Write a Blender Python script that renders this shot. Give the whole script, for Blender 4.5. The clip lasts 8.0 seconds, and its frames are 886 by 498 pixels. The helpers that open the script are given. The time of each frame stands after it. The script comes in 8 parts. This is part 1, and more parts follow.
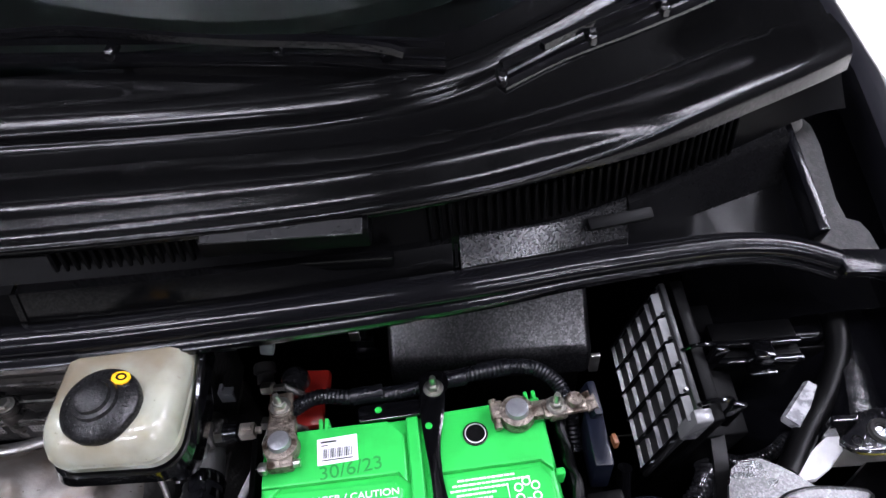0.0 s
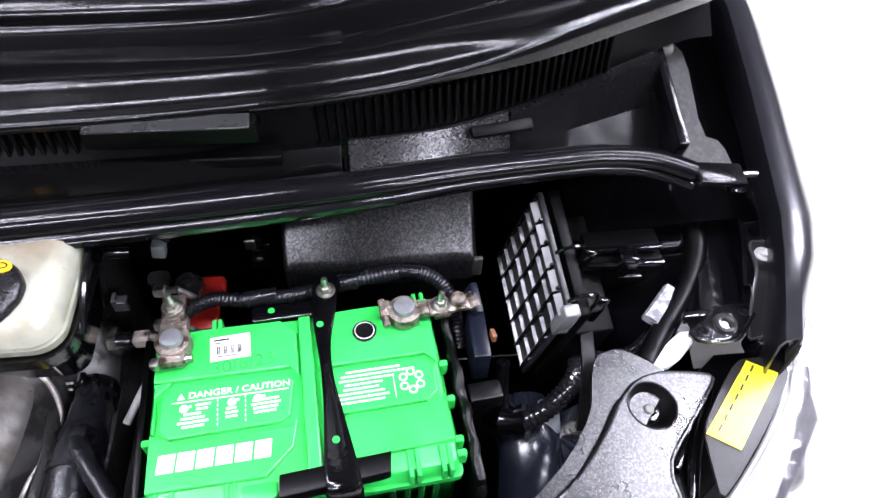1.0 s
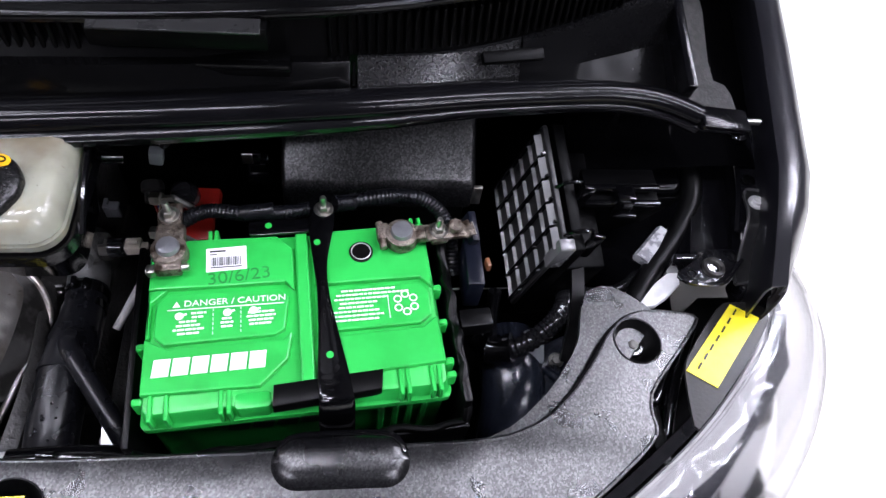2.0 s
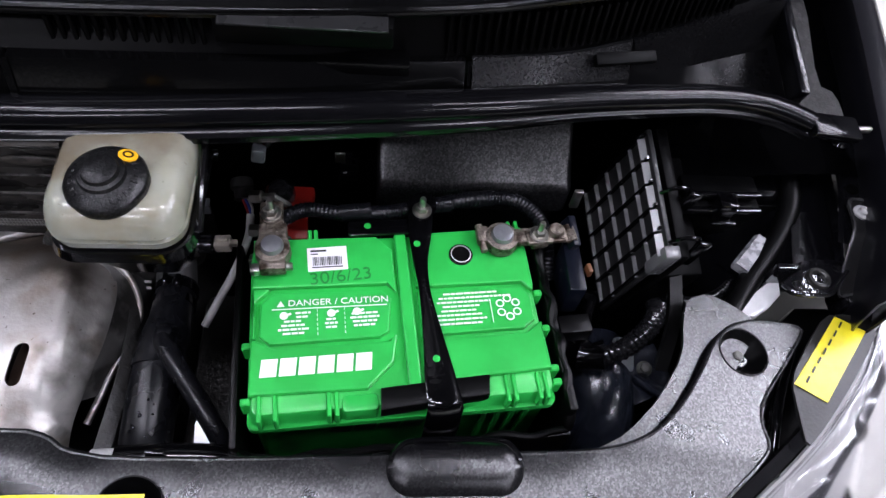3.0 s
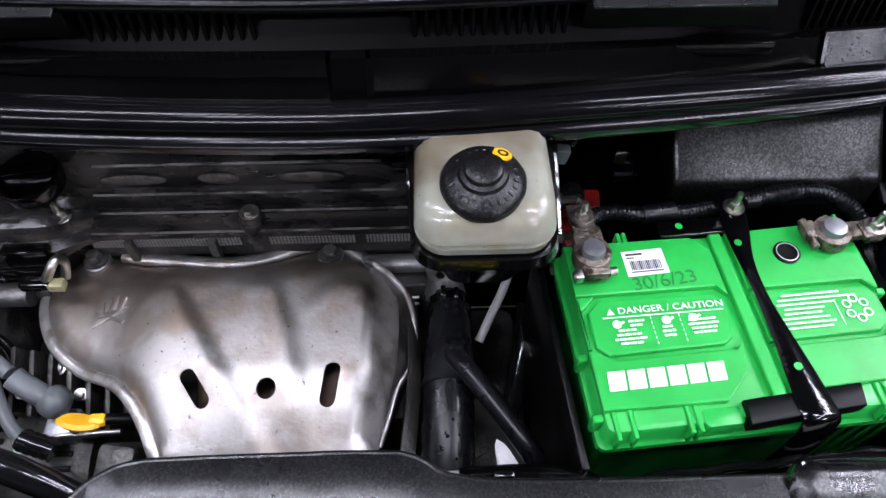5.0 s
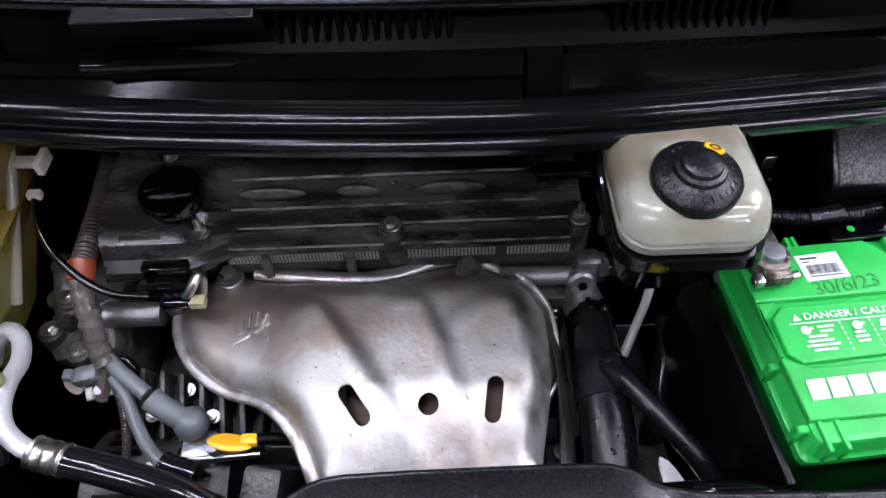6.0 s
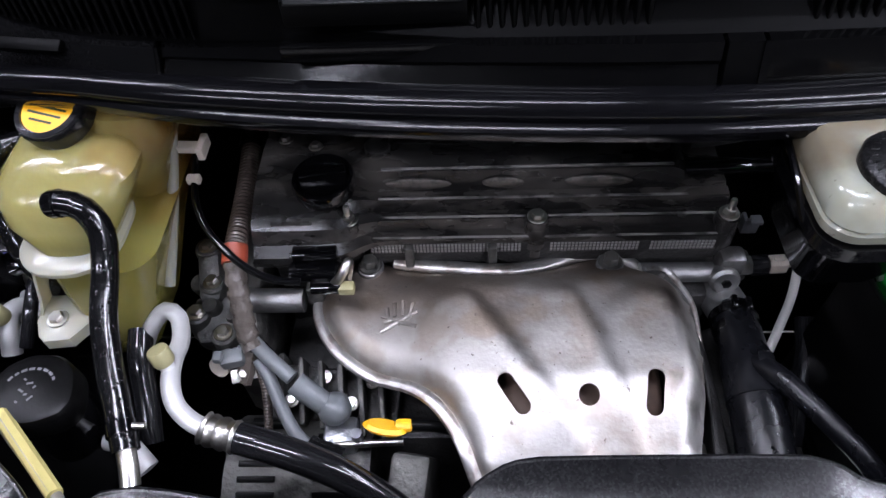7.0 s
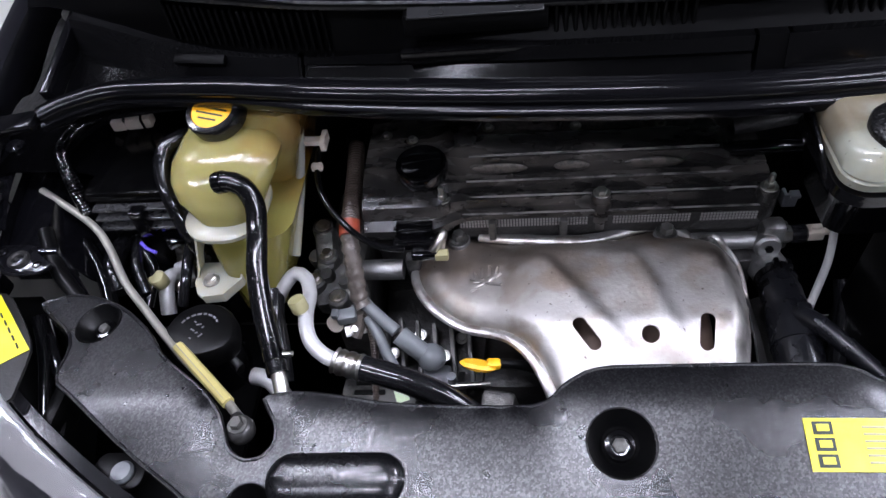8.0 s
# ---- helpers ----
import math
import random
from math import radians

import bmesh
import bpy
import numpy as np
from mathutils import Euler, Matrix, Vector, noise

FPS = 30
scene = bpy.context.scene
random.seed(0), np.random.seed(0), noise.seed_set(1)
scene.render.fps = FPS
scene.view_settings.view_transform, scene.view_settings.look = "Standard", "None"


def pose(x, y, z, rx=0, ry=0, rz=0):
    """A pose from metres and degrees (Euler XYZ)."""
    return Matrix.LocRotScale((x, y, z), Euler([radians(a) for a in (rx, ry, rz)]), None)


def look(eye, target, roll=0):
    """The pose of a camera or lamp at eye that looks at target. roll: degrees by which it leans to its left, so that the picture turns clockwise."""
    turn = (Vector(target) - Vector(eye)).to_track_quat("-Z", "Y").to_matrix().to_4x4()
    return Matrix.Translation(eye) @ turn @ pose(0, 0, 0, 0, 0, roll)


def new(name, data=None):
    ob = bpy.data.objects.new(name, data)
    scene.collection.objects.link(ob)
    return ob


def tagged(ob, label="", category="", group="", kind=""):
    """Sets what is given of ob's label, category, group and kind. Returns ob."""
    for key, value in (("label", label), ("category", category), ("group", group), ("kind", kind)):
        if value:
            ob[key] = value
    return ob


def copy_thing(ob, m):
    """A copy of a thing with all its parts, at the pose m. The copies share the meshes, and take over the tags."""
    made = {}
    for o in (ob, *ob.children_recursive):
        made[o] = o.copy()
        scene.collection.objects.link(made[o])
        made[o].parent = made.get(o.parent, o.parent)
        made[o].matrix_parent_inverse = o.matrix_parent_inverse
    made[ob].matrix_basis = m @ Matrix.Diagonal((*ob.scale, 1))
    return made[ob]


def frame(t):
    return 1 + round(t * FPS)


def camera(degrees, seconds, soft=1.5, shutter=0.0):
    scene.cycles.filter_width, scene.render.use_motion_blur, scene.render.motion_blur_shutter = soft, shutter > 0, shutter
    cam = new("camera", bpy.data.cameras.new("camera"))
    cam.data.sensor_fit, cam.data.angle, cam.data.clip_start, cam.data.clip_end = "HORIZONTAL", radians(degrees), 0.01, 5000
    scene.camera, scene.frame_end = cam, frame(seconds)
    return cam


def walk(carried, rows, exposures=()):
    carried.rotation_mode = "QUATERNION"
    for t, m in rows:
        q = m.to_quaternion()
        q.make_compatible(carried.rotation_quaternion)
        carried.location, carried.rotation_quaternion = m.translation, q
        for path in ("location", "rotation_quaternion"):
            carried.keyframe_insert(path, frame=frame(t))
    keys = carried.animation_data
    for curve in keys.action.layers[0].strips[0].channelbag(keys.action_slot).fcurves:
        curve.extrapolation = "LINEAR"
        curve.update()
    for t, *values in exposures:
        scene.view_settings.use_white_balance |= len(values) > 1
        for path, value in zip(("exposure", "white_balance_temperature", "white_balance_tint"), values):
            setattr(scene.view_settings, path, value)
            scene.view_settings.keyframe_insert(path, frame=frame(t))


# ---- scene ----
cam = camera(66.7, 8.0)
PATH = [
    (0, (0.352, 0.147, 1.418), (0.332, 1.519, -0.037), -4.5),
    (0.5, (0.362, 0.122, 1.418), (0.465, 1.452, -0.073), -1.7),
    (1, (0.373, 0.098, 1.413), (0.585, 1.34, -0.14), 4.1),
    (1.2, (0.373, 0.089, 1.409), (0.605, 1.288, -0.175), 6.5),
    (2.3, (0.336, 0.095, 1.409), (0.61, 1.164, -0.259), 12.0),
    (2.5, (0.322, 0.097, 1.407), (0.585, 1.175, -0.257), 11.7),
    (3, (0.281, 0.104, 1.395), (0.505, 1.188, -0.271), 10.7),
    (3.5, (0.226, 0.116, 1.383), (0.393, 1.193, -0.295), 8.8),
    (4, (0.174, 0.119, 1.371), (0.297, 1.222, -0.294), 7.5),
    (4.5, (0.119, 0.121, 1.351), (0.224, 1.237, -0.305), 6.9),
    (4.7, (0.101, 0.122, 1.348), (0.189, 1.244, -0.305), 3.5),
    (5.8, (-0.009, 0.117, 1.327), (-0.006, 1.333, -0.261), -2.0),
    (6, (-0.041, 0.12, 1.32), (-0.038, 1.344, -0.262), -2.1),
    (6.5, (-0.091, 0.12, 1.313), (-0.123, 1.367, -0.251), -3.3),
    (7, (-0.143, 0.106, 1.313), (-0.228, 1.358, -0.244), -3.9),
    (7.5, (-0.187, 0.069, 1.346), (-0.323, 1.331, -0.2), -6.5),
    (8, (-0.171, -0.009, 1.369), (-0.398, 1.297, -0.128), -9.1),
]
walk(cam, [(t, look(eye, target, roll)) for t, eye, target, roll in PATH], [(0.0, -0.70, 6380, 11), (0.5, -0.05, 6380, 11), (1.0, 0.12, 6380, 11), (1.2, 0.03, 6380, 11), (2.5, -1.30, 6380, 11), (3.5, -1.34, 6400, 11), (4.5, -1.14, 6350, 10.5), (6.0, -0.94, 6250, 10.5), (7.0, -0.80, 6200, 10), (8.0, -0.82, 6170, 10)])

LED_POWER = 205.0
BONNET_ANGLE = 86.0

# ---------------- light of the workshop ----------------
world = bpy.data.worlds.new("workshop_air")
scene.world = world
world.use_nodes = True
world.node_tree.nodes["Background"].inputs["Color"].default_value = (0.9, 0.95, 1.0, 1)
world.node_tree.nodes["Background"].inputs["Strength"].default_value = 0.01


# ---------------- materials ----------------
def material(name, colour, rough=0.5, metal=0.0, grain=0.0, grain_size=0.002, spread=0.15, patch=0.05,
             stain=None, stain_amount=0.0, coat=0.0, sss=0.0, transmission=0.0, stretch=1.0, speckle=0.0, rough_spread=0.15, spec=0.5, random_tint=0.0):
    """A surface with fine relief, patchy colour and uneven gloss, at real size."""
    m = bpy.data.materials.new(name)
    m.use_nodes = True
    nodes, links = m.node_tree.nodes, m.node_tree.links
    b = nodes["Principled BSDF"]
    geo = nodes.new("ShaderNodeTexCoord")

    def noise_at(size, detail=3.0):
        n = nodes.new("ShaderNodeTexNoise")
        n.inputs["Scale"].default_value = 1.0 / size
        n.inputs["Detail"].default_value = detail
        if stretch != 1.0 and size > grain_size:
            mp = nodes.new("ShaderNodeMapping")
            mp.inputs["Scale"].default_value = (1.0 / stretch, 1.0, 1.0)
            links.new(geo.outputs["Object"], mp.inputs["Vector"])
            links.new(mp.outputs["Vector"], n.inputs["Vector"])
        else:
            links.new(geo.outputs["Object"], n.inputs["Vector"])
        return n

    big, fine = noise_at(patch, 4.0), noise_at(grain_size, 2.0)
    lo = [max(0.0, c * (1 - spread)) for c in colour]
    hi = [min(1.0, c * (1 + spread)) for c in colour]
    mix = nodes.new("ShaderNodeMix")
    mix.data_type = "RGBA"
    mix.inputs[6].default_value, mix.inputs[7].default_value = (*lo, 1), (*hi, 1)
    links.new(big.outputs["Fac"], mix.inputs[0])
    out = mix.outputs[2]
    if stain is not None:
        sn = noise_at(patch * 1.7, 6.0)
        ramp = nodes.new("ShaderNodeValToRGB")
        ramp.color_ramp.elements[0].position, ramp.color_ramp.elements[1].position = 0.49, 0.60
        ramp.color_ramp.elements[1].color = (stain_amount, stain_amount, stain_amount, 1)
        links.new(sn.outputs["Fac"], ramp.inputs["Fac"])
        mix2 = nodes.new("ShaderNodeMix")
        mix2.data_type = "RGBA"
        mix2.inputs[7].default_value = (*stain, 1)
        links.new(ramp.outputs["Color"], mix2.inputs[0])
        links.new(out, mix2.inputs[6])
        out = mix2.outputs[2]
    links.new(out, b.inputs["Base Color"])
    rr = nodes.new("ShaderNodeMapRange")
    rr.inputs["To Min"].default_value = max(0.02, rough - rough_spread * rough)
    rr.inputs["To Max"].default_value = min(1.0, rough + rough_spread * rough)
    links.new(big.outputs["Fac"], rr.inputs["Value"])
    links.new(rr.outputs["Result"], b.inputs["Roughness"])
    b.inputs["Metallic"].default_value = metal
    b.inputs["Specular IOR Level"].default_value = spec
    b.inputs["Coat Weight"].default_value = coat
    b.inputs["Coat Roughness"].default_value = 0.06
    if speckle:
        vor = nodes.new("ShaderNodeTexVoronoi")
        vor.inputs["Scale"].default_value = 1.0 / grain_size
        links.new(geo.outputs["Object"], vor.inputs["Vector"])
        pw = nodes.new("ShaderNodeMath")
        pw.operation = "POWER"
        pw.inputs[1].default_value = 1.8
        links.new(vor.outputs["Color"], pw.inputs[0])
        sp = nodes.new("ShaderNodeMapRange")
        sp.inputs["To Min"].default_value, sp.inputs["To Max"].default_value = spec * (1 - speckle), spec * (1 + speckle)
        links.new(pw.outputs[0], sp.inputs["Value"])
        links.new(sp.outputs["Result"], b.inputs["Specular IOR Level"])
    if sss:
        b.inputs["Subsurface Weight"].default_value = sss
        b.inputs["Subsurface Radius"].default_value = (1.0, 0.8, 0.5)
        b.inputs["Subsurface Scale"].default_value = 0.012
    if transmission:
        b.inputs["Transmission Weight"].default_value = transmission
    if grain:
        bump = nodes.new("ShaderNodeBump")
        bump.inputs["Strength"].default_value = grain
        bump.inputs["Distance"].default_value = grain_size * 0.5
        links.new(fine.outputs["Fac"], bump.inputs["Height"])
        links.new(bump.outputs["Normal"], b.inputs["Normal"])
    return m


M_PANEL = material("grained_black_plastic", (0.003, 0.003, 0.0036), 0.28, grain=0.09, grain_size=0.0014, rough_spread=0.2, speckle=0.45, spec=0.72)
M_GRAIN = material("coarse_grained_plastic", (0.0035, 0.0035, 0.0039), 0.3, grain=0.11, grain_size=0.0016, speckle=0.6, spec=0.55)
M_COWL = material("satin_black_plastic", (0.0014, 0.0014, 0.0015), 0.165, grain=0.05, grain_size=0.0016, patch=0.03, rough_spread=0.4, spec=0.20, speckle=0.4)
M_SCUTTLE = material("fine_grained_plastic", (0.003, 0.003, 0.0032), 0.22, grain=0.08, grain_size=0.0012, patch=0.02, spec=0.06, speckle=0.5)
# Paler, shinier copy of the grained plastic, for the shelf's lamp sheen.
M_SHELF = material("sheen_grained_plastic", (0.006, 0.006, 0.0063), 0.2, grain=0.10, grain_size=0.0012, patch=0.02, spec=0.3, speckle=0.5)
M_GLOSS = material("wet_black_plastic", (0.0015, 0.0015, 0.0018), 0.09, grain=0.05, grain_size=0.004, patch=0.03)
M_DEEP = material("matt_black_plastic", (0.0015, 0.0015, 0.0016), 0.35, grain=0.06, grain_size=0.003, spec=0.15)
M_RUBBER = material("black_rubber", (0.007, 0.007, 0.0078), 0.12, grain=0.03, grain_size=0.003, patch=0.03, spec=0.45)
M_HOSE = material("dull_hose_rubber", (0.0042, 0.0044, 0.0056), 0.28, grain=0.08, grain_size=0.003, patch=0.03, spread=0.3, spec=0.3, rough_spread=0.4)
M_DROP = material("water_film", (0.004, 0.004, 0.005), 0.05, spec=0.6)
M_DUST = material("dust_on_plastic", (0.085, 0.075, 0.066), 0.45, grain=0.2, grain_size=0.002, spread=0.5, patch=0.004, stain=(0.012, 0.012, 0.012), stain_amount=0.7)
# Pale colour for the highlight lines on the valve cover's steps.
M_EDGE = material("valve_cover_edge_highlight", (0.17, 0.162, 0.155), 0.3, spread=0.7, patch=0.015, stain=(0.01, 0.01, 0.01), stain_amount=0.9)
M_SLAT = material("dull_black_plastic", (0.001, 0.001, 0.0011), 0.4, spec=0.05)
M_SLICK = material("slick_black_plastic", (0.001, 0.001, 0.0012), 0.07, patch=0.03, spec=0.12, rough_spread=0.5)
M_CAP = material("dusty_black_cap_plastic", (0.005, 0.005, 0.0053), 0.3, grain=0.5, grain_size=0.0016, patch=0.006, spread=0.4, speckle=0.6, spec=0.4)
M_SEAL = material("satin_seal_rubber", (0.0025, 0.0025, 0.003), 0.14, grain=0.05, grain_size=0.002, patch=0.02, spec=0.17, rough_spread=0.4)
M_STRIP = material("grey_strip_plastic", (0.011, 0.011, 0.0113), 0.28, grain=0.08, grain_size=0.0015, patch=0.02, spec=0.3)
M_PAINT = material("black_car_paint", (0.006, 0.006, 0.008), 0.3, coat=0.25, patch=0.2)
M_GREEN = material("green_plastic", (0.021, 0.40, 0.06), 0.34, grain=0.06, grain_size=0.0015, spread=0.08, patch=0.03, stain=(0.013, 0.29, 0.037), stain_amount=0.5)
# Lid green, darkened for the dirt and shadow on the case below it.
M_GREEN_D = material("shaded_dirty_green_plastic", (0.004, 0.12, 0.016), 0.4, spread=0.25, patch=0.02, stain=(0.004, 0.03, 0.006), stain_amount=0.7)
M_WHITE = material("white_print", (0.78, 0.8, 0.78), 0.5, spread=0.04)
M_PAPER = material("paper_label", (0.75, 0.74, 0.78), 0.45, spread=0.04)
M_INK = material("black_ink", (0.012, 0.02, 0.012), 0.5)
M_INKFADE = material("faded_marker_ink", (0.008, 0.2, 0.03), 0.5, spread=0.4, patch=0.004)
M_LEAD = material("corroded_terminal_metal", (0.17, 0.145, 0.12), 0.4, metal=0.65, grain=1.0, grain_size=0.0035, patch=0.006, spread=0.6, stain=(0.035, 0.022, 0.014), stain_amount=0.95)
M_POST = material("grey_lead", (0.33, 0.34, 0.36), 0.32, metal=0.8, grain=0.3, grain_size=0.004, patch=0.006)
M_STEEL = material("zinc_plated_steel", (0.55, 0.54, 0.5), 0.3, metal=1.0, patch=0.01, stain=(0.2, 0.15, 0.1), stain_amount=0.4)
M_ALU = material("cast_aluminium", (0.34, 0.34, 0.335), 0.42, metal=0.9, grain=0.35, grain_size=0.0025, patch=0.02, stain=(0.1, 0.09, 0.08), stain_amount=0.6)
M_DARKCAST = material("dirty_cast_aluminium", (0.11, 0.108, 0.1), 0.5, metal=0.6, grain=0.5, grain_size=0.004, patch=0.025, spread=0.5, stain=(0.02, 0.02, 0.02), stain_amount=0.8)
M_PIPE = material("white_oxidised_aluminium", (0.56, 0.56, 0.555), 0.4, metal=0.4, grain=0.15, grain_size=0.004, patch=0.02)
M_SHIELD = material("stamped_aluminised_steel", (0.50, 0.483, 0.46), 0.50, metal=0.95, grain=0.14, grain_size=0.004, patch=0.025, spread=0.12, stain=(0.30, 0.24, 0.18), stain_amount=0.5, rough_spread=0.3)
M_ROLL = material("rubbed_rolled_edge", (0.55, 0.54, 0.52), 0.4, metal=0.95, grain=0.1, grain_size=0.004, patch=0.01, spread=0.2, stain=(0.26, 0.2, 0.15), stain_amount=0.6)
# Shield metal darkened for grime and for the shade on the flank.
M_FLANK = material("shaded_dirty_shield_edge", (0.16, 0.155, 0.15), 0.42, metal=0.8, grain=0.15, grain_size=0.004, patch=0.02, spread=0.3, stain=(0.03, 0.028, 0.026), stain_amount=0.8)
M_TAG = material("dull_orange_tag", (0.12, 0.045, 0.018), 0.5)
M_GASKET = material("perforated_gasket_steel", (0.27, 0.26, 0.25), 0.4, metal=0.3, patch=0.01, stain=(0.1, 0.09, 0.08), stain_amount=0.6)
M_VALVE = material("dusty_black_valve_cover", (0.0115, 0.011, 0.0106), 0.27, grain=0.22, grain_size=0.0016, patch=0.020, spread=0.5, stain=(0.075, 0.068, 0.061), stain_amount=0.5, stretch=2.6, spec=0.55, rough_spread=0.5)


def stain_and_shade(m, low, high, colour, amount, axis="Y"):
    """Heat staining and painted shade that creep in from one side in uneven tongues, with small spots."""
    nodes, links = m.node_tree.nodes, m.node_tree.links
    b = nodes["Principled BSDF"]
    old = b.inputs["Base Color"].links[0].from_socket
    geo, sep = nodes.new("ShaderNodeNewGeometry"), nodes.new("ShaderNodeSeparateXYZ")
    links.new(geo.outputs["Position"], sep.inputs["Vector"])
    tongue, spot = nodes.new("ShaderNodeTexNoise"), nodes.new("ShaderNodeTexNoise")
    tongue.inputs["Scale"].default_value, tongue.inputs["Detail"].default_value = 17.0, 6.0
    spot.inputs["Scale"].default_value, spot.inputs["Detail"].default_value = 210.0, 2.0
    links.new(geo.outputs["Position"], tongue.inputs["Vector"])
    links.new(geo.outputs["Position"], spot.inputs["Vector"])
    shift = nodes.new("ShaderNodeMath")
    shift.operation = "MULTIPLY_ADD"
    shift.inputs[1].default_value = 0.24
    links.new(tongue.outputs["Fac"], shift.inputs[0])
    links.new(sep.outputs[axis], shift.inputs[2])
    rng = nodes.new("ShaderNodeMapRange")
    rng.interpolation_type = "SMOOTHSTEP"
    rng.inputs["From Min"].default_value, rng.inputs["From Max"].default_value = low + 0.12, high + 0.12
    rng.inputs["To Max"].default_value = amount
    links.new(shift.outputs[0], rng.inputs["Value"])
    dot = nodes.new("ShaderNodeMapRange")
    dot.inputs["From Min"].default_value, dot.inputs["From Max"].default_value, dot.inputs["To Max"].default_value = 0.70, 0.76, 0.6
    links.new(spot.outputs["Fac"], dot.inputs["Value"])
    both = nodes.new("ShaderNodeMath")
    both.operation = "MAXIMUM"
    links.new(rng.outputs["Result"], both.inputs[0])
    links.new(dot.outputs["Result"], both.inputs[1])
    mx = nodes.new("ShaderNodeMix")
    mx.data_type = "RGBA"
    mx.inputs[7].default_value = (*colour, 1)
    links.new(both.outputs[0], mx.inputs[0])
    links.new(old, mx.inputs[6])
    links.new(mx.outputs[2], b.inputs["Base Color"])


stain_and_shade(M_SHIELD, 0.35, 0.49, (0.17, 0.118, 0.08), 0.75)
# Right side darkened for its dirt and the shade it lies in.
stain_and_shade(M_SHIELD, 0.015, 0.075, (0.06, 0.052, 0.047), 0.85, "X")


def beaded(m, size, height):
    """Beads of water standing on a surface."""
    nodes, links = m.node_tree.nodes, m.node_tree.links
    tc, vor = nodes.new("ShaderNodeTexCoord"), nodes.new("ShaderNodeTexVoronoi")
    vor.inputs["Scale"].default_value = 1.0 / size
    links.new(tc.outputs["Object"], vor.inputs["Vector"])
    dome = nodes.new("ShaderNodeMapRange")
    dome.interpolation_type = "SMOOTHSTEP"
    dome.inputs["From Min"].default_value, dome.inputs["From Max"].default_value = 0.42, 0.05
    links.new(vor.outputs["Distance"], dome.inputs["Value"])
    keep = nodes.new("ShaderNodeMapRange")
    keep.inputs["From Min"].default_value, keep.inputs["From Max"].default_value = 0.4, 0.6
    links.new(vor.outputs["Color"], keep.inputs["Value"])
    both = nodes.new("ShaderNodeMath")
    both.operation = "MULTIPLY"
    links.new(dome.outputs["Result"], both.inputs[0])
    links.new(keep.outputs["Result"], both.inputs[1])
    bump = nodes.new("ShaderNodeBump")
    bump.inputs["Strength"].default_value, bump.inputs["Distance"].default_value = 1.0, height
    links.new(both.outputs[0], bump.inputs["Height"])
    links.new(bump.outputs["Normal"], nodes["Principled BSDF"].inputs["Normal"])
    return m


M_WETHOSE = beaded(material("wet_black_hose_rubber", (0.003, 0.003, 0.0034), 0.13, patch=0.02, rough_spread=0.4), 0.0034, 0.0009)
M_TANK = material("milky_white_plastic", (0.28, 0.285, 0.23), 0.16, sss=0.4, spread=0.08, patch=0.04, stain=(0.20, 0.165, 0.105), stain_amount=0.55)
# Brown staining plus the shade of seal and bonnet, coloured in towards the back.
stain_and_shade(M_TANK, 0.36, 0.455, (0.10, 0.075, 0.045), 0.8)


def tank_plastic(name, pale, amber, liquid, waterline, rough=0.2):
    """Cloudy plastic, amber with age and painted darker towards its back, with coloured fluid up to a line."""
    m = bpy.data.materials.new(name)
    m.use_nodes = True
    nodes, links = m.node_tree.nodes, m.node_tree.links
    b = nodes["Principled BSDF"]
    geo, sep = nodes.new("ShaderNodeNewGeometry"), nodes.new("ShaderNodeSeparateXYZ")
    n = nodes.new("ShaderNodeTexNoise")
    n.inputs["Scale"].default_value, n.inputs["Detail"].default_value = 22.0, 4.0
    links.new(geo.outputs["Position"], n.inputs["Vector"])
    links.new(geo.outputs["Position"], sep.inputs["Vector"])

    def ramp(source, lo, hi, wobble):
        add_ = nodes.new("ShaderNodeMath")
        add_.operation = "MULTIPLY_ADD"
        add_.inputs[1].default_value = wobble
        links.new(n.outputs["Fac"], add_.inputs[0])
        links.new(source, add_.inputs[2])
        r = nodes.new("ShaderNodeMapRange")
        r.inputs["From Min"].default_value, r.inputs["From Max"].default_value = lo + wobble * 0.5, hi + wobble * 0.5
        links.new(add_.outputs[0], r.inputs["Value"])
        return r.outputs["Result"]

    def blend(fac, a, colour):
        mx = nodes.new("ShaderNodeMix")
        mx.data_type = "RGBA"
        links.new(fac, mx.inputs[0])
        if isinstance(a, tuple):
            mx.inputs[6].default_value = (*a, 1)
        else:
            links.new(a, mx.inputs[6])
        mx.inputs[7].default_value = (*colour, 1)
        return mx.outputs[2]

    age = nodes.new("ShaderNodeMath")
    age.operation = "MULTIPLY_ADD"
    age.inputs[1].default_value = 0.7
    links.new(sep.outputs["X"], age.inputs[0])
    links.new(sep.outputs["Y"], age.inputs[2])
    # Fluid and rearmost amber are darkened for the weak light low and behind.
    c = blend(ramp(sep.outputs["Z"], waterline + 0.004, waterline - 0.010, 0.006), pale, liquid)
    c = blend(ramp(age.outputs[0], 0.165, 0.25, 0.13), c, amber)
    c = blend(ramp(age.outputs[0], 0.235, 0.315, 0.08), c, tuple(0.4 * v for v in amber))
    links.new(c, b.inputs["Base Color"])
    b.inputs["Roughness"].default_value = rough
    b.inputs["Transmission Weight"].default_value = 0.65
    b.inputs["Subsurface Weight"].default_value = 0.4
    b.inputs["Subsurface Radius"].default_value = (1.0, 0.8, 0.35)
    b.inputs["Subsurface Scale"].default_value = 0.02
    bump = nodes.new("ShaderNodeBump")
    bump.inputs["Strength"].default_value, bump.inputs["Distance"].default_value = 0.4, 0.006
    links.new(n.outputs["Fac"], bump.inputs["Height"])
    links.new(bump.outputs["Normal"], b.inputs["Normal"])
    return m


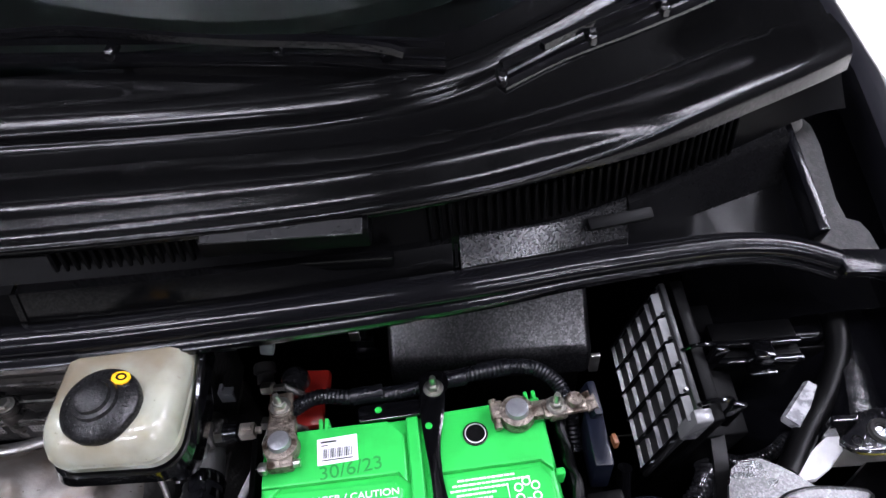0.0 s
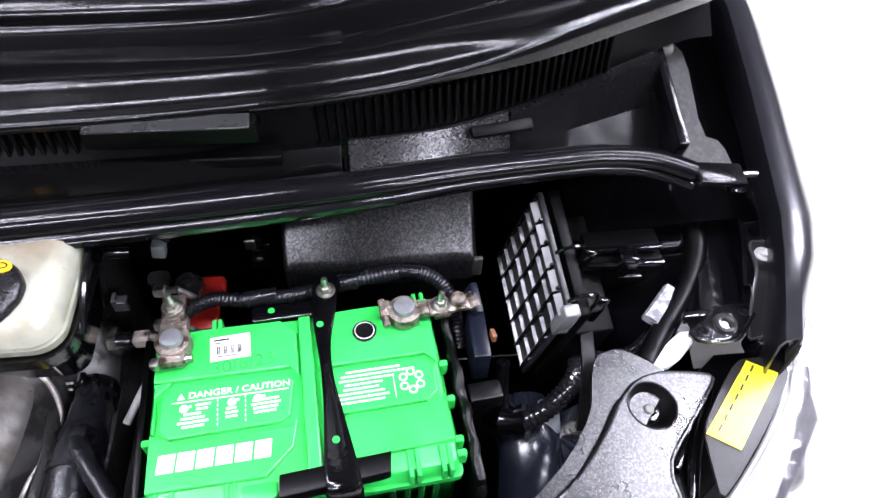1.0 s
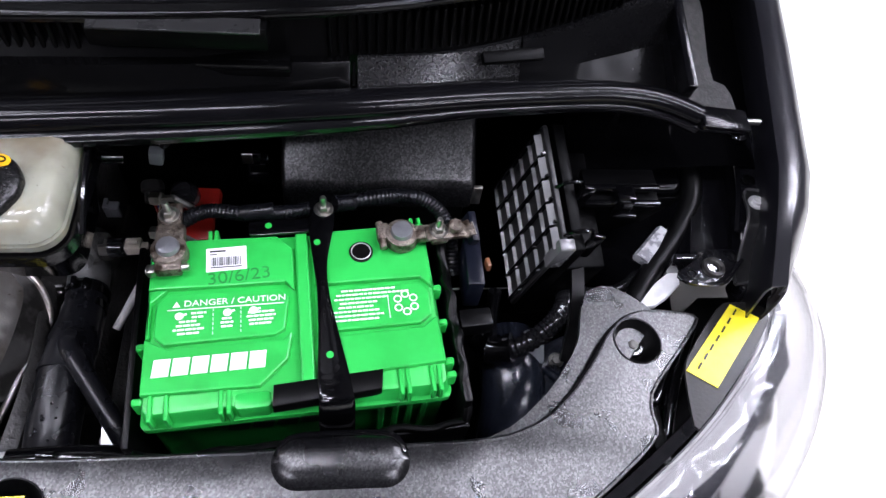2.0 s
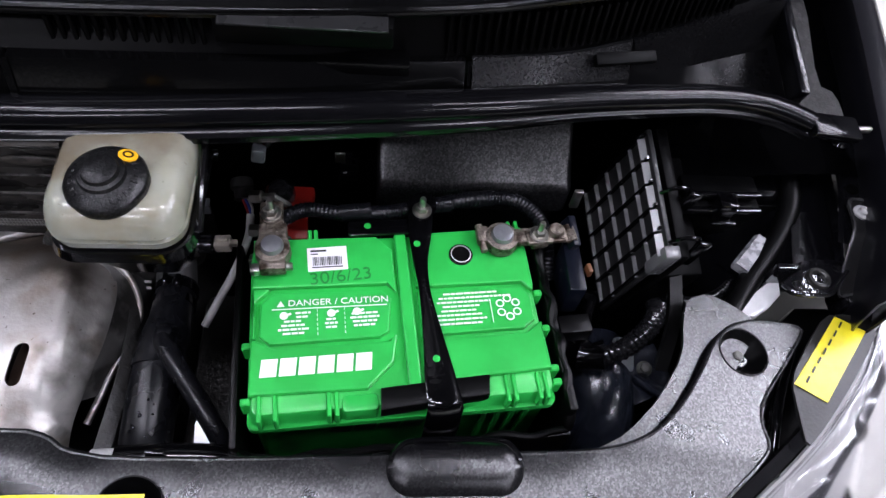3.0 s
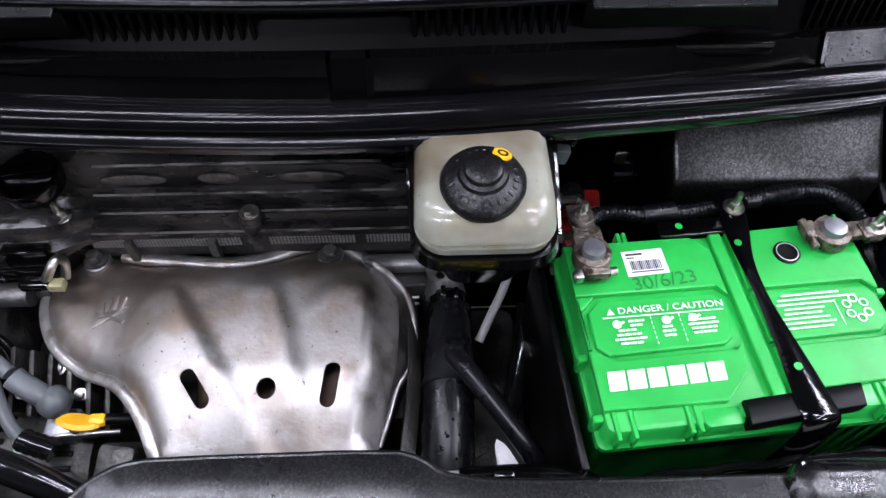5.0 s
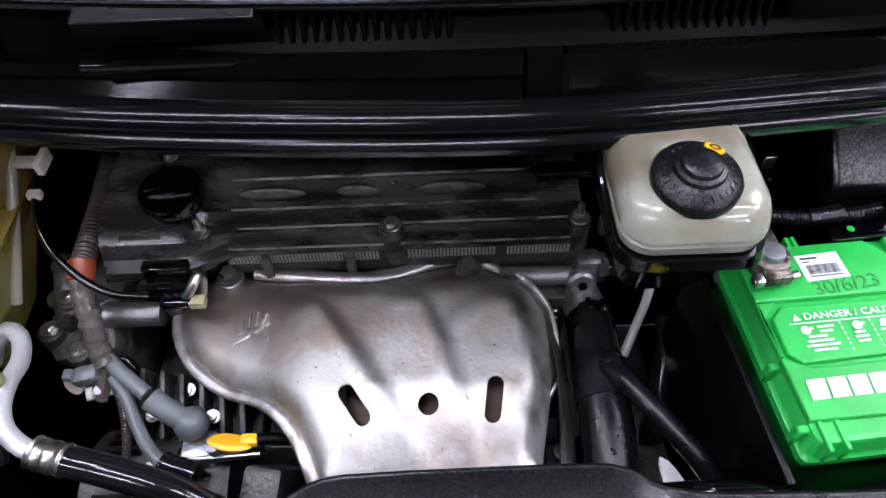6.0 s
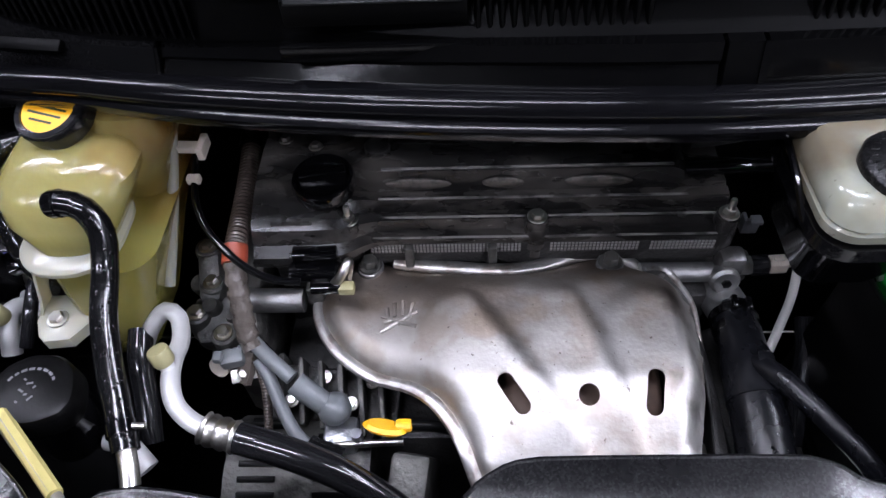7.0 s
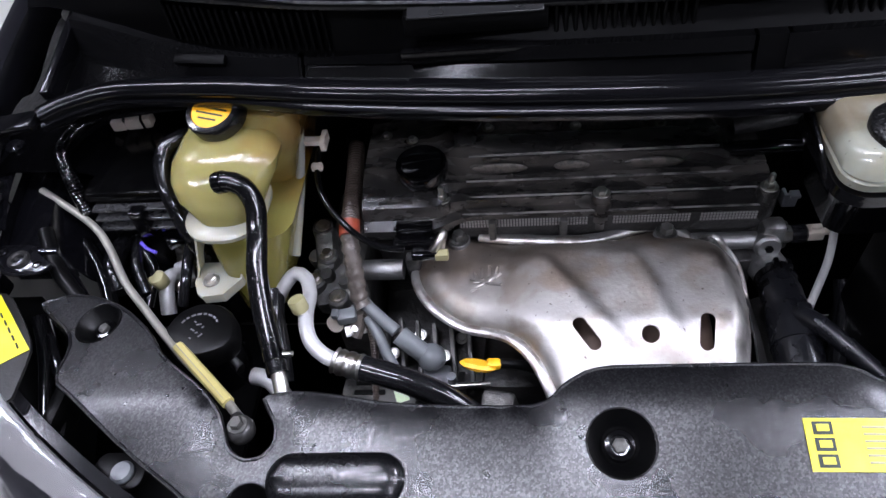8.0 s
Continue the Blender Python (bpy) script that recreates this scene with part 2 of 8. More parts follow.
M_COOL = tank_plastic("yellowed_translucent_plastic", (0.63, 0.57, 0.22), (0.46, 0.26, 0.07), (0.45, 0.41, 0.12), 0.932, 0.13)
# Black plastic made grey: the lamp sheen on the ribs is in the colour.
M_RIB = material("sheen_grey_rib", (0.10, 0.10, 0.102), 0.22, grain=0.05, grain_size=0.002, spec=0.9)
M_RIDGE = material("rubbed_ridge_plastic", (0.03, 0.03, 0.031), 0.22, grain=0.05, spec=0.7, patch=0.01, spread=0.4)
M_COOLW = material("pale_translucent_plastic", (0.50, 0.49, 0.40), 0.2, transmission=0.45, sss=0.5, spread=0.05)
M_YELLOW = material("yellow_plastic", (0.8, 0.42, 0.01), 0.4, spread=0.06)
M_STICKER = material("yellow_sticker", (0.78, 0.68, 0.02), 0.35, spread=0.08, patch=0.02, stain=(0.5, 0.42, 0.05), stain_amount=0.4)
M_ORANGE = material("orange_paint", (0.85, 0.42, 0.01), 0.45, spread=0.1)
M_GREYRUB = material("grey_rubber", (0.13, 0.14, 0.145), 0.38, grain=0.1, grain_size=0.003, patch=0.02)
M_TAPE = material("brown_grey_tape", (0.085, 0.072, 0.062), 0.28, grain=0.5, grain_size=0.004, patch=0.012, spread=0.35)
M_BROWNCON = material("brown_conduit", (0.055, 0.042, 0.035), 0.3, spread=0.2)
M_RED = material("red_plastic", (0.2, 0.008, 0.005), 0.35, spread=0.15)
M_REDTAPE = material("orange_red_tape", (0.26, 0.045, 0.02), 0.45, spread=0.2, patch=0.01)
M_IVORY = material("ivory_connector_plastic", (0.55, 0.49, 0.42), 0.4)
M_WIRE = material("pale_grey_cable", (0.5, 0.49, 0.47), 0.4)
M_BLUE = material("blue_black_plastic", (0.003, 0.004, 0.008), 0.3, patch=0.01, spec=0.2)
M_DUCT = material("blue_black_gloss_plastic", (0.01, 0.012, 0.018), 0.2, patch=0.04)
M_SLEEVE = material("aged_yellow_sleeve", (0.46, 0.40, 0.15), 0.35, spread=0.12, patch=0.01)
M_ROD = material("grey_coated_rod", (0.3, 0.29, 0.25), 0.35, metal=0.5)
M_MOUNT = material("wet_black_steel", (0.004, 0.004, 0.005), 0.12, grain=0.3, grain_size=0.010, coat=0.8, spec=0.8, patch=0.01)
M_WRAP = material("printed_wrap_label", (0.30, 0.30, 0.31), 0.35, grain=0.3, grain_size=0.004, patch=0.004, stain=(0.07, 0.07, 0.08), stain_amount=0.8)
M_BLOCK = material("oily_cast_iron", (0.03, 0.029, 0.028), 0.5, metal=0.3, grain=0.5, grain_size=0.006, patch=0.03, spread=0.5)
M_LID = material("flat_black_lid", (0.012, 0.012, 0.0125), 0.3, grain=0.04, grain_size=0.002, spec=0.3)
M_MARK = material("printed_grey", (0.11, 0.11, 0.115), 0.4, spread=0.2, patch=0.003)
M_OLIVE = material("olive_cap_plastic", (0.27, 0.25, 0.13), 0.4, spread=0.15, patch=0.006)
M_DARKGREY = material("dark_grey_lamp_plastic", (0.018, 0.0175, 0.017), 0.3, grain=0.1, grain_size=0.002, patch=0.01, spread=0.4)
M_BARE = material("bare_white_metal", (0.8, 0.8, 0.8), 0.35, metal=0.2, patch=0.01)
M_HINGE = material("dusty_hinge_steel", (0.012, 0.0118, 0.0115), 0.35, grain=0.3, grain_size=0.003, patch=0.004, spread=0.5, stain=(0.03, 0.029, 0.028), stain_amount=0.5, spec=0.08)
M_FILM = material("grey_lamp_plastic", (0.014, 0.0137, 0.0133), 0.32, grain=0.12, grain_size=0.003, patch=0.02, spread=0.3, spec=0.25)
M_CHROME = material("lamp_reflector_chrome", (0.46, 0.46, 0.465), 0.5, metal=1.0, spread=0.1, patch=0.02)
M_AMBER = material("bare_manifold_rust", (0.12, 0.08, 0.06), 0.7, spread=0.3, patch=0.01)
M_FLOORW = material("white_epoxy_floor", (0.88, 0.86, 0.79), 0.35, spread=0.03, patch=0.6)
M_WALL = material("grey_wall_paint", (0.04, 0.04, 0.043), 0.7, spread=0.05, patch=0.8)
M_CEIL = material("dark_ceiling_paint", (0.02, 0.02, 0.022), 0.8, spread=0.1, patch=0.8)


def glass(name, tint, rough=0.0):
    m = bpy.data.materials.new(name)
    m.use_nodes = True
    b = m.node_tree.nodes["Principled BSDF"]
    b.inputs["Base Color"].default_value = (*tint, 1)
    b.inputs["Roughness"].default_value = rough
    b.inputs["Transmission Weight"].default_value = 1.0
    b.inputs["IOR"].default_value = 1.45
    return m


M_LENS = glass("hazy_lamp_lens", (0.95, 0.95, 0.96), 0.08)
M_SCREEN = glass("green_tinted_glass", (0.55, 0.68, 0.62))

M_LED = bpy.data.materials.new("led_diffuser")
M_LED.use_nodes = True
_led = M_LED.node_tree.nodes["Principled BSDF"]
_led.inputs["Emission Color"].default_value = (0.94, 0.93, 1.07, 1)
_led.inputs["Emission Strength"].default_value = LED_POWER


# ---------------- mesh tools ----------------
def thing(name, label, category, at, group=""):
    ob = new(name)
    ob.empty_display_size = 0.02
    ob.matrix_basis = Matrix.Translation(at)
    return tagged(ob, label, category, group)


def finish(me, sharp=38):
    b = bmesh.new()
    b.from_mesh(me)
    bmesh.ops.recalc_face_normals(b, faces=b.faces)
    for f in b.faces:
        f.smooth = True
    for e in b.edges:
        if len(e.link_faces) == 2 and e.calc_face_angle(0) > radians(sharp):
            e.smooth = False
    b.to_mesh(me)
    b.free()
    return me


def mesh_of(name, bm, mat, sharp=38):
    me = bpy.data.meshes.new(name)
    bm.to_mesh(me)
    bm.free()
    me.materials.append(mat)
    return finish(me, sharp)


def attach(ob, parent):
    ob.parent = parent
    if parent.type == "EMPTY":
        ob.matrix_parent_inverse = parent.matrix_basis.inverted()
    elif parent.parent is not None and parent.get("placed"):
        ob.matrix_parent_inverse = parent.matrix_basis.inverted()
    return ob


def part(name, bm, mat, parent=None, label="", sharp=38):
    ob = new(name, mesh_of(name, bm, mat, sharp))
    if parent is not None:
        attach(ob, parent)
    if label:
        ob["label"] = label
    return ob


def share(name, me, m, parent, label=""):
    """A piece on a mesh that its like share."""
    ob = new(name, me)
    ob.matrix_basis = m
    ob["placed"] = 1
    attach(ob, parent)
    if label:
        ob["label"] = label
    return ob


def structure(name, bm, mat, label, category):
    return tagged(part(name, bm, mat), label, category, kind="structure")


def add(bm, other):
    """Pour one bmesh into another."""
    me = bpy.data.meshes.new("tmp")
    other.to_mesh(me)
    other.free()
    bm.from_mesh(me)
    bpy.data.meshes.remove(me)
    return bm


def join(*bms):
    first = bms[0]
    for b in bms[1:]:
        add(first, b)
    return first


def box(size, m=None, bevel=0.0, seg=2):
    bm = bmesh.new()
    bmesh.ops.create_cube(bm, size=1.0)
    bmesh.ops.scale(bm, vec=size, verts=bm.verts)
    if bevel:
        bmesh.ops.bevel(bm, geom=list(bm.edges), offset=bevel, segments=seg, profile=0.5, affect="EDGES")
    if m is not None:
        bm.transform(m)
    return bm


def span(x0, x1, y0, y1, z0, z1, bevel=0.0, seg=2):
    return box((x1 - x0, y1 - y0, z1 - z0), pose((x0 + x1) / 2, (y0 + y1) / 2, (z0 + z1) / 2), bevel, seg)


def lathe(profile, seg=32, m=None, wobble=None, cap=True):
    """Turned solid about z from (radius, height) pairs, from bottom to top."""
    bm = bmesh.new()
    rings = []
    for r, z in profile:
        ring = []
        for i in range(seg):
            a = 2 * math.pi * i / seg
            k = 1.0 if wobble is None else wobble(a, z)
            ring.append(bm.verts.new((r * k * math.cos(a), r * k * math.sin(a), z)))
        rings.append(ring)
    for a, b in zip(rings, rings[1:]):
        for i in range(seg):
            j = (i + 1) % seg
            bm.faces.new((a[i], a[j], b[j], b[i]))
    if cap:
        bm.faces.new(rings[0][::-1])
        bm.faces.new(rings[-1])
    if m is not None:
        bm.transform(m)
    return bm


def curve_points(pts, step=0.006):
    """Smooth line through points (Catmull-Rom), sampled evenly enough."""
    p = [Vector(q) for q in pts]
    if len(p) == 2:
        n = max(2, int((p[1] - p[0]).length / step))
        return [p[0].lerp(p[1], i / n) for i in range(n + 1)]
    p = [p[0] * 2 - p[1]] + p + [p[-1] * 2 - p[-2]]
    out = []
    for a, b, c, d in zip(p, p[1:], p[2:], p[3:]):
        n = max(2, int((c - b).length / step))
        for i in range(n):
            t = i / n
            out.append(0.5 * ((2 * b) + (c - a) * t + (2 * a - 5 * b + 4 * c - d) * t * t + (3 * b - a - 3 * c + d) * t ** 3))
    out.append(p[-2])
    return out


def sweep(path, section, closed_ends=True, scale_at=None, up=(0, 0, 1)):
    """A section of (side, up) pairs carried along a line of points."""
    bm = bmesh.new()
    rings = []
    side_was = None
    n = len(path)
    for i, q in enumerate(path):
        t = (path[min(i + 1, n - 1)] - path[max(i - 1, 0)]).normalized()
        if side_was is None:
            ref = Vector(up)
            if abs(t.dot(ref)) > 0.95:
                ref = Vector((1, 0, 0))
            side = t.cross(ref).normalized()
        else:
            side = (side_was - t * side_was.dot(t)).normalized()
        side_was = side
        over = side.cross(t)
        k = 1.0 if scale_at is None else scale_at(i / (n - 1), i)
        rings.append([bm.verts.new(q + side * (u * k) + over * (v * k)) for u, v in section])
    m = len(section)
    for a, b in zip(rings, rings[1:]):
        for i in range(m):
            j = (i + 1) % m
            bm.faces.new((a[i], a[j], b[j], b[i]))
    if closed_ends:
        bm.faces.new(rings[0][::-1])
        bm.faces.new(rings[-1])
    return bm


def circle(r, n=14):
    return [(r * math.cos(2 * math.pi * i / n), r * math.sin(2 * math.pi * i / n)) for i in range(n)]


def tube(pts, r, step=0.006, n=14, scale_at=None):
    return sweep(curve_points(pts, step), circle(r, n), scale_at=scale_at)


def ribbed(pts, r, pitch=0.004, depth=0.13, n=14):
    """A corrugated conduit."""
    return sweep(curve_points(pts, pitch / 4), circle(r, n), scale_at=lambda s, i: 1 - depth * (0.5 + 0.5 * math.cos(math.pi * i / 2)))


def rrect(x0, x1, y0, y1, r, n=5):
    out = []
    for cx, cy, a0 in ((x1 - r, y1 - r, 0), (x0 + r, y1 - r, 90), (x0 + r, y0 + r, 180), (x1 - r, y0 + r, 270)):
        for i in range(n + 1):
            a = radians(a0 + 90 * i / n)
            out.append((cx + r * math.cos(a), cy + r * math.sin(a)))
    return out


def loft(loops, cap=True):
    """Closed loops of equal length, skinned one to the next."""
    bm = bmesh.new()
    rings = [[bm.verts.new(v) for v in loop] for loop in loops]
    n = len(rings[0])
    for a, b in zip(rings, rings[1:]):
        for i in range(n):
            j = (i + 1) % n
            bm.faces.new((a[i], a[j], b[j], b[i]))
    if cap:
        bm.faces.new(rings[0][::-1])
        bm.faces.new(rings[-1])
    return bm


def prism(outline, z0, z1, bevel=0.0, m=None):
    """An outline (x, y) raised from z0 to z1, its top edge rounded by an inset."""
    def inset(d):
        out = []
        n = len(outline)
        for i, (x, y) in enumerate(outline):
            ax, ay = outline[i - 1]
            bx, by = outline[(i + 1) % n]
            nx, ny = (by - ay), -(bx - ax)
            k = math.hypot(nx, ny) or 1
            nx, ny = nx / k, ny / k
            out.append((x - nx * d, y - ny * d))
        return out

    area = sum(a[0] * b[1] - b[0] * a[1] for a, b in zip(outline, outline[1:] + outline[:1]))
    if area < 0:
        outline = outline[::-1]
    loops = [[(x, y, z0) for x, y in outline]]
    if bevel:
        loops.append([(x, y, z1 - bevel) for x, y in outline])
        loops.append([(x, y, z1 - bevel * 0.3) for x, y in inset(bevel * 0.3)])
        loops.append([(x, y, z1) for x, y in inset(bevel)])
    else:
        loops.append([(x, y, z1) for x, y in outline])
    bm = loft(loops)
    if m is not None:
        bm.transform(m)
    return bm


def smooth_outline(pts, step=0.008):
    """A closed smooth outline through points."""
    p = [Vector((x, y, 0)) for x, y in pts]
    n = len(p)
    out = []
    for i in range(n):
        a, b, c, d = p[i - 1], p[i], p[(i + 1) % n], p[(i + 2) % n]
        k = max(1, int((c - b).length / step))
        for j in range(k):
            t = j / k
            q = 0.5 * ((2 * b) + (c - a) * t + (2 * a - 5 * b + 4 * c - d) * t * t + (3 * b - a - 3 * c + d) * t ** 3)
            out.append((q.x, q.y))
    return out


def inside(x, y, poly):
    c = False
    j = len(poly) - 1
    for i in range(len(poly)):
        xi, yi = poly[i]
        xj, yj = poly[j]
        if (yi > y) != (yj > y) and x < (xj - xi) * (y - yi) / (yj - yi) + xi:
            c = not c
        j = i
    return c


def sheet(outline, height, thick=0.003, step=0.01, holes=()):
    """A formed sheet: an outline filled with a fine net, lifted by height(x, y), with thickness and holes."""
    from mathutils.geometry import delaunay_2d_cdt
    verts = [Vector(p) for p in outline]
    edges = [(i, (i + 1) % len(outline)) for i in range(len(outline))]
    for h in holes:
        k = len(verts)
        verts += [Vector(p) for p in h]
        edges += [(k + i, k + (i + 1) % len(h)) for i in range(len(h))]
    xs, ys = [p[0] for p in outline], [p[1] for p in outline]
    x = min(xs)
    row = 0
    while x < max(xs):
        y = min(ys) + (step / 2 if row % 2 else 0)
        while y < max(ys):
            if inside(x, y, outline) and not any(inside(x, y, h) for h in holes):
                near = min((x - p[0]) ** 2 + (y - p[1]) ** 2 for p in verts[:len(outline)])
                if near > (step * 0.45) ** 2:
                    verts.append(Vector((x, y)))
            y += step
        x += step * 0.87
        row += 1
    vs, es, fs, *_ = delaunay_2d_cdt(verts, edges, [], 4, 1e-6)
    bm = bmesh.new()
    top = [bm.verts.new((v.x, v.y, height(v.x, v.y))) for v in vs]
    for f in fs:
        cx, cy = sum(vs[i].x for i in f) / len(f), sum(vs[i].y for i in f) / len(f)
        if inside(cx, cy, outline) and not any(inside(cx, cy, h) for h in holes):
            bm.faces.new([top[i] for i in f])
    bmesh.ops.delete(bm, geom=[v for v in bm.verts if not v.link_faces], context="VERTS")
    bm.normal_update()
    if sum(f.normal.z for f in bm.faces) < 0:
        bmesh.ops.reverse_faces(bm, faces=bm.faces)
    ret = bmesh.ops.extrude_face_region(bm, geom=list(bm.faces))
    moved = {g for g in ret["geom"] if isinstance(g, bmesh.types.BMVert)}
    for v in bm.verts:
        if v not in moved:
            v.co.z -= thick
    return bm


def smooth01(t):
    t = min(1.0, max(0.0, t))
    return t * t * (3 - 2 * t)


def disc_loop(x, y, r, n=20):
    return [(x + r * math.cos(2 * math.pi * i / n), y + r * math.sin(2 * math.pi * i / n)) for i in range(n)]


def slot_loop(x, y, half, r, angle, n=8):
    """A long hole: two half circles, half apart from the middle, turned by angle."""
    out = []
    c, s = math.cos(radians(angle)), math.sin(radians(angle))
    for sign in (1, -1):
        for i in range(n + 1):
            a = radians(-90 + 180 * i / n) if sign > 0 else radians(90 + 180 * i / n)
            u, v = sign * half + r * math.cos(a), r * math.sin(a)
            out.append((x + u * c - v * s, y + u * s + v * c))
    return out


def text_mesh(words, size, mat, m, name, parent, thick=0.0002, label=""):
    cu = bpy.data.curves.new(name, "FONT")
    cu.body, cu.size, cu.extrude = words, size, thick
    cu.align_x, cu.align_y = "LEFT", "BOTTOM_BASELINE"
    tmp = bpy.data.objects.new("tmp", cu)
    scene.collection.objects.link(tmp)
    bpy.context.view_layer.update()
    me = bpy.data.meshes.new_from_object(tmp.evaluated_get(bpy.context.evaluated_depsgraph_get()))
    bpy.data.objects.remove(tmp)
    bpy.data.curves.remove(cu)
    me.materials.clear()
    me.materials.append(mat)
    me.transform(m)
    ob = new(name, me)
    attach(ob, parent)
    if label:
        ob["label"] = label
    return ob


def facing(at, axis, spin=0):
    """A pose at a place with z along axis."""
    q = Vector(axis).normalized().to_track_quat("Z", "Y").to_matrix().to_4x4()
    return Matrix.Translation(at) @ q @ pose(0, 0, 0, 0, 0, spin)


def hex_bolt(r=0.006, h=0.006, washer=True):
    prof = lathe([(r, 0.0012 if washer else 0), (r, h * 0.85), (r * 0.85, h)], 6)
    if washer:
        add(prof, lathe([(r * 1.45, 0), (r * 1.5, 0.0006), (r * 1.4, 0.0015), (r * 0.9, 0.0018)], 20))
    return prof


BOLT = mesh_of("bolt_steel", hex_bolt(), M_STEEL)
BOLT_S = mesh_of("bolt_small", hex_bolt(0.0045, 0.005), M_STEEL)
BOLT_D = mesh_of("bolt_dark", hex_bolt(0.0055, 0.007), M_DARKCAST)
STUD = mesh_of("stud_nut", join(hex_bolt(0.006, 0.007), lathe([(0.003, 0.004), (0.003, 0.016), (0.0022, 0.018)], 12)), M_STEEL)
# ---------------- the workshop ----------------
structure("floor", span(-4.5, 4.5, -5.0, 6.0, -0.1, 0.0), M_FLOORW, "white coated workshop floor under the car", "floor")
structure("wall_north", span(-4.6, 4.6, 6.0, 6.1, 0, 3.3), M_WALL, "plain grey workshop wall", "wall")
structure("wall_south", span(-4.6, 4.6, -5.1, -5.0, 0, 3.3), M_WALL, "plain grey workshop wall", "wall")
structure("wall_east", span(4.5, 4.6, -5.0, 6.0, 0, 3.3), M_WALL, "plain grey workshop wall", "wall")
structure("wall_west", span(-4.6, -4.5, -5.0, 6.0, 0, 3.3), M_WALL, "plain grey workshop wall", "wall")
structure("ceiling", span(-4.6, 4.6, -5.1, 6.1, 3.3, 3.4), M_CEIL, "plain dark workshop ceiling", "ceiling")

lamp = thing("ceiling_light", "twin white tube light fixed to the ceiling", "ceiling light", (0, 0, 3.3), "tube lights in rows")
part("housing", span(-0.63, 0.63, -0.10, 0.10, 3.26, 3.3, 0.01), M_WALL, lamp)
for ty in (-0.06, 0.06):
    part("tube", tube([(-0.60, ty, 3.238), (0.60, ty, 3.238)], 0.018, 1.2, 8), M_LED, lamp, "glowing white tube")
# Unseen lamps placed by highlight; those at x 2.75 and 4.05 added to brighten.
LAMP_SPOTS = [(-2.45, -1.45), (-0.98, -1.45), (2.05, -1.80), (3.2, -0.80), (-1.28, 0.50), (-0.28, 0.02), (1.55, 0.03), (2.95, 0.03), (-2.60, 1.20), (2.55, 1.15), (3.45, 1.15), (3.55, 0.1), (2.75, 0.75), (2.75, 1.55), (4.05, 1.55), (3.2, -3.5), (3.75, -3.9)]
lamp.matrix_basis = pose(LAMP_SPOTS[0][0], LAMP_SPOTS[0][1], 3.3)
for px, py in LAMP_SPOTS[1:]:
    copy_thing(lamp, pose(px, py, 3.3))

# ---------------- the car's shell ----------------
CX = 0.012                                    # the car's middle


def mirror(bm):
    """The same on the other side of the car."""
    for v in bm.verts:
        v.co.x = 2 * CX - v.co.x
    bmesh.ops.reverse_faces(bm, faces=bm.faces)
    return bm


car = thing("car", "black minivan with its bonnet open and engine bay exposed", "car", (CX, 0.6, 0))


def rail_x(y):
    return float(np.interp(y, (0.30, 0.36, 0.455, 0.64, 0.78, 1.2), (0.695, 0.722, 0.753, 0.795, 0.823, 0.86)))


def strip(sections):
    """Open section lines skinned one to the next."""
    bm = bmesh.new()
    rings = [[bm.verts.new(v) for v in s] for s in sections]
    for a, b in zip(rings, rings[1:]):
        for i in range(len(a) - 1):
            bm.faces.new((a[i], a[i + 1], b[i + 1], b[i]))
    return bm


def thicken(bm, d):
    bmesh.ops.recalc_face_normals(bm, faces=bm.faces)
    bmesh.ops.solidify(bm, geom=list(bm.faces), thickness=d)
    return bm


def fender_shape():
    out = []
    for i in range(24):
        y = 0.352 + 0.9 * i / 23
        x = rail_x(y)
        z = 0.962 + 0.05 * (y - 0.36)
        drop = max(0.0, 0.46 - y) * 0.15
        z -= drop
        k = min(1.0, 0.12 + max(0.0, y - 0.352) / 0.10)
        out.append([(x + 0.012, y, z - 0.11), (x - 0.004, y, z - 0.05), (x - 0.010, y, z - 0.008), (x - 0.008, y, z), (x + 0.002, y, z + 0.003), (x + 0.014 * k, y, z),
                    (x + 0.028 * k, y, z - 0.012), (x + 0.05 * k, y, z - 0.06 * k), (x + 0.072 * k, y, z - 0.16 * k), (x + 0.085 * k, y, z - 0.35 * k), (x + 0.075 * k, y, z - 0.6 * k)])
    return strip(out)


part("fender", thicken(fender_shape(), -0.002), M_PAINT, car, "glossy black front fender")
part("fender", thicken(mirror(fender_shape()), -0.002), M_PAINT, car, "glossy black front fender")


def wing_shape():
    out = []
    for i in range(20):
        y = 0.415 + 0.305 * i / 19
        x = rail_x(y)
        tower = math.exp(-((y - 0.55) / 0.11) ** 2)
        out.append([(x - 0.014, y, 0.90), (x - 0.022, y, 0.895), (x - 0.03, y, 0.9), (x - 0.065, y, 0.898), (x - 0.075, y, 0.88), (x - 0.085 - 0.02 * tower, y, 0.85),
                    (x - 0.1 - 0.05 * tower, y, 0.83), (x - 0.13 - 0.06 * tower, y, 0.79), (x - 0.16, y, 0.66), (x - 0.18, y, 0.45)])
    return strip(out)


M_WING = material("black_bay_paint", (0.002, 0.002, 0.0026), 0.16, grain=0.08, grain_size=0.012, patch=0.03, spec=0.25)
part("inner_wing", thicken(wing_shape(), -0.002), M_WING, car, "glossy black inner wing")
part("inner_wing", thicken(mirror(wing_shape()), -0.002), M_WING, car, "glossy black inner wing")


def apron_shape():
    out = []
    for i in range(14):
        y = 0.50 + 0.75 * i / 13
        out.append([(0.600, y, 0.90), (0.655, y, 0.925), (rail_x(y) - 0.03, y, 0.930), (rail_x(y) - 0.004, y, 0.925), (rail_x(y) + 0.004, y, 0.86)])
    return strip(out)


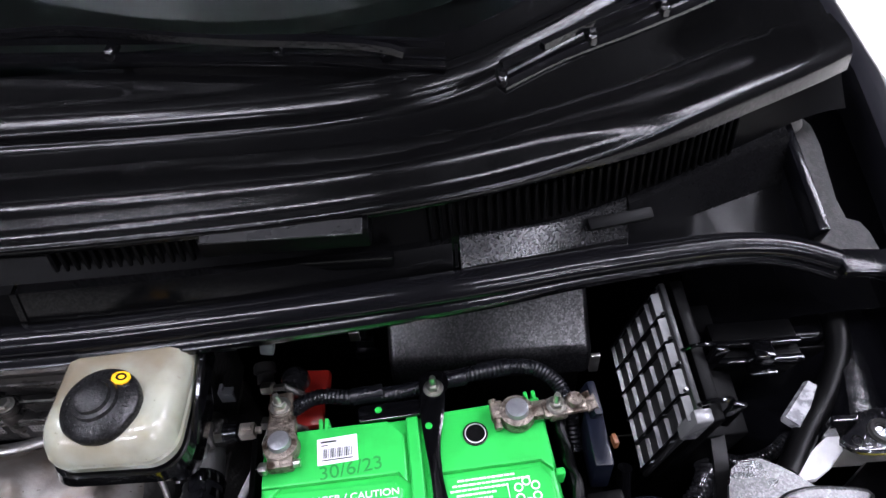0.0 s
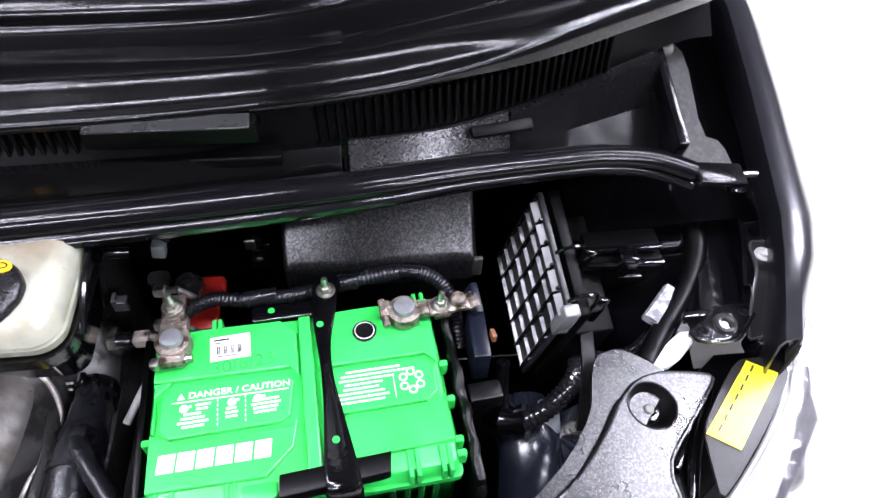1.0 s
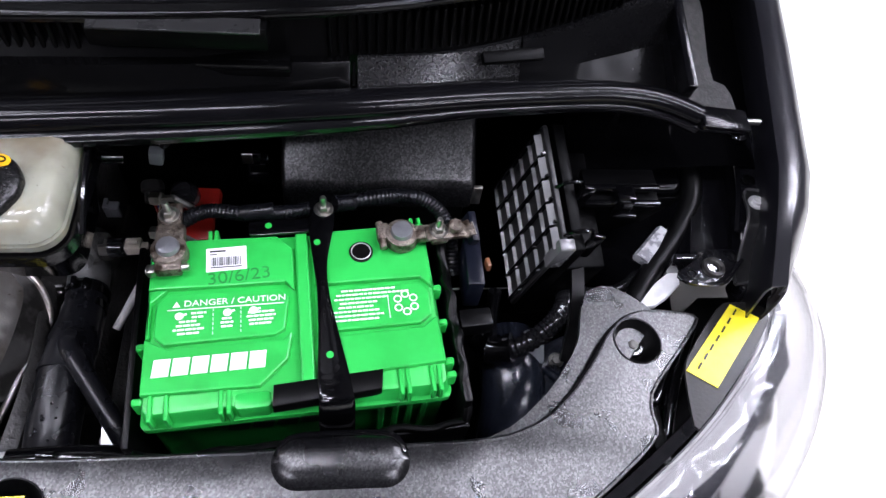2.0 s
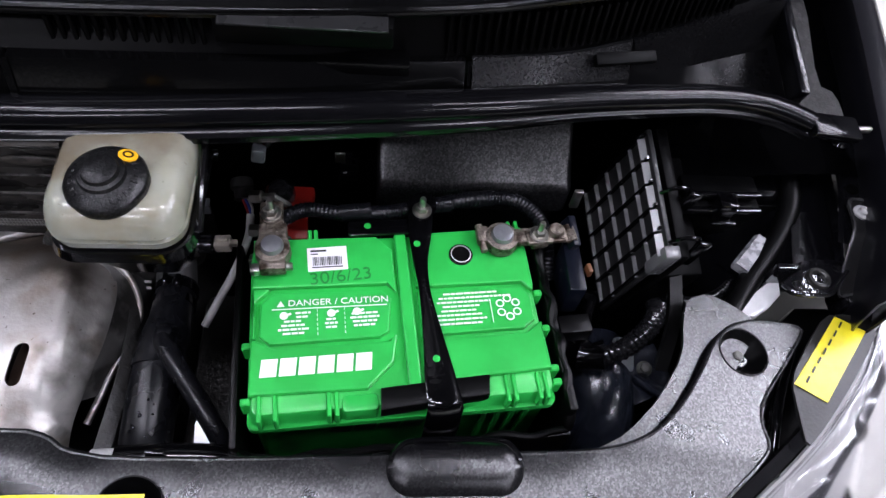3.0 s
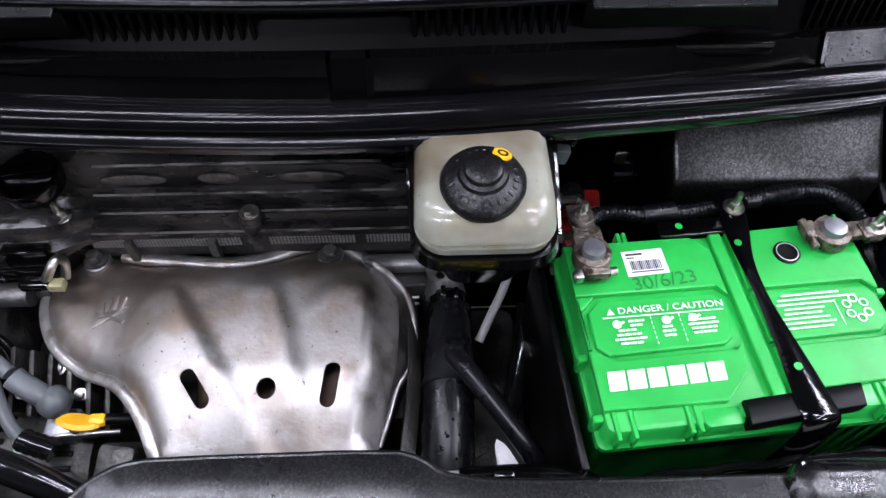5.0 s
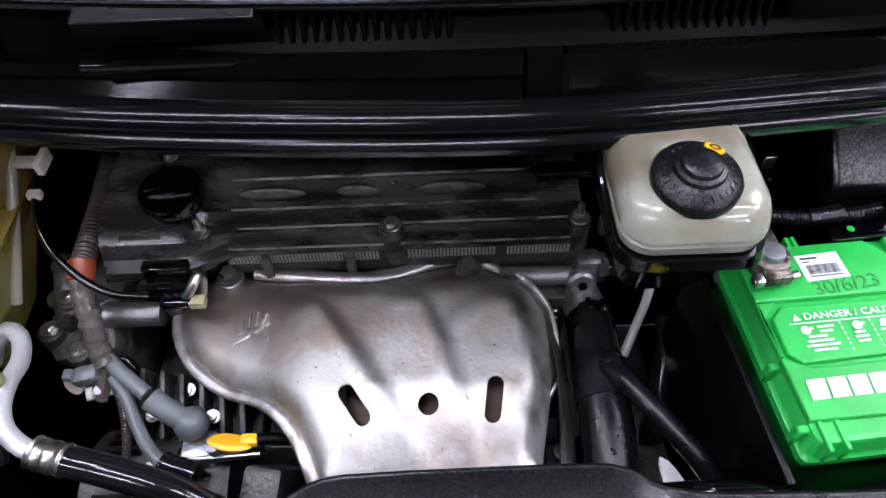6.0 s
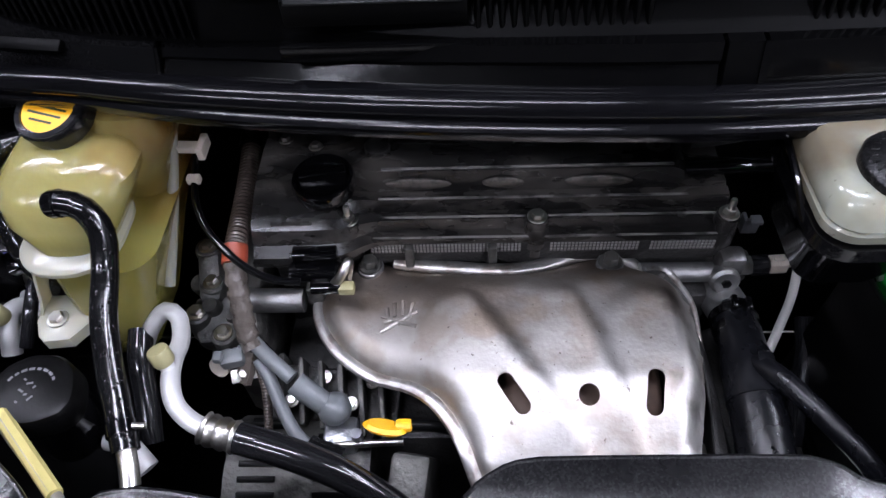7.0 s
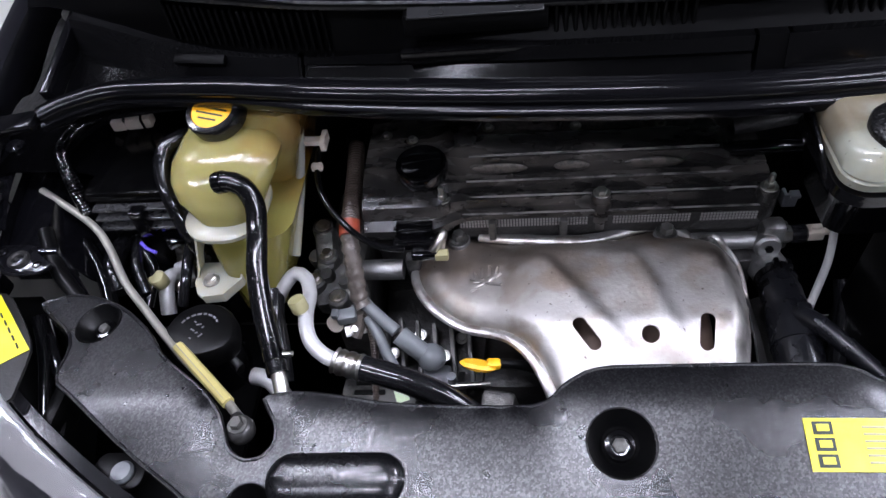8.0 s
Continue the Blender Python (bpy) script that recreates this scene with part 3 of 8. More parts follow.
for f in (lambda b: b, mirror):
    part("apron", f(thicken(apron_shape(), -0.002)), M_SLICK, car, "black apron between the wing and the cowl")
    part("splash_liner", f(span(0.50, 0.80, 0.10, 0.46, 0.690, 0.700, 0.003)), M_SLAT, car, "black liner behind the headlamp")
part("firewall", span(-0.66, 0.68, 0.655, 0.665, 0.42, 1.02), M_DEEP, car, "black bulkhead behind the engine")
part("undertray", span(-0.66, 0.68, 0.06, 0.655, 0.40, 0.415), M_DEEP, car)
part("radiator", span(-0.5, 0.52, 0.10, 0.15, 0.42, 0.84, 0.004), M_DEEP, car)


# bumper and grille below the front panel
def bumper_shape():
    out = []
    for i in range(29):
        x = -0.78 + 1.584 * i / 28
        s = abs(x - CX) / 0.79
        y = -0.02 + 0.34 * s ** 2.6
        out.append([(x, y + 0.085, 0.845 - 0.03 * s), (x, y + 0.05, 0.84 - 0.03 * s), (x, y + 0.02, 0.80), (x, y - 0.02, 0.70), (x, y - 0.06, 0.55), (x, y - 0.06, 0.38), (x, y, 0.22)])
    return strip(out)


part("bumper", thicken(bumper_shape(), -0.003), M_PAINT, car, "glossy black front bumper")


# bonnet held open above the bay
def bonnet_shape():
    out = []
    for i in range(15):
        x = -0.74 + 1.504 * i / 14
        s = abs(x - CX) / 0.75
        row = []
        for j in range(10):
            d = 0.95 * j / 9 * (1 - 0.12 * s * s)
            back = 0.90 + 0.08 * s * s
            row.append((x * (1 - 0.10 * j / 9), back - d * math.cos(radians(BONNET_ANGLE)) + 0.03 * s * s, 1.20 - 0.06 * s * s + d * math.sin(radians(BONNET_ANGLE)) + 0.05 * math.sin(math.pi * j / 9)))
        out.append(row)
    return strip(out)


part("bonnet", thicken(bonnet_shape(), 0.02), M_DEEP, car, "black bonnet standing open")

# ---------------- windscreen, cowl, wipers ----------------
S_ = (0.0, 0.17, 0.28, 0.36, 0.43, 0.51, 0.60, 0.68, 0.75)
LINES = (
    ((0.452, 0.460, 0.474, 0.497, 0.510, 0.520, 0.525, 0.530, 0.54), (1.000, 1.000, 0.998, 0.994, 0.99, 0.985, 0.975, 0.965, 0.955)),
    ((0.455, 0.464, 0.480, 0.499, 0.514, 0.538, 0.577, 0.612, 0.64), (1.036, 1.035, 1.032, 1.027, 1.021, 1.011, 1.002, 0.995, 0.98)),
    ((0.464, 0.474, 0.491, 0.509, 0.522, 0.552, 0.592, 0.625, 0.65), (1.065, 1.061, 1.052, 1.042, 1.038, 1.037, 1.040, 1.042, 1.03)),
    ((0.472, 0.481, 0.497, 0.515, 0.529, 0.560, 0.602, 0.637, 0.66), (1.066, 1.062, 1.053, 1.043, 1.039, 1.038, 1.041, 1.043, 1.03)),
    ((0.494, 0.500, 0.510, 0.522, 0.540, 0.566, 0.610, 0.655, 0.70), (1.088, 1.088, 1.087, 1.086, 1.084, 1.082, 1.076, 1.067, 1.045)),
    ((0.474, 0.479, 0.487, 0.502, 0.523, 0.550, 0.597, 0.645, 0.70), (1.092, 1.093, 1.094, 1.092, 1.090, 1.087, 1.082, 1.073, 1.055)),
    ((0.475, 0.480, 0.488, 0.503, 0.524, 0.552, 0.600, 0.650, 0.71), (1.098, 1.099, 1.100, 1.098, 1.096, 1.093, 1.088, 1.079, 1.065)),
    ((0.486, 0.491, 0.499, 0.514, 0.535, 0.563, 0.611, 0.660, 0.718), (1.101, 1.102, 1.103, 1.101, 1.099, 1.096, 1.091, 1.083, 1.068)),
    ((0.497, 0.502, 0.510, 0.525, 0.546, 0.574, 0.622, 0.670, 0.726), (1.111, 1.112, 1.113, 1.111, 1.109, 1.106, 1.100, 1.091, 1.074)),
    ((0.510, 0.515, 0.522, 0.537, 0.558, 0.588, 0.634, 0.680, 0.735), (1.115, 1.116, 1.116, 1.115, 1.113, 1.111, 1.105, 1.096, 1.078)),
    ((0.541, 0.544, 0.546, 0.558, 0.582, 0.616, 0.666, 0.706, 0.75), (1.112, 1.112, 1.112, 1.112, 1.111, 1.110, 1.106, 1.098, 1.08)),
    ((0.545, 0.547, 0.550, 0.562, 0.586, 0.620, 0.670, 0.710, 0.754), (1.109, 1.109, 1.109, 1.109, 1.108, 1.107, 1.103, 1.095, 1.078)),
    ((0.570, 0.571, 0.578, 0.598, 0.642, 0.700, 0.762, 0.802, 0.83), (1.112, 1.112, 1.113, 1.115, 1.117, 1.119, 1.120, 1.116, 1.09)),
    ((0.576, 0.576, 0.583, 0.604, 0.650, 0.708, 0.770, 0.808, 0.835), (1.122, 1.122, 1.122, 1.124, 1.126, 1.128, 1.128, 1.122, 1.10)),
    ((0.588, 0.587, 0.594, 0.615, 0.661, 0.719, 0.780, 0.816, 0.84), (1.129, 1.129, 1.129, 1.131, 1.133, 1.135, 1.134, 1.127, 1.10)),
    ((0.600, 0.599, 0.606, 0.627, 0.672, 0.729, 0.788, 0.822, 0.845), (1.130, 1.130, 1.130, 1.132, 1.134, 1.136, 1.135, 1.128, 1.10)),
    ((0.608, 0.607, 0.614, 0.635, 0.680, 0.737, 0.795, 0.828, 0.85), (1.122, 1.122, 1.122, 1.124, 1.127, 1.130, 1.131, 1.125, 1.10)),
    ((0.650, 0.650, 0.655, 0.670, 0.712, 0.765, 0.815, 0.845, 0.86), (1.128, 1.128, 1.128, 1.130, 1.136, 1.142, 1.142, 1.135, 1.105)),
)


def glide(v, xs_, ys_):
    """A smooth curve through points, flat before the first."""
    i = max(0, min(len(xs_) - 2, int(np.searchsorted(xs_, v)) - 1))

    def slope(j):
        if j == 0:
            return 0.0
        k, m = max(0, j - 1), min(len(xs_) - 1, j + 1)
        return (ys_[m] - ys_[k]) / (xs_[m] - xs_[k])

    h = xs_[i + 1] - xs_[i]
    t = (v - xs_[i]) / h
    return ((2 * t ** 3 - 3 * t ** 2 + 1) * ys_[i] + (t ** 3 - 2 * t ** 2 + t) * h * slope(i) + (3 * t ** 2 - 2 * t ** 3) * ys_[i + 1] + (t ** 3 - t ** 2) * h * slope(i + 1))


def cowl_point(x, k):
    s = abs(x - CX)
    return (x, float(glide(s, S_, LINES[k][0])), float(glide(s, S_, LINES[k][1])))


cowl = thing("cowl_cover", "satin black plastic scuttle panel below the windscreen", "cowl panel", (CX, 0.55, 1.0))
xs = [CX + s for s in np.linspace(-0.71, 0.71, 95)]


def shelf_piece(x0, x1, crease, mat, label, lean=0.0):
    """One length of the shelf behind the seal, with its two end faces and, where it has one, a crease along the face."""
    rows = []
    for x in np.linspace(x0, x1, max(4, int((x1 - x0) / 0.015))):
        p = [Vector(cowl_point(x, k)) + Vector((0, (0.0, -0.003, 0.0045, 0.0035)[k] * lean, 0)) for k in range(0, 4)]
        if crease:
            p.insert(2, p[1].lerp(p[2], 0.52) + Vector((0, 0.0035, -0.0015)))
            p.insert(3, p[1].lerp(p[3], 0.60) + Vector((0, 0.0005, 0.0005)))
        rows.append([tuple(q) for q in p + [p[-1] + Vector((0, 0.004, -0.012))]])
    return part("shelf", thicken(strip(rows), 0.002), mat, cowl, label, sharp=24)


shelf_piece(-0.360, 0.0135, True, M_COWL, "satin black shelf")
shelf_piece(0.0165, 0.0385, False, M_SLAT, "short dull filler between two shelves")
shelf_piece(0.0415, 0.354, False, M_COWL, "satin black shelf")
# One shelf end in two: the paler, tilted half carries the painted sheen.
shelf_piece(0.360, 0.499, False, M_SHELF, "grained shelf end with lamp sheen in its colour", 1.0)
shelf_piece(0.5, 0.655, False, M_SCUTTLE, "dark shelf end sweeping up to the hinge")
shelf_piece(-0.631, -0.366, False, M_SCUTTLE, "grained shelf end sweeping up to the hinge")
part("back_wall", thicken(strip([[cowl_point(x, k) for k in (3, 4)] for x in xs]), 0.002), M_SLAT, cowl, "dull black wall behind the shelf", sharp=30)


def cover_line(x):
    """Front to back line of the upper cover, rounded between its creases; its front roll tightens towards the sides."""
    tight = smooth01((abs(x - CX) - 0.40) / 0.14)
    p = [Vector(cowl_point(x, k)) for k in range(5, 18)]
    top = p[5]
    for k, lift in ((1, 0.55), (2, 0.78), (3, 0.92), (4, 1.0)):
        p[k].z += tight * (p[0].z + lift * (top.z - p[0].z) - p[k].z)
        p[k].y += tight * (p[0].y + (0.002, 0.006, 0.014, 0.032)[k - 1] - p[k].y)
    line = []
    for k in range(len(p) - 1):
        a, b, c, d = p[max(0, k - 1)], p[k], p[k + 1], p[min(len(p) - 1, k + 2)]
        m0, m1 = (c - a) * 0.4, (d - b) * 0.4
        for j in range(3):
            t = j / 3
            line.append(tuple((2 * t ** 3 - 3 * t ** 2 + 1) * b + (t ** 3 - 2 * t ** 2 + t) * m0 + (3 * t ** 2 - 2 * t ** 3) * c + (t ** 3 - t ** 2) * m1))
    return line + [tuple(p[-1])]


part("upper_cover", thicken(strip([cover_line(x) for x in [CX + s for s in np.linspace(-0.71, 0.71, 143)]]), 0.002), M_COWL, cowl, sharp=75)
# louvres in the upright face
slat = mesh_of("slat", box((0.0032, 0.008, 0.036), None, 0.0008, 1), M_SLAT)
for a, b in ((-0.50, -0.33), (-0.141, -0.028), (0.066, 0.170), (0.335, 0.60)):
    n = int((b - a) / 0.0072)
    for i in range(n):
        x = a + (b - a) * (i + 0.5) / n
        lo, hi = Vector(cowl_point(x, 3)), Vector(cowl_point(x, 4))
        share("slat", slat, Matrix.Translation((lo + hi) / 2 + Vector((0, -0.002, 0.0))) @ pose(0, 0, 0, -4, 0, 12), cowl)
part("plenum_tray", thicken(strip([[(x, cowl_point(x, 3)[1] + 0.035, cowl_point(x, 4)[2] - 0.004), (x, cowl_point(x, 3)[1] + 0.03, 1.0), (x, cowl_point(x, 3)[1] + 0.10, 0.985)] for x in np.linspace(-0.60, 0.62, 31)]), 0.002), M_DEEP, cowl, "dark tray behind the louvres")
# seams, clips and the two carrier strips on the shelf
for x in (0.0400, 0.357, -0.363):
    a, b = Vector(cowl_point(x, 1)), Vector(cowl_point(x, 2))
    d = (b - a).normalized()
    part("seam_rib", sweep([a, a.lerp(b, 0.5), b], [(-0.0012, -0.002), (0.0012, -0.002), (0.0012, 0.003), (-0.0012, 0.003)]), M_COWL, cowl)
part("clip", box((0.056, 0.010, 0.007), pose(0.490, 0.5295, 1.0335, 30, 3, 12), 0.0015), M_SLAT, cowl, "black bar across the shelf")
part("clip", box((0.056, 0.010, 0.007), pose(2 * CX - 0.490, 0.5295, 1.0335, 30, -3, -12), 0.0015), M_SLAT, cowl, "black bar across the shelf")
for x0, x1 in ((-0.255, -0.147), (0.180, 0.293)):
    strip_holder = part("strip_holder", span(x0 - 0.004, x1 + 0.004, 0.478, 0.500, 1.074, 1.093, 0.002), M_SLAT, cowl, "black raised pad with a grey strip")
    mid = (x0 + x1) / 2
    part("strip", box((x1 - x0, 0.013, 0.002), pose(mid, 0.479, 1.0945, 12, 0, 0), 0.0006, 1), M_STRIP, strip_holder, "plain dark grey strip")
part("shelf_pad", span(-0.265, -0.14, 0.4745, 0.492, 1.050, 1.0625, 0.002), M_COWL, cowl)
part("shelf_pad", span(0.17, 0.31, 0.482, 0.498, 1.046, 1.058, 0.002), M_COWL, cowl)

glass_rows = []
for x in [CX + s for s in np.linspace(-0.70, 0.70, 41)]:
    s = abs(x - CX)
    y0, z0 = cowl_point(x, 17)[1:]
    glass_rows.append([(x * (1 - 0.1 * j / 8), y0 - 0.012 + (0.11 - 0.5 * (y0 - 0.65) * (j / 8) / 4) * j, z0 - 0.010 + 0.058 * j) for j in range(9)])
part("windscreen", thicken(strip(glass_rows), 0.005), M_SCREEN, car, "green tinted windscreen")
frit_rows = []
for r in glass_rows:
    s = abs(r[0][0] - CX)
    frac = (0.30 + 0.9 * s ** 2)
    a, b = Vector(r[0]), Vector(r[1])
    frit_rows.append([tuple(a.lerp(b, -0.05) - Vector((0, 0, 0.006))), tuple(a.lerp(b, frac) - Vector((0, 0, 0.006)))])
part("screen_border", thicken(strip(frit_rows), -0.001), M_GLOSS, car, "black printed border of the windscreen")
# the dim cabin behind the screen
part("dashboard", span(-0.62, 0.64, 0.78, 1.25, 0.95, 1.06, 0.02), M_DARKGREY, car)


def wiper(points, arm_points):
    w = thing("windscreen_wiper", "black windscreen wiper resting on the glass", "wiper", points[0], "windscreen wipers")
    part("blade", sweep(curve_points(points, 0.02), [(-0.004, -0.006), (0.004, -0.006), (0.0045, 0), (0.002, 0.004), (-0.002, 0.004), (-0.0045, 0)]), M_GLOSS, w)
    bridge = [Vector(p) + Vector((0, 0.010, 0.010)) for p in points]
    part("bridge", sweep(curve_points(bridge, 0.02), [(-0.0035, -0.002), (0.0035, -0.002), (0.002, 0.003), (-0.002, 0.003)]), M_GLOSS, w)
    part("arm", sweep(curve_points(arm_points, 0.02), [(-0.004, -0.002), (0.004, -0.002), (0.0032, 0.003), (-0.0032, 0.003)]), M_GLOSS, w)
    line = curve_points(points, 0.02)
    for k in (0.05, 0.3, 0.55, 0.8, 0.95):
        q = line[int(k * (len(line) - 1))]
        part("claw", box((0.008, 0.022, 0.010), Matrix.Translation(q + Vector((0, 0.005, 0.004))), 0.002, 1), M_GLOSS, w)
    return w


wiper([(-0.24, 0.672, 1.142), (-0.007, 0.657, 1.141), (0.165, 0.638, 1.140), (0.248, 0.628, 1.140), (0.359, 0.609, 1.138)], [(-0.30, 0.70, 1.156), (0.0, 0.667, 1.157), (0.047, 0.667, 1.157), (0.184, 0.636, 1.155), (0.296, 0.617, 1.153), (0.327, 0.612, 1.146)])
wiper([(0.398, 0.565, 1.143), (0.449, 0.598, 1.145), (0.496, 0.620, 1.147), (0.574, 0.659, 1.152), (0.66, 0.71, 1.158)], [(0.430, 0.593, 1.155), (0.498, 0.637, 1.158), (0.56, 0.675, 1.164), (0.66, 0.735, 1.172)])

# ---------------- bonnet seal ----------------
seal = thing("bonnet_seal", "shiny black rubber weatherstrip along the scuttle edge", "weatherstrip", (CX, 0.47, 1.0))
SEAL_R = [(0.012, 0.448, 1.030), (0.19, 0.459, 1.029), (0.357, 0.477, 1.026), (0.45, 0.495, 1.020), (0.525, 0.508, 1.014), (0.579, 0.515, 1.010), (0.620, 0.514, 1.006), (0.645, 0.507, 1.003), (0.664, 0.499, 1.000)]
SEAL_L = [(-0.637, 0.503, 1.000), (-0.619, 0.513, 1.003), (-0.593, 0.521, 1.006), (-0.562, 0.525, 1.009), (-0.501, 0.518, 1.013), (-0.430, 0.503, 1.019), (-0.335, 0.479, 1.026), (-0.18, 0.457, 1.030)]
SEAL = SEAL_L + SEAL_R
bulb = [(0.0138 * math.cos(a), 0.0110 * math.sin(a)) for a in [2 * math.pi * i / 18 for i in range(18)]]
def seal_taper(s, i):
    return 1.0 - 0.5 * max(0.0, abs(2 * s - 1) - 0.45)


part("bulb", sweep(curve_points(SEAL, 0.012), bulb, scale_at=seal_taper), M_SEAL, seal)
lip = [Vector((x, y - 0.0115 + 0.006 * min(1.0, max(0.0, abs(x - CX) - 0.28) / 0.2), z - 0.010)) for x, y, z in SEAL]
lip_sec = [(-0.004, -0.006), (0.004, -0.007), (0.007, -0.003), (0.007, 0.003), (0.003, 0.006), (-0.004, 0.006)]
part("lip", sweep(curve_points([tuple(v) for v in lip], 0.012), [(u * 1.1, v * 1.1) for u, v in lip_sec], scale_at=seal_taper), M_SEAL, seal)
part("flange", sweep(curve_points([(x, y + 0.012, z - 0.016) for x, y, z in SEAL], 0.012), [(-0.012, -0.004), (0.012, -0.004), (0.012, 0.004), (-0.012, 0.004)]), M_RUBBER, seal)
for sgn in (1, -1):
    x = CX + sgn * (0.688 - CX)
    part("end_piece", box((0.052, 0.024, 0.010), pose(x, 0.499, 0.994, 8, sgn * 10, sgn * 4), 0.003), M_SEAL, seal, "flat moulded end")

# front wheels under the shell
def front_wheel(x, y, side):
    m = pose(x, y, 0.325, 0, 90 * side, 0)
    tyre = part("wheel", lathe([(0.19, -0.10), (0.30, -0.105), (0.322, -0.08), (0.325, 0.0), (0.322, 0.08), (0.30, 0.105), (0.19, 0.10)], 48, m), M_RUBBER, car, "black tyre on an alloy rim")
    part("rim", lathe([(0.20, 0.085), (0.19, 0.098), (0.12, 0.09), (0.05, 0.095), (0.02, 0.10)], 32, m), M_ALU, tyre)


front_wheel(0.70, 0.62, 1)
front_wheel(2 * CX - 0.70, 0.62, -1)
# ---------------- front panel over the radiator ----------------
def panel_z(x, y):
    s = abs(x - CX)
    z = 0.917 - 0.10 * max(0.0, s - 0.30) ** 1.2
    z -= 0.17 * max(0.0, 0.24 - y) + 0.9 * max(0.0, 0.10 - y) ** 1.5
    hump = 1 / (1 + math.exp((abs(x + 0.03) - 0.115) / 0.006)) / (1 + math.exp((0.205 - y) / 0.012))
    z += 0.006 * hump
    return z


right_half = [(0.050, 0.262), (0.068, 0.257), (0.080, 0.248), (0.11, 0.243), (0.19, 0.241), (0.30, 0.241), (0.40, 0.243), (0.45, 0.244), (0.478, 0.248), (0.505, 0.259), (0.532, 0.281), (0.556, 0.309),
              (0.576, 0.337), (0.596, 0.354), (0.622, 0.361), (0.664, 0.358), (0.668, 0.352), (0.640, 0.322), (0.604, 0.285), (0.598, 0.268), (0.600, 0.250),
              (0.590, 0.238), (0.545, 0.205), (0.48, 0.165), (0.40, 0.125), (0.30, 0.092), (0.15, 0.074)]
left_half = [(-0.14, 0.076), (-0.28, 0.094), (-0.37, 0.125), (-0.42, 0.165), (-0.485, 0.205), (-0.545, 0.248), (-0.575, 0.268), (-0.573, 0.300), (-0.582, 0.318), (-0.622, 0.347), (-0.630, 0.356),
             (-0.600, 0.362), (-0.570, 0.356), (-0.535, 0.340), (-0.500, 0.312), (-0.476, 0.283), (-0.433, 0.253), (-0.412, 0.233), (-0.404, 0.216), (-0.398, 0.203), (-0.384, 0.193), (-0.369, 0.194), (-0.360, 0.205), (-0.361, 0.221), (-0.370, 0.233), (-0.376, 0.243), (-0.353, 0.246), (-0.33, 0.244), (-0.27, 0.233), (-0.170, 0.231), (-0.152, 0.236), (-0.140, 0.248), (-0.122, 0.258), (-0.100, 0.261)]
OUT = right_half + left_half
front = thing("radiator_cover", "grained black plastic cover over the radiator support", "engine cover", (CX, 0.18, 0.84))


def dense(pts, step=0.012):
    out = []
    for (ax, ay), (bx, by) in zip(pts, pts[1:] + pts[:1]):
        n = max(1, int(math.hypot(bx - ax, by - ay) / step))
        out += [(ax + (bx - ax) * i / n, ay + (by - ay) * i / n) for i in range(n)]
    return out


def rounded(pts, rounds=2):
    for _ in range(rounds):
        out = []
        for (ax, ay), (bx, by) in zip(pts, pts[1:] + pts[:1]):
            out += [(0.8 * ax + 0.2 * bx, 0.8 * ay + 0.2 * by), (0.2 * ax + 0.8 * bx, 0.2 * ay + 0.8 * by)]
        pts = out
    return pts


CLIPS = [(0.602, 0.330, 0.021), (-0.556, 0.326, 0.021), (-0.104, 0.203, 0.0235), (0.128, 0.208, 0.022), (-0.372, 0.158, 0.018), (0.38, 0.155, 0.02)]
outline = dense(rounded(OUT, 1), 0.014)


def panel_top(x, y):
    d = min((x - a) ** 2 + (y - b) ** 2 for a, b in outline) ** 0.5
    rear = smooth01((y - 0.19) / 0.02) * smooth01((0.46 - abs(x)) / 0.05)
    return panel_z(x, y) - 3.2 * rear * max(0.0, 0.030 - d) ** 2


part("moulding", sheet(outline, panel_top, 0.010, 0.013, [disc_loop(x, y, r, 24) for x, y, r in CLIPS]), M_PANEL, front, sharp=45)
rim_points = [Vector((x, y, panel_top(x, y) - 0.0010)) for x, y in outline]
part("rim", sweep(rim_points + rim_points[:1], circle(0.0019, 8), closed_ends=False), M_PANEL, front, "rounded edge of the cover")
for x, y, r in CLIPS:
    z = panel_z(x, y)
    dip_x, dip_y = (panel_z(x + 0.01, y) - panel_z(x - 0.01, y)) / 0.02, (panel_z(x, y + 0.01) - panel_z(x, y - 0.01)) / 0.02
    seat_m = facing((x, y, z), (-dip_x, -dip_y, 1))
    cup = lathe([(r * 0.50, -0.0155), (r * 0.56, -0.0150), (r * 0.64, -0.0135), (r * 0.97, -0.0015), (r * 1.02, 0.0006), (r * 1.07, 0.0008), (r * 1.05, -0.003), (r * 0.8, -0.017), (r * 0.50, -0.018)], 28, seat_m)
    part("cup", cup, M_DEEP, front, "round recess in the cover")
    clip = part("clip", lathe([(r * 0.50, -0.016), (r * 0.50, -0.0115), (r * 0.45, -0.0098), (r * 0.32, -0.0094), (r * 0.29, -0.0108), (r * 0.12, -0.0110)], 24, seat_m), M_GLOSS, front, "black push-in clip")
    part("pin", lathe([(r * 0.24, -0.011), (r * 0.23, -0.0072), (r * 0.16, -0.0062)], 6, seat_m), M_DARKCAST, clip, "dull metal pin head")
low_out = dense(rounded([(0.43, 0.238), (0.452, 0.246), (0.484, 0.260), (0.520, 0.291), (0.550, 0.330), (0.559, 0.365), (0.568, 0.384), (0.590, 0.391), (0.612, 0.380), (0.636, 0.360), (0.61, 0.335), (0.56, 0.275), (0.50, 0.232)], 1), 0.012)
part("lower_wing", sheet(low_out, lambda x, y: panel_z(x, y) - 0.0085, 0.006, 0.014), M_PANEL, front, "lower step of the cover")
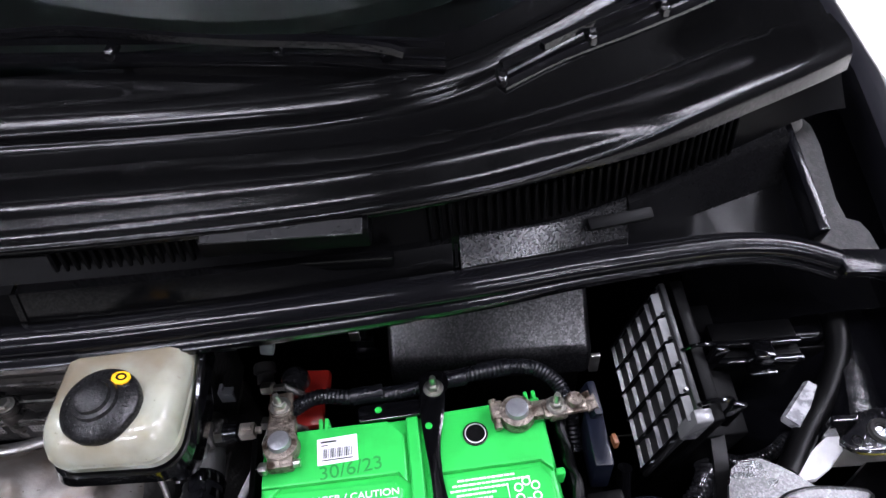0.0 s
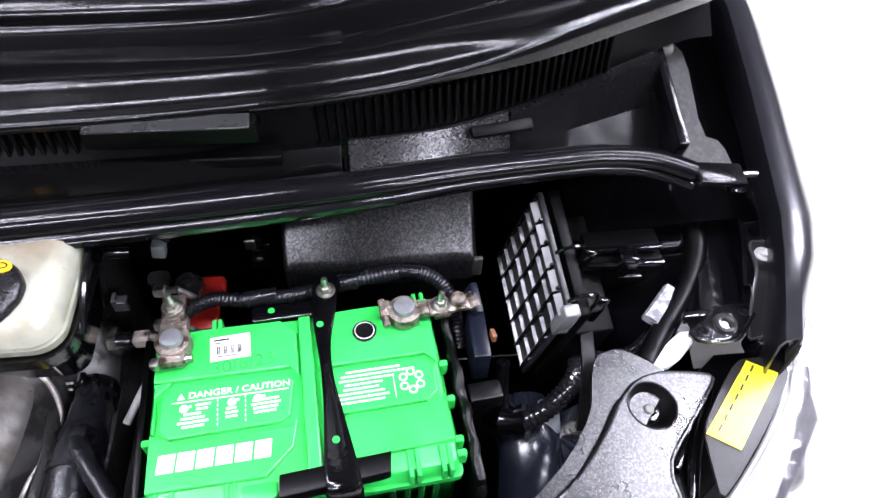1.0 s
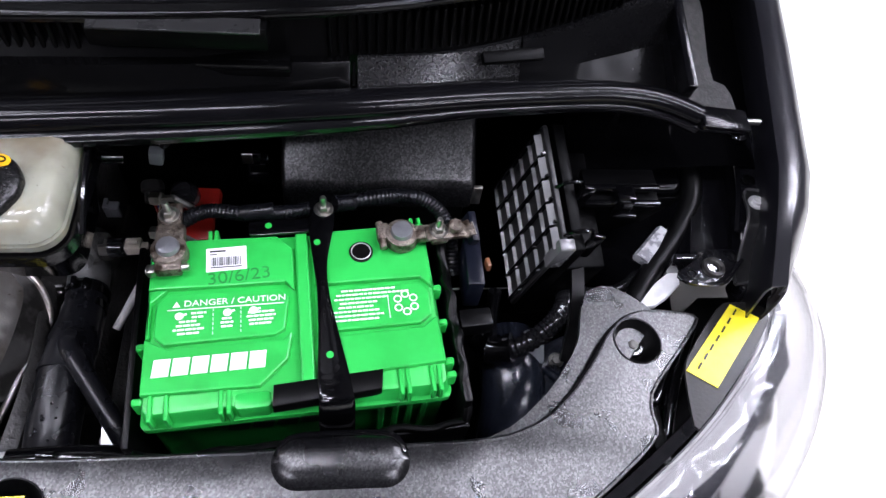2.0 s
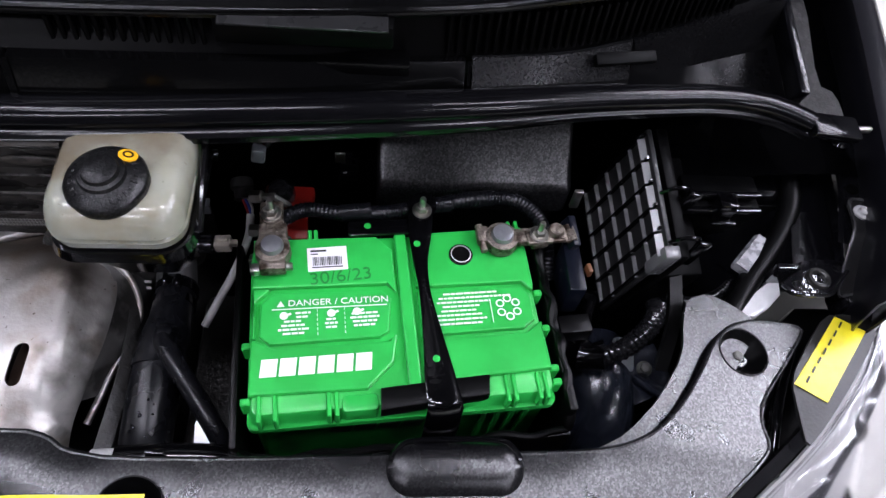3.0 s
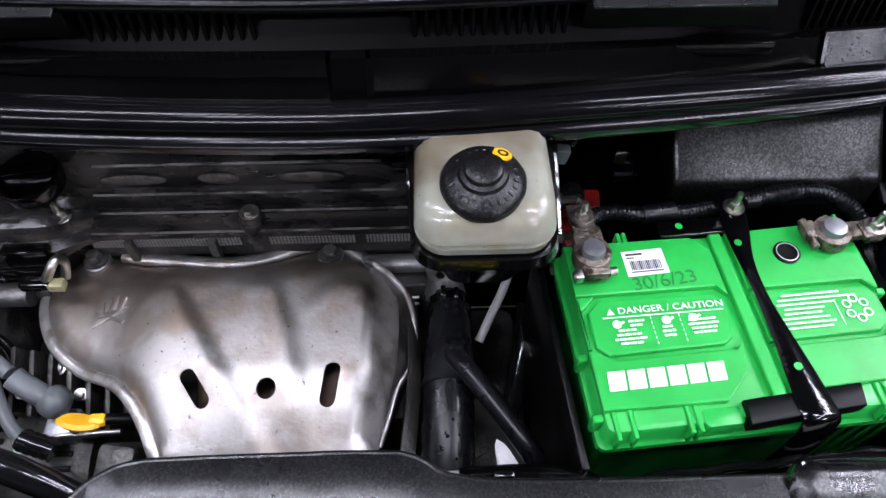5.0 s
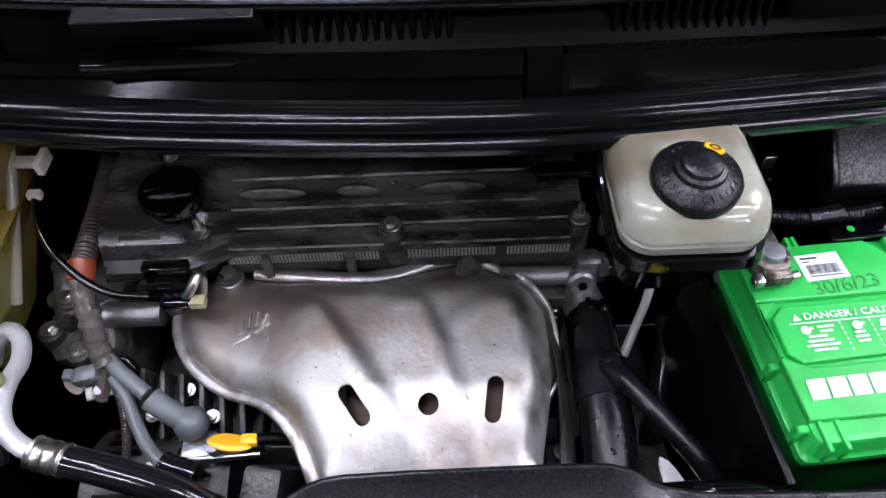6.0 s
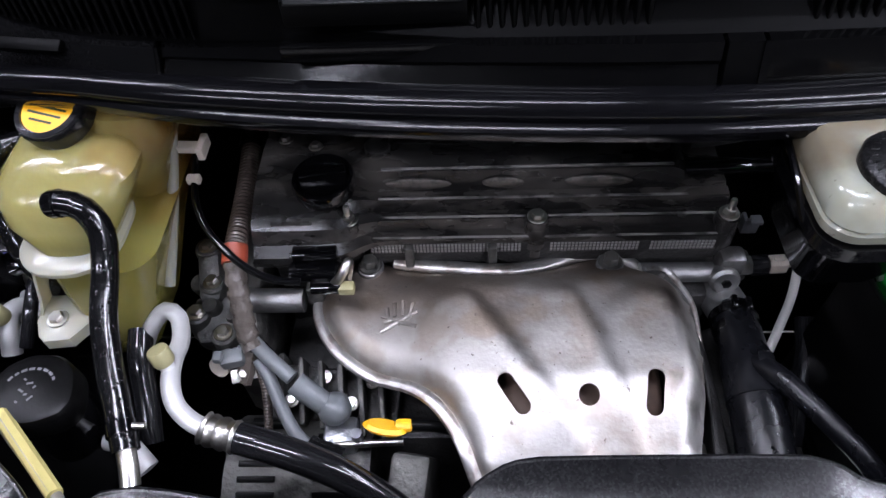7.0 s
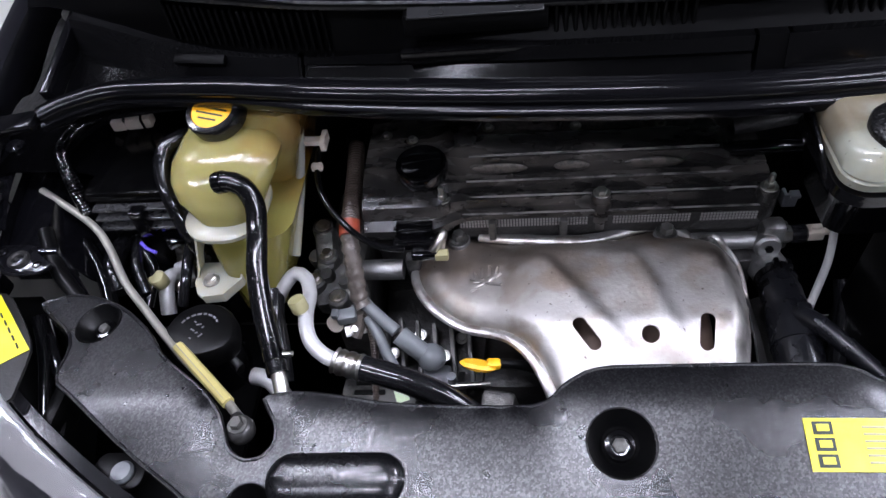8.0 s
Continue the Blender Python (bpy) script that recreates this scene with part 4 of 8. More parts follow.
# raised rounded bead on the panel, and the upturned tab by the battery
def pill(x0, x1, y0, y1, height):
    """An oblong swelling with round ends that follows the cover's face."""
    r = (y1 - y0) / 2
    loops = []
    for k in range(9):
        a = radians(90 * k / 8)
        d = r * 0.8 * (1 - math.cos(a))
        loops.append([(x, y, panel_z(x, y) - 0.004 + (height + 0.004) * math.sin(a)) for x, y in rrect(x0 + d, x1 - d, y0 + d, y1 - d, r - d, 8)])
    return loft(loops)


part("bead", pill(-0.362, -0.256, 0.158, 0.198, 0.010), M_PANEL, front, "raised oblong bead", sharp=60)
part("raised_tab", pill(0.296, 0.397, 0.212, 0.251, 0.007), M_PANEL, front, "raised tab behind the battery strap", sharp=60)
part("tab_lip", tube([(0.300, 0.236, 0.918), (0.306, 0.246, 0.919), (0.320, 0.2505, 0.919), (0.372, 0.2505, 0.918), (0.387, 0.246, 0.917), (0.393, 0.236, 0.916)], 0.0024, 0.004, 8), M_GLOSS, front, "shiny lip of the tab")
# stickers
def laid(x0, x1, y0, y1, lift):
    """A thin label that follows the cover's face."""
    return sheet(dense([(x0, y0), (x1, y0), (x1, y1), (x0, y1)], 0.004), lambda x, y: panel_z(x, y) + lift, 0.0004, 0.004)


part("sticker", laid(0.019, 0.137, 0.185, 0.219, 0.0012), M_STICKER, front, "yellow oblong warning sticker")
for i in range(3):
    y = 0.1925 + 0.0105 * i
    part("sticker_mark", laid(0.024, 0.037, y - 0.0052, y + 0.0032, 0.0018), M_INK, front)
    part("sticker_mark", laid(0.0265, 0.0345, y - 0.0032, y + 0.0012, 0.0024), M_STICKER, front)
for i in range(6):
    part("sticker_line", laid(0.056, 0.116 - 0.012 * (i % 2), 0.1900 + 0.0045 * i, 0.1912 + 0.0045 * i, 0.0018), M_OLIVE, front)


# ---------------- headlamps ----------------
IN_ = [(0.765, 0.425), (0.760, 0.385), (0.735, 0.335), (0.690, 0.285), (0.640, 0.243), (0.560, 0.190), (0.47, 0.14)]
OUT_ = [(0.835, 0.44), (0.855, 0.39), (0.848, 0.33), (0.815, 0.262), (0.765, 0.205), (0.68, 0.135), (0.57, 0.07)]


def headlamp(flip):
    h = thing("headlamp", "clear swept-back headlamp with chrome inside", "headlamp", ((2 * CX - 0.72) if flip else 0.72, 0.28, 0.62), "headlamps")
    f = mirror if flip else (lambda b: b)
    a = curve_points([(x, y, 0) for x, y in IN_], 0.02)
    b = curve_points([(x, y, 0) for x, y in OUT_], 0.02)
    n = 24
    rows = []
    for i in range(n + 1):
        p = a[int(i / n * (len(a) - 1))]
        q = b[int(i / n * (len(b) - 1))]
        zi = 0.888 - 0.03 * (i / n)
        rows.append([(p.x, p.y, zi - 0.01), (p.x, p.y, zi), tuple(p.lerp(q, 0.12))[:2] + (zi + 0.001,), tuple(p.lerp(q, 0.45))[:2] + (zi - 0.014,), tuple(p.lerp(q, 0.8))[:2] + (zi - 0.05,),
                     (q.x, q.y, zi - 0.11), (q.x + 0.006, q.y - 0.004, zi - 0.19)])
    lens = part("lens", f(thicken(strip(rows), -0.0025)), M_LENS, h, "clear plastic lens")
    lens.visible_shadow = False
    rows = []
    for i in range(n + 1):
        p = a[int(i / n * (len(a) - 1))]
        q = b[int(i / n * (len(b) - 1))]
        zi = 0.862 - 0.03 * (i / n)
        rows.append([tuple(p.lerp(q, -0.02))[:2] + (zi + 0.014,), tuple(p.lerp(q, 0.10))[:2] + (zi - 0.004,), tuple(p.lerp(q, 0.3))[:2] + (zi - 0.035,), tuple(p.lerp(q, 0.55))[:2] + (zi - 0.09,), tuple(p.lerp(q, 0.8))[:2] + (zi - 0.13,), (q.x - 0.012, q.y, zi - 0.19)])
    part("reflector", f(thicken(strip(rows), -0.002)), M_CHROME, h, "bright chrome reflector")
    for x, y, z, r in ((0.765, 0.31, 0.765, 0.026), (0.69, 0.235, 0.75, 0.028)):
        m = facing((x, y, z), (0.35, -0.85, 0.35))
        part("projector", f(lathe([(r * 0.5, -0.05), (r * 0.95, -0.02), (r, 0.0), (r * 1.12, 0.004), (r * 1.1, 0.010), (r * 0.95, 0.010), (r * 0.8, 0.016), (r * 0.4, 0.024)], 28, m)), M_DARKGREY, h, "dark lamp bezel")
    # the housing's flat shelf behind the lens, with its sticker
    shelf = [(0.635, 0.248), (0.655, 0.264), (0.685, 0.292), (0.718, 0.326), (0.738, 0.350), (0.740, 0.364), (0.716, 0.370), (0.696, 0.369), (0.668, 0.340), (0.642, 0.308), (0.638, 0.280)]
    part("housing", f(sheet(dense(rounded(shelf, 1), 0.01), lambda x, y: 0.888, 0.003, 0.012)), M_FILM, h, "dark grey lamp housing")
    part("well", f(prism(rounded([(0.598, 0.222), (0.660, 0.250), (0.742, 0.345), (0.748, 0.400), (0.690, 0.400), (0.625, 0.305)], 1), 0.79, 0.845, 0.004)), M_DEEP, h, "black inside of the housing")
    part("strut", f(tube([(0.618, 0.236, 0.848), (0.640, 0.300, 0.862), (0.668, 0.352, 0.868)], 0.007, 0.01, 10)), M_GLOSS, h)
    part("bead", f(sweep(curve_points([(x - 0.012, y + 0.006, 0.886 - 0.03 * i / 5) for i, (x, y) in enumerate(IN_[1:])], 0.015), [(-0.006, -0.008), (0.006, -0.008), (0.006, 0.004), (-0.004, 0.005)])), M_RUBBER, h)
    a0, a1, b0, b1 = Vector((0.704, 0.367)), Vector((0.728, 0.352)), Vector((0.642, 0.303)), Vector((0.666, 0.286))
    st = bmesh.new()
    st.faces.new([st.verts.new((v.x, v.y, 0.8892)) for v in (a0, a1, b1, b0)])
    part("sticker", f(thicken(st, -0.0005)), M_STICKER, h, "yellow warning sticker")
    for i in range(7):
        k = (i + 0.6) / 7.5
        c = a0.lerp(b0, k).lerp(a1.lerp(b1, k), 0.25)
        part("sticker_mark", f(box((0.0016, 0.0075, 0.0004), pose(c.x, c.y, 0.8902, 0, 0, -41))), M_INK, h)
    # mounting arm between cover and housing
    part("bracket", f(span(0.610, 0.624, 0.232, 0.29, 0.825, 0.860, 0.004)), M_DEEP, h)
    part("bracket", f(box((0.012, 0.085, 0.03), pose(0.640, 0.318, 0.852, 0, 0, -36), 0.003)), M_GLOSS, h)
    return h


headlamp(False)
headlamp(True)

# ---------------- battery ----------------
BAT = pose(0.308, 0.365, 0.0, 0, 0, 4.5)
TOP = 0.900


def bpart(name, bm, mat, parent, label="", sharp=38):
    bm.transform(BAT)
    return part(name, bm, mat, parent, label, sharp)


battery = thing("car_battery", "bright green car battery with a dirty ribbed lid", "battery", BAT @ Vector((0, 0, 0.70)))
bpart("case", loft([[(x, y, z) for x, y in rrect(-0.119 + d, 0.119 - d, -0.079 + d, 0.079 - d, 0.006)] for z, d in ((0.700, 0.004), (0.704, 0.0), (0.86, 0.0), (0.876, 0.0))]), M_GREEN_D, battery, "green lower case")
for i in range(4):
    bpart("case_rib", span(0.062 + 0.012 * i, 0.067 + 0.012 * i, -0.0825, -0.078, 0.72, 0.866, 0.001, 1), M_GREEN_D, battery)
lid = bpart("lid", loft([[(x, y, z) for x, y in rrect(-0.123 + d, 0.123 - d, -0.083 + d, 0.0815 - d, 0.006)] for z, d in ((0.868, 0.0012), (0.869, 0.0), (0.876, 0.0), (0.8775, 0.002), (0.880, 0.003), (TOP - 0.0095, 0.004), (TOP - 0.006, 0.0055), (TOP - 0.005, 0.008))]), M_GREEN, battery, "bright green lid")
# raised plates of the lid, with the lower fields sunk between them
def plate(pts, z0, z1, name="lid_plate", bev=0.0016):
    return bpart(name, prism(pts, z0, z1, bev), M_GREEN, lid, sharp=12)


plate([(-0.119, -0.0635), (-0.030, -0.0655), (-0.008, -0.045), (-0.0035, -0.022), (-0.010, -0.0265), (-0.100, -0.0270), (-0.1165, -0.018), (-0.119, -0.018)], TOP - 0.006, TOP)
plate([(-0.1185, 0.0285), (-0.008, 0.0265), (-0.0005, 0.019), (-0.0005, 0.060), (-0.014, 0.0745), (-0.1185, 0.0765)], TOP - 0.006, TOP)
plate([(-0.1185, -0.0165), (-0.1155, -0.0165), (-0.1165, 0.0150), (-0.104, 0.0272), (-0.1185, 0.0275)], TOP - 0.006, TOP - 0.0005)
plate([(-0.1125, -0.0150), (-0.1045, -0.0228), (-0.0170, -0.0222), (-0.0095, -0.0175), (-0.0052, 0.0125), (-0.0130, 0.0208), (-0.1015, 0.0236), (-0.1120, 0.0140)], TOP - 0.006, TOP - 0.0006, "warning_plate")
plate([(0.002, -0.066), (0.0125, -0.066), (0.0125, 0.0745), (0.002, 0.0745)], TOP - 0.006, TOP + 0.0005, "lid_spine")
plate([(0.0165, 0.0215), (0.108, 0.0210), (0.1165, 0.0115), (0.1185, 0.0180), (0.1185, 0.0775), (0.0165, 0.0755)], TOP - 0.006, TOP)
plate([(0.0165, -0.0285), (0.104, -0.0275), (0.1165, -0.0185), (0.1185, -0.0190), (0.1185, -0.0605), (0.0165, -0.0640)], TOP - 0.006, TOP)
plate([(0.0165, -0.0240), (0.1030, -0.0232), (0.1130, -0.0160), (0.1140, 0.0060), (0.1065, 0.0166), (0.0165, 0.0172)], TOP - 0.006, TOP - 0.0006, "warning_plate")
# ledge, lugs and vent boss round the lid's rim
for x in (-0.112, -0.100, -0.060, -0.054, 0.080, 0.086, 0.106, 0.112):
    bpart("lug", span(x - 0.0018, x + 0.0018, -0.0842, -0.062, 0.879, TOP - 0.003, 0.0008, 1), M_GREEN, lid)
for x in (-0.071, -0.066, 0.108, 0.115):
    bpart("lug", span(x - 0.0018, x + 0.0018, 0.074, 0.0855, 0.876, TOP - 0.001, 0.0008, 1), M_GREEN, lid)
for y in (-0.070, -0.058, -0.022, 0.012):
    bpart("lug", span(0.1185, 0.1265, y - 0.003, y + 0.003, 0.876, TOP - 0.006, 0.0012, 1), M_GREEN, lid)
for y in (-0.066, -0.02):
    bpart("lug", span(-0.1265, -0.1185, y - 0.003, y + 0.003, 0.874, TOP - 0.006, 0.0012, 1), M_GREEN, lid)
bpart("vent_boss", prism(rrect(-0.050, -0.022, -0.0815, -0.068, 0.004), 0.876, TOP - 0.004, 0.0015), M_GREEN, lid)
bpart("front_ledge", span(-0.115, 0.115, -0.0795, -0.066, 0.876, 0.8865, 0.001, 1), M_GREEN, lid)
eye = bpart("indicator", lathe([(0.0105, 0), (0.0105, 0.0016), (0.0088, 0.0022), (0.0082, 0.001), (0.004, 0.0008)], 28, pose(0.059, 0.0505, TOP)), M_DEEP, battery, "round charge indicator window")
bpart("indicator_ring", lathe([(0.0088, 0.0016), (0.0089, 0.0024), (0.0083, 0.0026), (0.0081, 0.0018), (0.0088, 0.0016)], 28, pose(0.059, 0.0505, TOP), None, False), M_PIPE, battery)
# printing
label = bpart("label", box((0.0335, 0.0235, 0.0004), pose(-0.0566, 0.0536, TOP + 0.0004, 0, 0, 1.5)), M_PAPER, battery, "white paper label with a bar code")
for i in range(17):
    w = (0.0006, 0.0011, 0.0008, 0.0005)[i % 4]
    bpart("bar", box((w, 0.0085, 0.0003), pose(-0.0685 + 0.00148 * i, 0.0512, TOP + 0.0008, 0, 0, 1.5)), M_INK, label)
bpart("bar", box((0.0135, 0.0018, 0.0003), pose(-0.064, 0.0617, TOP + 0.0008)), M_INK, label)
bpart("bar", box((0.006, 0.0010, 0.0003), pose(-0.0675, 0.0585, TOP + 0.0008)), M_INK, label)
bpart("bar", box((0.026, 0.0010, 0.0003), pose(-0.0566, 0.0452, TOP + 0.0008)), M_INK, label)


def print_on(words, x, y, size, mat=None, z=TOP, turn=0.0, name="lettering", sx=1.0):
    m = BAT @ pose(x, y, z + 0.0005, 0, 0, turn) @ Matrix.Diagonal((sx, 1, 1, 1))
    return text_mesh(words, size, mat or M_WHITE, m, name, battery)


print_on("DANGER / CAUTION", -0.0900, 0.0098, 0.0078, turn=-0.8, sx=1.12)
tri_bm = bmesh.new()
tri_bm.faces.new([tri_bm.verts.new(v) for v in ((-0.0985, 0.0096, TOP + 0.0006), (-0.0925, 0.0096, TOP + 0.0006), (-0.0955, 0.0150, TOP + 0.0006))])
bpart("warning_triangle", thicken(tri_bm, 0.0003), M_WHITE, battery)
bpart("rule", box((0.093, 0.0008, 0.0003), pose(-0.056, 0.0066, TOP + 0.0005, 0, 0, -0.8)), M_WHITE, battery)
word_rng = random.Random(11)


def word_row(x0, x1, y, h):
    """A line of small print: bars as long as words."""
    x = x0
    while x < x1 - 0.001:
        w = min(word_rng.uniform(0.0022, 0.0062), x1 - x)
        bpart("print_bar", box((w, h, 0.0003), pose(x + w / 2, y, TOP + 0.0005)), M_WHITE, battery)
        x += w + 0.0008


for x0, w, shares in ((-0.0975, 0.024, (0.5, 0.45, 0.62, 0.8, 1.0, 0.7)), (-0.0605, 0.0105, (0.0, 0.5, 0.8, 1.0, 0.9)), (-0.040, 0.0235, (0.0, 0.9, 1.0, 0.85, 0.8))):
    for r, k in enumerate(shares):
        if k:
            mid_x = x0 + w * (0.82 if x0 < -0.09 and r < 2 else 0.5)
            word_row(mid_x - w * k / 2, mid_x + w * k / 2, 0.0030 - 0.0036 * r, 0.0017)
for x in (-0.093, -0.0552, -0.0345):
    bpart("pictogram", join(lathe([(0.0034, 0), (0.0034, 0.0003)], 20, pose(x, 0.0012, TOP + 0.0004)), box((0.006, 0.0018, 0.0003), pose(x + 0.003, 0.0018, TOP + 0.0006, 0, 0, 20))), M_WHITE, battery)
for x in (-0.0665, -0.0445):
    for k in range(6):
        bpart("dash", box((0.0005, 0.0024, 0.0003), pose(x, 0.0045 - 0.0042 * k, TOP + 0.0005)), M_WHITE, battery)
for r, (x, w) in enumerate(((0.0615, 0.046), (0.065, 0.062), (0.055, 0.046), (0.0525, 0.032), (0.050, 0.030), (0.0475, 0.046), (0.0475, 0.050), (0.049, 0.040))):
    word_row(x - w / 2, x + w / 2, 0.0118 - 0.0040 * r, 0.0015)
for k in range(6):
    a = radians(30 + 60 * k)
    ring_ = lathe([(0.0037, 0), (0.0037, 0.0004), (0.0026, 0.0004), (0.0026, 0), (0.0037, 0)], 10, BAT @ pose(0.0925 + 0.0078 * math.cos(a), -0.0040 + 0.0085 * math.sin(a), TOP + 0.0004), None, False)
    part("pictogram", ring_, M_WHITE, battery)
bpart("dash", box((0.0005, 0.022, 0.0003), pose(0.0775, -0.006, TOP + 0.0005)), M_WHITE, battery)
# six blocky shapes where the maker's mark stands
def mark(pts, x):
    return prism([(x + u, -0.0505 + v) for u, v in pts], TOP + 0.0002, TOP + 0.0009)


W6 = 0.0146
SHAPES = [[(0, 0), (0.0125, 0), (0.0140, 0.0145), (0.0015, 0.0145)]] * 6
for k, s in enumerate(SHAPES):
    bpart("mark_block", mark(s, -0.1115 + W6 * k), M_WHITE, battery, "plain white block")
for k in range(4):
    bpart("mark_block", box((0.0165, 0.0006, 0.014), pose(-0.052 + 0.0195 * k, -0.0794, 0.852, 0, 12, 0)), M_INK, battery, "plain black block")
# the date in marker pen
print_on("30/6/23", -0.0720, 0.0285, 0.0165, M_INKFADE, turn=4.0, name="handwritten_date", sx=1.05)

# hold-down strap, rubber pad and tray
hold = thing("battery_clamp", "black painted steel strap clamping the battery down", "battery clamp", BAT @ Vector((0.03, 0, TOP)))
SL = [(0.0195, 0.112), (0.0150, 0.080), (0.0165, 0.044), (0.0182, 0.016), (0.0172, -0.0235), (0.0142, -0.065), (0.0146, -0.084)]
SR = [(0.0405, 0.112), (0.0370, 0.080), (0.0290, 0.044), (0.0282, 0.012), (0.0332, -0.0245), (0.0386, -0.060), (0.0415, -0.084)]
la, lb = curve_points([(x, y, 0) for x, y in SL], 0.006), curve_points([(x, y, 0) for x, y in SR], 0.006)
rows = []
for i in range(33):
    p, q = la[int(i / 32 * (len(la) - 1))], lb[int(i / 32 * (len(lb) - 1))]
    z = TOP + 0.0035 + 0.004 * max(0.0, (p.y - 0.06) / 0.05)
    rows.append([(p.x, p.y, z - 0.001), (p.x + 0.003, p.y, z + 0.0008), (q.x - 0.003, q.y, z + 0.0008), (q.x, q.y, z - 0.001)])
rows.append([(0.0135, -0.088, TOP - 0.002), (0.017, -0.089, TOP), (0.039, -0.089, TOP), (0.042, -0.088, TOP - 0.002)])
for z in (0.87, 0.83, 0.78):
    rows.append([(0.0125, -0.092, z), (0.016, -0.0935, z), (0.038, -0.0935, z), (0.0415, -0.092, z)])
bpart("strap", thicken(strip(rows), 0.002), M_GLOSS, hold, "curved black strap")
for x, y in ((0.0199, 0.0615), (0.0240, -0.0475)):
    bpart("strap_hole", lathe([(0.0030, 0), (0.0030, 0.0006)], 16, pose(x + 0.0012, y, TOP + 0.0046)), M_GREEN, hold, "green battery lid seen through a hole")
bpart("rear_tab", prism(rrect(-0.038, 0.022, 0.0745, 0.090, 0.004), TOP + 0.001, TOP + 0.0035, 0.001), M_GLOSS, hold)
bpart("strap_hole", lathe([(0.0030, 0), (0.0030, 0.0005)], 16, pose(-0.0205, 0.0835, TOP + 0.0035)), M_GREEN, hold, "green dot at a hole")
bpart("rear_ear", lathe([(0.013, 0.0), (0.013, 0.003)], 24, pose(0.0300, 0.102, TOP + 0.004)), M_GLOSS, hold)
share("nut", STUD, BAT @ pose(0.0290, 0.0955, TOP + 0.007), hold, "bright nut on a stud")
bpart("rubber_pad", prism([(-0.0210, -0.0845), (0.0640, -0.0790), (0.0665, -0.0620), (-0.0200, -0.0660)], TOP - 0.012, TOP + 0.0015, 0.002), M_DEEP, hold, "matt black rubber pad")

tray = thing("battery_tray", "black plastic battery tray with a torn felt edge", "battery tray", BAT @ Vector((0, 0, 0.68)))
bpart("base", span(-0.135, 0.135, -0.095, 0.092, 0.68, 0.698, 0.004), M_DEEP, tray)
bpart("left_wall", span(-0.137, -0.131, -0.095, 0.09, 0.70, 0.874, 0.002), M_DEEP, tray)
bpart("right_wall", span(0.131, 0.139, -0.092, 0.085, 0.70, 0.884, 0.003), M_DEEP, tray)
bpart("front_wall", span(-0.137, 0.139, -0.102, -0.096, 0.70, 0.850, 0.002), M_DEEP, tray)
wave = [(-0.135 + 0.0135 * i, -0.099 + 0.0015 * math.sin(i * 1.7), 0.854 + 0.003 * math.sin(i * 1.3)) for i in range(21)]
bpart("felt_edge", tube(wave, 0.0032, 0.006, 8), M_DEEP, tray)
side_wave = [(0.1345 + 0.002 * math.sin(i * 2.1), -0.098 + 0.0105 * i, 0.886 + 0.004 * math.sin(i * 1.4) - 0.030 * max(0.0, 1 - i / 3)) for i in range(18)]
bpart("felt_edge", tube(side_wave, 0.0045, 0.005, 8, scale_at=lambda s, i: 0.8 + 0.3 * math.sin(i * 1.1)), M_DEEP, tray, "ragged black felt")
# ---------------- battery terminals and cables ----------------
neg = thing("battery_terminal", "corroded battery clamp on the negative post", "battery terminal", (0.205, 0.403, 0.90), "battery terminals")
NT = BAT @ pose(-0.1010, 0.0575, TOP)
def local(m, bm):
    bm.transform(m)
    return bm


part("post", local(NT, lathe([(0.0105, 0.0), (0.0095, 0.020), (0.0085, 0.0225), (0.005, 0.0230)], 24)), M_POST, neg, "grey lead post")
part("clamp", local(NT, join(lathe([(0.0145, 0.004), (0.015, 0.006), (0.0145, 0.017), (0.011, 0.018)], 22), box((0.024, 0.020, 0.011), pose(0, 0.016, 0.011), 0.003), box((0.022, 0.012, 0.012), pose(0, -0.015, 0.010), 0.003))), M_LEAD, neg, "brown corroded clamp")
part("clamp_bolt", local(NT, join(tube([(-0.018, -0.017, 0.010), (0.016, -0.016, 0.011)], 0.0034, 0.01, 10), box((0.007, 0.009, 0.009), pose(-0.014, -0.017, 0.010), 0.002))), M_STEEL, neg)
part("lug", local(NT, join(box((0.020, 0.034, 0.005), pose(-0.001, 0.032, 0.013), 0.002), lathe([(0.010, 0.0155), (0.010, 0.0175), (0.007, 0.018)], 20, pose(-0.001, 0.034, 0)))), M_LEAD, neg)
share("nut", STUD, NT @ pose(-0.001, 0.034, 0.0175), neg, "nut on the clamp bolt")

pos = thing("battery_terminal", "corroded positive battery clamp bolted to a fuse link", "battery terminal", (0.405, 0.422, 0.90), "battery terminals")
PT = BAT @ pose(0.0960, 0.0600, TOP)
part("post", local(PT, lathe([(0.0105, 0.0), (0.0098, 0.016), (0.009, 0.0185), (0.005, 0.0190)], 24)), M_POST, pos, "grey lead post")
part("clamp", local(PT, join(lathe([(0.0150, 0.002), (0.0155, 0.004), (0.0145, 0.013), (0.011, 0.014)], 22), box((0.012, 0.018, 0.010), pose(-0.016, 0.004, 0.008), 0.003), box((0.018, 0.016, 0.009), pose(0.018, 0.0, 0.009), 0.003))), M_LEAD, pos, "brown corroded clamp")
part("clamp_bolt", local(PT, tube([(-0.019, 0.014, 0.010), (-0.017, -0.012, 0.008)], 0.0034, 0.01, 10)), M_LEAD, pos)
